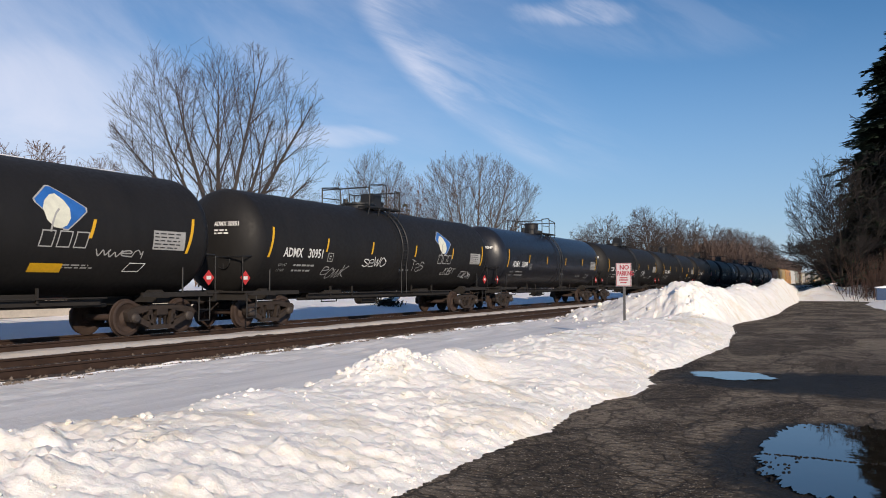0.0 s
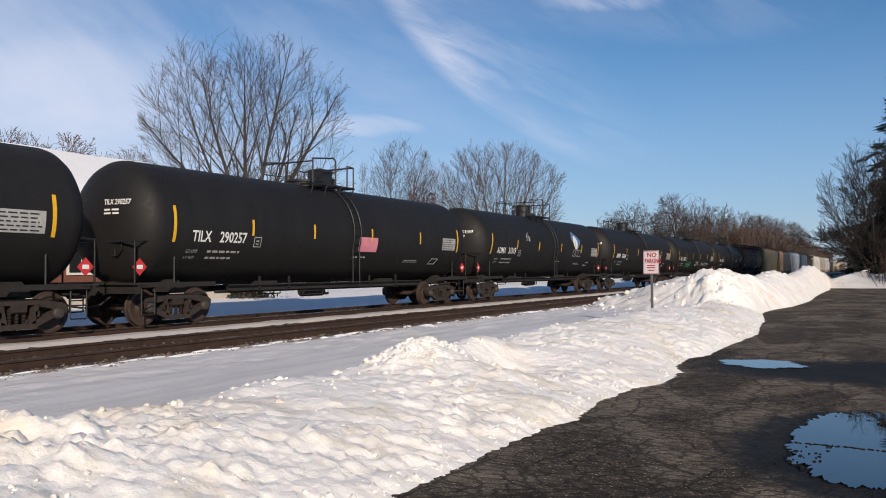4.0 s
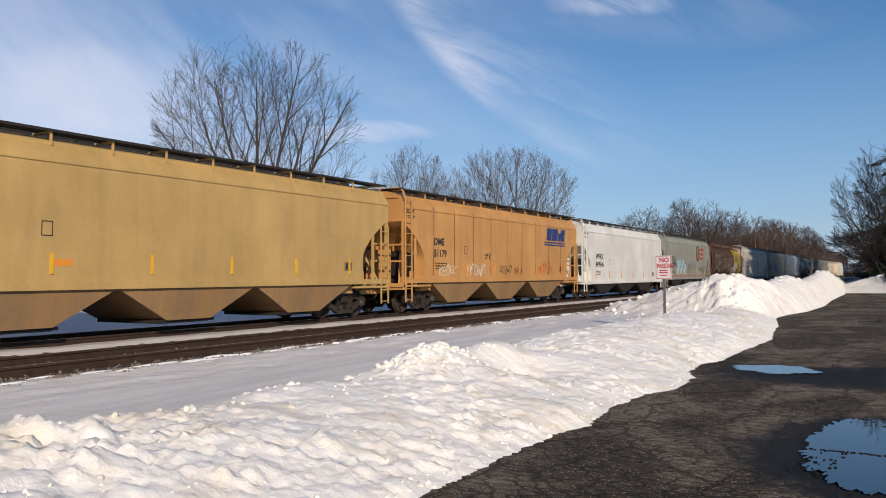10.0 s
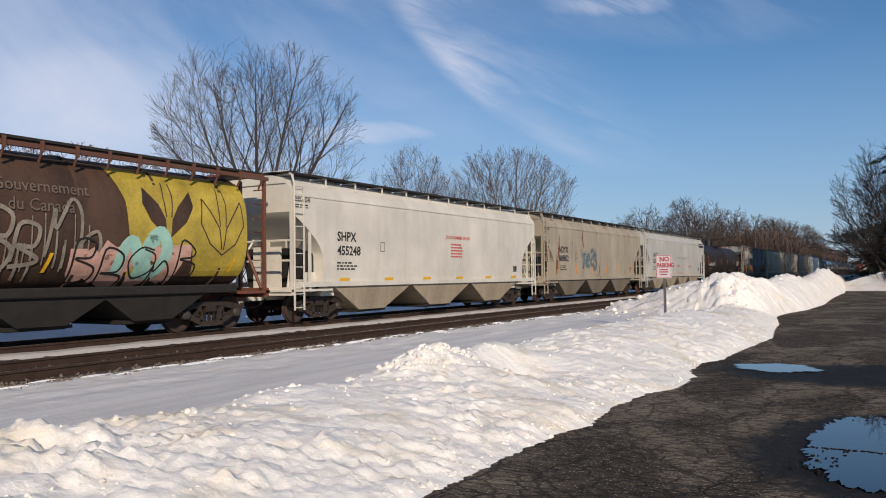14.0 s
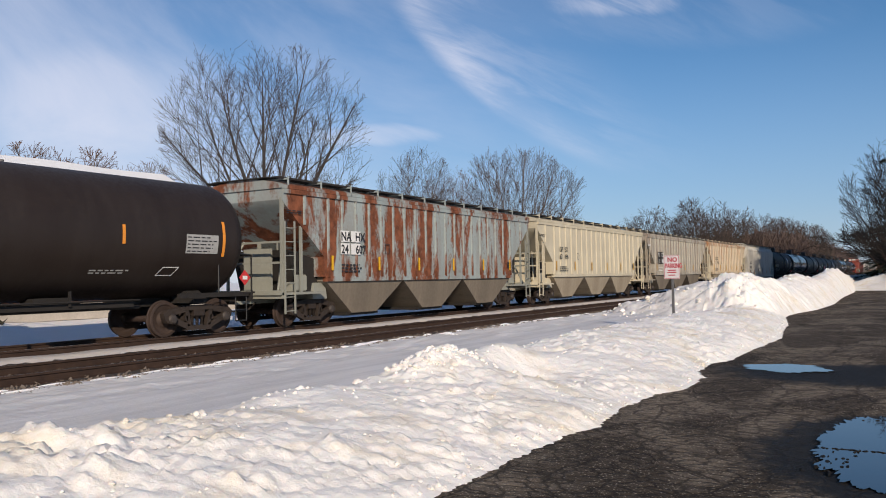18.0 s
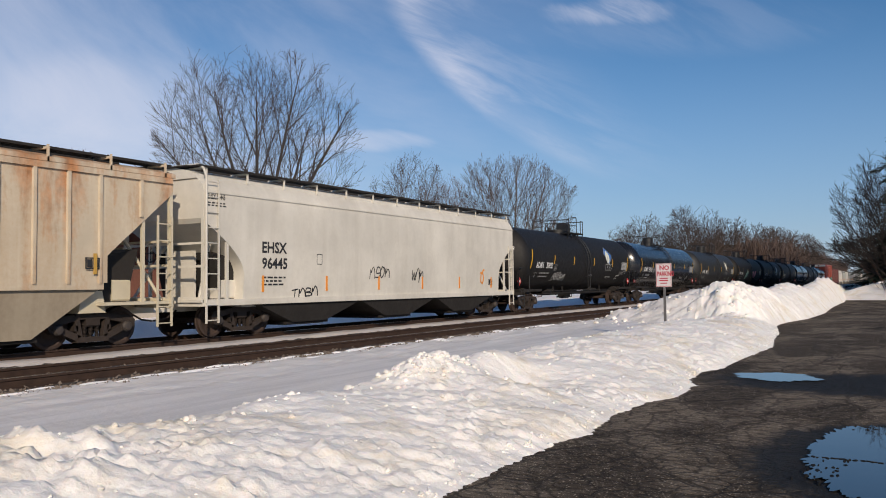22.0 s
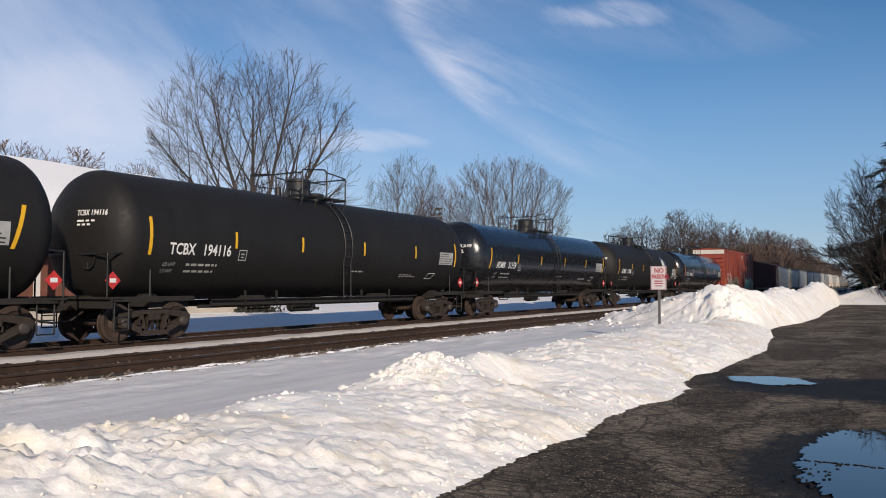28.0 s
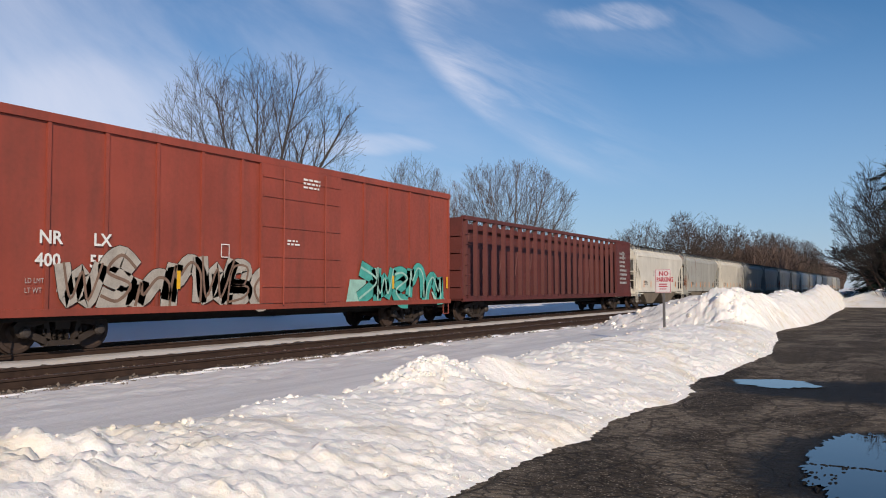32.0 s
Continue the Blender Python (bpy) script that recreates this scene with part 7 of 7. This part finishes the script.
def bare_tree_meshes(seed, shape, stems, fork, plan, thin=0.008, spread=1.05, radius=0.34, rise=0.014):
    """Limbs, branches and twigs of a leafless tree that fans from a low fork and fills a rounded crown.
    shape: half width, height above and below the crown's middle, and that middle's height. plan: for each finer order,
    how many leave a limb, at what angle, from how far along it, and how long at most for their parent."""
    rng = random.Random(seed)
    wide, up, down, mid = shape
    wood = (Wood(), Wood(), Wood())

    def outside(p):
        v = up if p.z > mid else down
        a = math.atan2(p.y, p.x)
        k = 1 + 0.06 * math.sin(3 * a + seed) + 0.05 * math.sin(7 * a + 1.3 * p.z) + 0.04 * math.sin(11 * a - 2.1 * p.z)
        return math.sqrt((p.x * p.x + p.y * p.y) / wide ** 2 + ((p.z - mid) / v) ** 2) / k

    def room(p, d):
        """How far it is from p to the crown's edge."""
        far = 0.3
        while far < 20 and (outside(p + d * far) < 1 or (p + d * far).z < mid - down * 0.55 and far < 6):
            far += 0.3
        return far

    def grow(level, p, d, length, r):
        n = (11, 7, 4, 2)[level]
        bend = (0.035, 0.05, 0.07, 0.08)[level]
        pts, ways = [p], []
        for i in range(n):
            d = (d + Vector((rng.uniform(-bend, bend), rng.uniform(-bend, bend), rng.uniform(-bend, bend) + (rise, rise * 1.8, 0.03, 0.03)[level]))).normalized()
            ways.append(d)
            pts.append(pts[-1] + d * (length / n))
        tip = max(thin * 0.7, r * 0.10)
        radii = [max(thin * 0.7, r + (tip - r) * (i / n) ** 0.8) for i in range(n + 1)]
        wood[min(2, level)].limb(pts, radii, (8, 5, 3, 3)[level])
        if level >= len(plan):
            return
        kids, angle, first, most = plan[level]
        turn = rng.uniform(0, 6.28)
        for k in range(kids):
            f = first + (1 - first) * (k + rng.uniform(0.0, 0.9)) / kids
            i = min(n - 1, int(f * n))
            q = pts[i].lerp(pts[i + 1], f * n - i)
            turn += 2.4 + rng.uniform(-0.5, 0.5)
            u = ways[i].orthogonal().normalized()
            a = angle * rng.uniform(0.7, 1.3)
            side = (ways[i] * math.cos(a) + (u * math.cos(turn) + ways[i].cross(u) * math.sin(turn)) * math.sin(a)).normalized()
            if side.z < -0.15 and level < 2:
                side.z *= 0.3
                side.normalize()
            ln = min(room(q, side) * rng.uniform(0.75, 1.08), length * most * rng.uniform(0.7, 1.2))
            if ln > 0.15:
                grow(level + 1, q, side, ln, max(thin, radii[i] * rng.uniform(0.42, 0.62)))

    top = Vector((0.05, 0, fork))
    wood[0].limb([Vector((0, 0, -0.3)), Vector((0.02, 0, fork * 0.5)), top], [radius * 1.3, radius * 1.05, radius * 0.9], 10)
    for k in range(stems):
        az = 2.399 * k + rng.uniform(-0.15, 0.15)
        lean = (0.06 + spread * math.sqrt((k + 0.15) / stems)) * rng.uniform(0.92, 1.06)
        d = Vector((math.sin(lean) * math.cos(az), math.sin(lean) * math.sin(az), math.cos(lean)))
        start = top - Vector((0, 0, rng.uniform(0, 0.5)))
        grow(0, start, d, room(start, d) * rng.uniform(0.90, 1.03), radius * rng.uniform(0.32, 0.48))
    return [w.m.mesh("wood", 60, False) for w in wood]


def bare_tree(meshes, at, label, bark=None, twig=None, group="", scale=1.0):
    tree = thing("bare_tree", label, "tree", group, at=at @ Matrix.Diagonal((scale, scale, scale, 1)))
    part("trunk", meshes[0], bark or BARK, tree)
    part("branchwork", meshes[1], bark or BARK, tree)
    part("crown", meshes[2], twig or TWIG, tree, "fine leafless twigs")
    return tree


def conifer(name, label, at, height, width, seed, needles, rows=34, snowy=0.12, ragged=0.25):
    """A trunk with whorls of drooping branches, each a spray of many small needle clumps."""
    rng = random.Random(seed)
    tree = thing(name, label, "tree", at=at)
    trunk = Wood()
    trunk.limb([Vector((0, 0, -0.3)), Vector((0, 0, height * 0.5)), Vector((0.05, 0, height * 0.97))], [0.018 * height, 0.012 * height, 0.01], 8)
    part("trunk", trunk.m, BARK, tree)
    crown, white = M(), M()
    for i in range(rows):
        f = i / (rows - 1)
        z = height * (0.05 + 0.95 * f)
        reach = width / 2 * (1 - f) ** 0.58 * rng.uniform(1 - ragged, 1 + ragged) + 0.15
        n = max(5, int(17 * (1 - f) + 5))
        for k in range(n):
            t = 2 * math.pi * (k + rng.random()) / n
            r1 = reach * rng.uniform(0.65, 1.1)
            c, s = math.cos(t), math.sin(t)
            bits = max(3, int(r1 * 5.5))
            for b in range(bits):
                g = (b + 0.7) / bits
                px, py = c * r1 * g, s * r1 * g
                pz = z - 0.28 * r1 * g ** 1.6 + rng.uniform(-0.12, 0.12)
                w = 0.34 * (1.15 - 0.5 * g) * rng.uniform(0.7, 1.3) * (height / 14)
                for q in range(3):
                    a = t + rng.uniform(-1.0, 1.0)
                    ux, uy = math.cos(a), math.sin(a)
                    up = rng.uniform(-0.35, 0.25)
                    tip = (px + ux * w * 2.0, py + uy * w * 2.0, pz + up * w * 1.6 - 0.1)
                    crown.add([(px, py, pz + 0.06), (px + ux * w - uy * w * 0.42, py + uy * w + ux * w * 0.42, pz + up * w), tip, (px + ux * w + uy * w * 0.42, py + uy * w - ux * w * 0.42, pz + up * w - 0.04)], [(0, 1, 2, 3)])
                if rng.random() < snowy and g > 0.4:
                    white.add([(px - w * 0.4, py, pz + 0.10), (px, py - w * 0.4, pz + 0.11), (px + w * 0.5, py, pz + 0.10), (px, py + w * 0.5, pz + 0.14)], [(0, 1, 2, 3)])
    ob = part("crown", crown.mesh("crown", None, False), needles, tree, "dense dark needles")
    if white.v:
        part("snow_on_branches", white.mesh("snow_on_branches", None, False), SNOW_CAP, tree, "snow caught on the branches")
    return tree


FINE = ((10, 0.52, 0.36, 0.52), (9, 0.52, 0.25, 0.46), (5, 0.56, 0.2, 0.5))
MIDDLE = ((10, 0.46, 0.28, 0.48), (8, 0.52, 0.15, 0.48), (5, 0.55, 0.15, 0.55))
COARSE = ((9, 0.66, 0.25, 0.58), (7, 0.66, 0.15, 0.52), (4, 0.65, 0.15, 0.6))
BIG = bare_tree_meshes(21, (6.0, 4.6, 6.0, 10.0), 12, 3.2, FINE, 0.0082, 1.04, 0.47, 0.022)
bare_tree(BIG, pose(-31.15, 33.0, 0.0, 0, 0, 40), "large leafless tree spreading many rising limbs behind the tracks", WET_BARK, TWIG)
MID_A = bare_tree_meshes(33, (3.8, 5.0, 6.0, 9.2), 10, 2.8, MIDDLE, 0.010, 0.75, 0.30)
MID_B = bare_tree_meshes(34, (6.3, 4.9, 6.5, 8.9), 17, 1.4, MIDDLE, 0.010, 1.10, 0.36, 0.03)
bare_tree(MID_A, pose(-40.5, 63.1, 0.0, 0, 0, 10), "tall leafless tree with fine grey twigs beyond the tracks")
bare_tree(MID_A, pose(-37.9, 65.6, 0.0, 0, 0, 200), "leafless tree with brownish twigs beside a pine", None, TWIG_RED, "", 0.86)
bare_tree(MID_B, pose(-32.0, 67.7, 0.0, 0, 0, 80), "broad leafless tree with arching limbs beyond the tracks")
conifer("pine_tree", "small green pine among leafless trees", pose(-39.2, 67.2, 0), 9.2, 5.0, 5, NEEDLE_LIGHT, 20, 0.02)

# the wood along the far side of the line
FAR = [bare_tree_meshes(50 + k, (5.8 + 0.7 * k, 6.2, 5.0, 12.0), 9, 4.0, COARSE, 0.030, 1.15, 0.60) for k in range(3)]
rng = random.Random(77)
WOODS = "leafless woodland trees beyond the tracks"
for i, (x, y, s) in enumerate(((-49, 173, 0.92), (-40, 176, 1.03), (-44.5, 186, 0.85), (-34.5, 194, 0.92), (-29.5, 208, 0.86), (-26, 218, 0.82), (-55, 180, 0.72), (-37, 205, 0.8), (-24.5, 240, 0.8), (-60, 190, 0.7), (-31, 232, 0.85), (-46, 196, 0.95), (-52, 168, 0.8), (-37.5, 184, 0.9), (-33, 214, 0.9), (-42, 210, 0.9), (-28, 226, 0.9), (-25.5, 256, 0.85))):
    bare_tree(FAR[i % 3], pose(x, y, 0, 0, 0, rng.uniform(0, 360)), "leafless woodland tree with a rounded crown beyond the line", WET_BARK, TWIG, WOODS, s)
brush = M()


def brush_tree(m, rng, x, y, h):
    """A far leafless tree as a fan of thin tapering sticks."""
    for k in range(20):
        t, a = rng.uniform(0, 6.28), rng.uniform(0.05, 0.55)
        z0 = h * rng.uniform(0.05, 0.35)
        ln = (h - z0) * rng.uniform(0.55, 0.95)
        q = (x + math.sin(a) * math.cos(t) * ln, y + math.sin(a) * math.sin(t) * ln, z0 + math.cos(a) * ln)
        m.tube((x, y, z0), q, 0.16, 3, 0.06, False)
        for j in range(6):
            f = rng.uniform(0.35, 0.95)
            p = (x + (q[0] - x) * f, y + (q[1] - y) * f, z0 + (q[2] - z0) * f)
            t2, a2 = rng.uniform(0, 6.28), rng.uniform(0.2, 0.9)
            l2 = h * rng.uniform(0.10, 0.2)
            m.tube(p, (p[0] + math.sin(a2) * math.cos(t2) * l2, p[1] + math.sin(a2) * math.sin(t2) * l2, p[2] + math.cos(a2) * l2), 0.09, 3, 0.05, False)


for i in range(520):
    y = 185 + 330 * rng.random() ** 1.3
    x = -23.0 - 75 * rng.random() ** 1.4 - (y - 185) * 0.02
    brush_tree(brush, rng, x, y, rng.uniform(8.5, 13.0) * (1 if y < 330 else 1.15))
for i in range(150):
    y = 190 + 420 * rng.random()
    brush_tree(brush, rng, rng.uniform(-12.0, 26.0) * (y / 300), y + 60, rng.uniform(7, 12))
for i in range(110):
    x = rng.uniform(-130, -62)
    brush_tree(brush, rng, x, rng.uniform(120, 190), rng.uniform(7, 11))
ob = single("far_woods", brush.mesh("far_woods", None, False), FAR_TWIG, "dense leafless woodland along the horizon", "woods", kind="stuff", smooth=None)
for x, y, s in ((-102.3, 62.7, 1.16), (-99.2, 67.6, 1.15), (-95, 73.4, 1.06), (-106, 58, 1.12)):
    bare_tree(FAR[1], pose(x, y, 0, 0, 0, rng.uniform(0, 360)), "leafless tree behind the station roof", None, TWIG_RED, WOODS, s)

# right of the road: a tall spruce, a leafless tree before it, brush at its foot
conifer("spruce_tree", "tall dark spruce with snow on its branches", pose(5.2, 86, 0), 26.5, 18.0, 8, NEEDLE, 84, 0.02)
conifer("spruce_tree", "tall dark spruce beside the road's end", pose(1.4, 88, 0), 14.5, 7.0, 9, NEEDLE, 30, 0.08)
RIGHT = bare_tree_meshes(61, (5.0, 5.6, 5.2, 8.2), 14, 1.8, MIDDLE, 0.017, 1.2, 0.34)
bare_tree(RIGHT, pose(-1.0, 80, 0, 0, 0, 130), "leafless tree before a tall spruce, shade put into its bark colour", SHADED_BARK, SHADED_BARK, "", 0.92)
bare_tree(RIGHT, pose(1.0, 82.5, 0, 0, 0, 250), "leafless tree close to a tall spruce, shade put into its bark colour", SHADED_BARK, SHADED_BARK, "", 1.0)
thicket = M()
for i in range(900):
    x, y = rng.gauss(3.6, 1.9), rng.gauss(76, 1.6)
    t, a, ln = rng.uniform(0, 6.28), rng.uniform(0.0, 0.6), rng.uniform(1.6, 4.6)
    thicket.tube((x, y, 0), (x + math.sin(a) * math.cos(t) * ln, y + math.sin(a) * math.sin(t) * ln, math.cos(a) * ln), 0.03, 3, 0.008, False)
single("brush_thicket", thicket.mesh("brush_thicket", None, False), TWIG_RED, "reddish-brown leafless thicket under the spruce", "shrub", kind="stuff", smooth=None)
# trees on the camera's right that throw their shade on the road and, further on, on the line
bare_tree(MID_B, pose(10.5, -3.5, 0, 0, 0, 15), "leafless tree beside the road, its shadow on the asphalt", None, TWIG, "", 0.45)
ROW = "row of spruces along the far side of the road"
row_spruce = conifer("spruce_tree", "tall spruce in a row along the road", pose(8.5, 94, 0), 29.0, 16.0, 15, NEEDLE, 44, 0.0)
row_spruce["group"] = ROW
for x, y, s in ((11, 124, 1.0), (12, 150, 1.0)):
    copy_thing(row_spruce, pose(x, y, 0, 0, 0, x * y) @ Matrix.Diagonal((s, s, s, 1)))
for i, (x, y) in enumerate(((10, 102), (9, 108), (11, 114), (10, 131), (12, 138), (10, 144), (11, 158), (12, 166), (10, 174))):
    bare_tree(FAR[i % 3], pose(x, y, 0, 0, 0, 70 * i), "tall leafless tree among the spruces", None, TWIG, ROW, 1.45)

# ---- the station house, fence and shrubs beyond the tracks ----
BRICK_WALL = plain("red_brick_wall", (0.17, 0.070, 0.050), 0.85, vary=0.3, scale=8.0, bump=0.02)
WHITE_WOOD = plain("white_trim", (0.72, 0.71, 0.68), 0.6, vary=0.1)
WINDOW_DARK = plain("dark_window_glass", (0.02, 0.022, 0.025), 0.08, vary=0.2)
PLATFORM_GREY = plain("platform_concrete", (0.46, 0.42, 0.37), 0.85, vary=0.2, scale=1.5)
house = thing("station_house", "brick station house with a deep snow-covered roof and white eaves", "building", at=pose(-31.6, 0, 0.40))
Y0, Y1 = -14.0, 26.3
part("wall", M().box(0, (Y0 + Y1) / 2, 1.9, 5.4, Y1 - Y0 - 2.6, 3.8), BRICK_WALL, house, "dark red brick wall")
part("roof", M().prism([(-4.9, 3.55), (0, 6.15), (4.9, 3.55), (4.9, 3.70), (0, 6.32), (-4.9, 3.70)], Y0, Y1, "y"), plain("dark_shingle", (0.06, 0.055, 0.05), 0.9), house)
cap = M()
rows_y = steps((Y0 - 0.05, Y1 + 0.05, 0.8))
cap.loft([[(-5.0, y, 3.72), (-4.95, y, 3.95 + 0.03 * math.sin(y * 1.7)), (-2.5, y, 5.30), (0, y, 6.56 + 0.03 * math.sin(y)), (2.5, y, 5.30), (4.95, y, 3.97 + 0.04 * math.sin(y * 2.3)), (5.03, y, 3.74), (0, y, 6.34)] for y in rows_y])
part("roof_snow", cap, SNOW_CAP, house, "thick fresh snow on the roof", 50)
part("fascia", M().box(4.92, (Y0 + Y1) / 2, 3.58, 0.06, Y1 - Y0, 0.24), WHITE_WOOD, house, "white eave board")
for s in (-1, 1):
    part("rake_board", M().prism([(s * 4.95, 3.45), (s * 4.95, 3.70), (0, 6.30), (0, 6.05)], Y1, Y1 + 0.06, "y"), WHITE_WOOD, house, "white gable board")
part("vent_pipe", M().tube((2.2, 17.0, 5.2), (2.2, 17.0, 6.0), 0.09, 10), plain("vent_lead", (0.1, 0.1, 0.1), 0.6), house)
for y in (-8.0, -1.0, 6.0, 11.8, 17.7, 23.5):
    post = part("porch_post", M().box(4.3, y, 1.75, 0.17, 0.17, 3.5, 0.015), WHITE_WOOD, house, "white porch post")
    part("bracket", M().tube((4.3, y, 2.8), (4.3, y + 0.7, 3.5), 0.05, 6), WHITE_WOOD, post)
for y in (-5.0, 2.0, 9.0, 15.0, 21.0):
    win = part("window", M().box(2.72, y, 1.95, 0.08, 1.3, 1.7), WHITE_WOOD, house, "white-framed window")
    for dy in (-0.3, 0.3):
        part("pane", M().box(2.765, y + dy, 1.95, 0.02, 0.52, 1.5), WINDOW_DARK, win)
part("platform", M().box(4.6, 4.0, 0.25, 3.0, 44, 0.5), PLATFORM_GREY, house, "low concrete platform")

fence = thing("rail_fence", "dark three-rail fence before the station platform", "fence", at=pose(-26.1, 0, 0.36))
RAILING = plain("dark_railing", (0.045, 0.030, 0.022), 0.7, vary=0.3)
for i in range(14):
    y = -2.0 + i * 2.1
    part("post", M().box(0, y, 0.35, 0.07, 0.07, 0.8, 0.008), RAILING, fence)
    if i < 13:
        for z in (0.22, 0.46, 0.70):
            part("rail", M().box(0.02, y + 1.05, z, 0.04, 2.1, 0.05), RAILING, fence)


def snowy_shrub(at, w, h, seed):
    rng = random.Random(seed)
    bush = thing("shrub", "low dark shrub capped with snow", "shrub", "shrubs beyond the tracks", at=at)
    m, c = M(), M()
    for i in range(260):
        x, y = rng.gauss(0, w * 0.3), rng.gauss(0, w * 0.45)
        z = h * rng.uniform(0.1, 0.95) * max(0.2, 1 - (y / w) ** 2)
        a, r = rng.uniform(0, 6.28), rng.uniform(0.10, 0.22)
        m.add([(x, y, z), (x + r * math.cos(a), y + r * math.sin(a), z - 0.10), (x + r * math.cos(a + 1.3), y + r * math.sin(a + 1.3), z + 0.14)], [(0, 1, 2)])
        m.tube((x * 0.3, y * 0.3, -0.1), (x, y, z), 0.014, 3, 0.006, False)
        if rng.random() < 0.16 and z > h * 0.45:
            c.lathe([(-0.03, r * 0.9), (0.05, r * 0.8), (0.09, r * 0.3)], 7, "z", (x, y, z + 0.08))
    part("foliage", m.mesh("foliage", None, False), plain("shrub_dark", (0.03, 0.028, 0.02), 0.85, vary=0.4), bush)
    part("snow_cap", c, SNOW_CAP, bush, "clumps of snow", 60)


snowy_shrub(pose(-25.6, 27.2, 0.38), 1.3, 0.75, 1)
snowy_shrub(pose(-23.6, 38.5, 0.1), 1.2, 0.9, 2)
snowy_shrub(pose(-25.2, 13.5, 0.36), 0.9, 0.7, 3)

# ---- beside the road ----
sign = thing("parking_sign", "white metal no-parking sign with red letters on a steel post", "sign", at=pose(-5.66, 21.7, 0.0, 0, 0, -12))
part("post", M().prism([(-0.03, -0.02), (-0.03, 0.02), (-0.012, 0.02), (-0.012, -0.004), (0.012, -0.004), (0.012, 0.02), (0.03, 0.02), (0.03, -0.02)], 0.2, 2.12, "z"), plain("galvanised_post", (0.20, 0.19, 0.18), 0.55, 0.5), sign, "galvanised channel post")
plate = part("plate", M().box(0, -0.032, 1.80, 0.46, 0.004, 0.64), plain("sign_white", (0.74, 0.70, 0.68), 0.4, vary=0.06), sign, "white sign plate")
f = Flat().outline(-0.22, 1.49, 0.44, 0.62, 0.012)
f.text("NO", -0.115, 1.945, 0.12, 1.05, 0.006).text("PARKING", -0.185, 1.78, 0.12, 0.68, 0.006)
f.bar(-0.12, 1.70, 0.24, 0.03).bar(-0.13, 1.64, 0.26, 0.03).bar(-0.10, 1.57, 0.2, 0.025)
lay("lettering", f, plain("sign_red", (0.48, 0.05, 0.07), 0.5, vary=0.1), plate, lambda a, b: (a, -0.0375, b), "red words and border")

bin_box = thing("salt_bin", "dark blue roadside bin with a snow-covered lid", "bin", at=pose(2.0, 66.7, 0.25, 0, 0, 5))
part("tub", M().box(0, 0, 0.45, 1.3, 0.9, 0.9, 0.04), plain("bin_blue", (0.03, 0.06, 0.13), 0.5), bin_box)
part("lid", M().prism([(-0.72, 0.88), (-0.72, 0.94), (0.0, 1.06), (0.72, 0.94), (0.72, 0.88)], -0.5, 0.5, "y"), SNOW_CAP, bin_box, "lid under snow")


# ---- what moves: the cars run towards the camera, their wheels turn ----
def motions():
    times = [0, 2, 4, 6, 8, 10, 12, 14, 16, 18, 20, 22, 24, 26, 28, 30, 32]
    for car, start in CARS:
        walk(car, [(t, pose(TRAIN_X, start - ahead(t), RAIL_Z)) for t in times])
    rows = [(i / FPS, pose(0, 0, 0, math.degrees(ahead(i / FPS) / 0.457), 0, 0)) for i in range(32 * FPS + 1)]
    lead = SPINNERS[0]
    walk(lead, rows)
    for w in SPINNERS[1:]:
        w.rotation_mode = "QUATERNION"
        keys = w.animation_data_create()
        keys.action = lead.animation_data.action
        keys.action_slot = lead.animation_data.action_slot


motions()
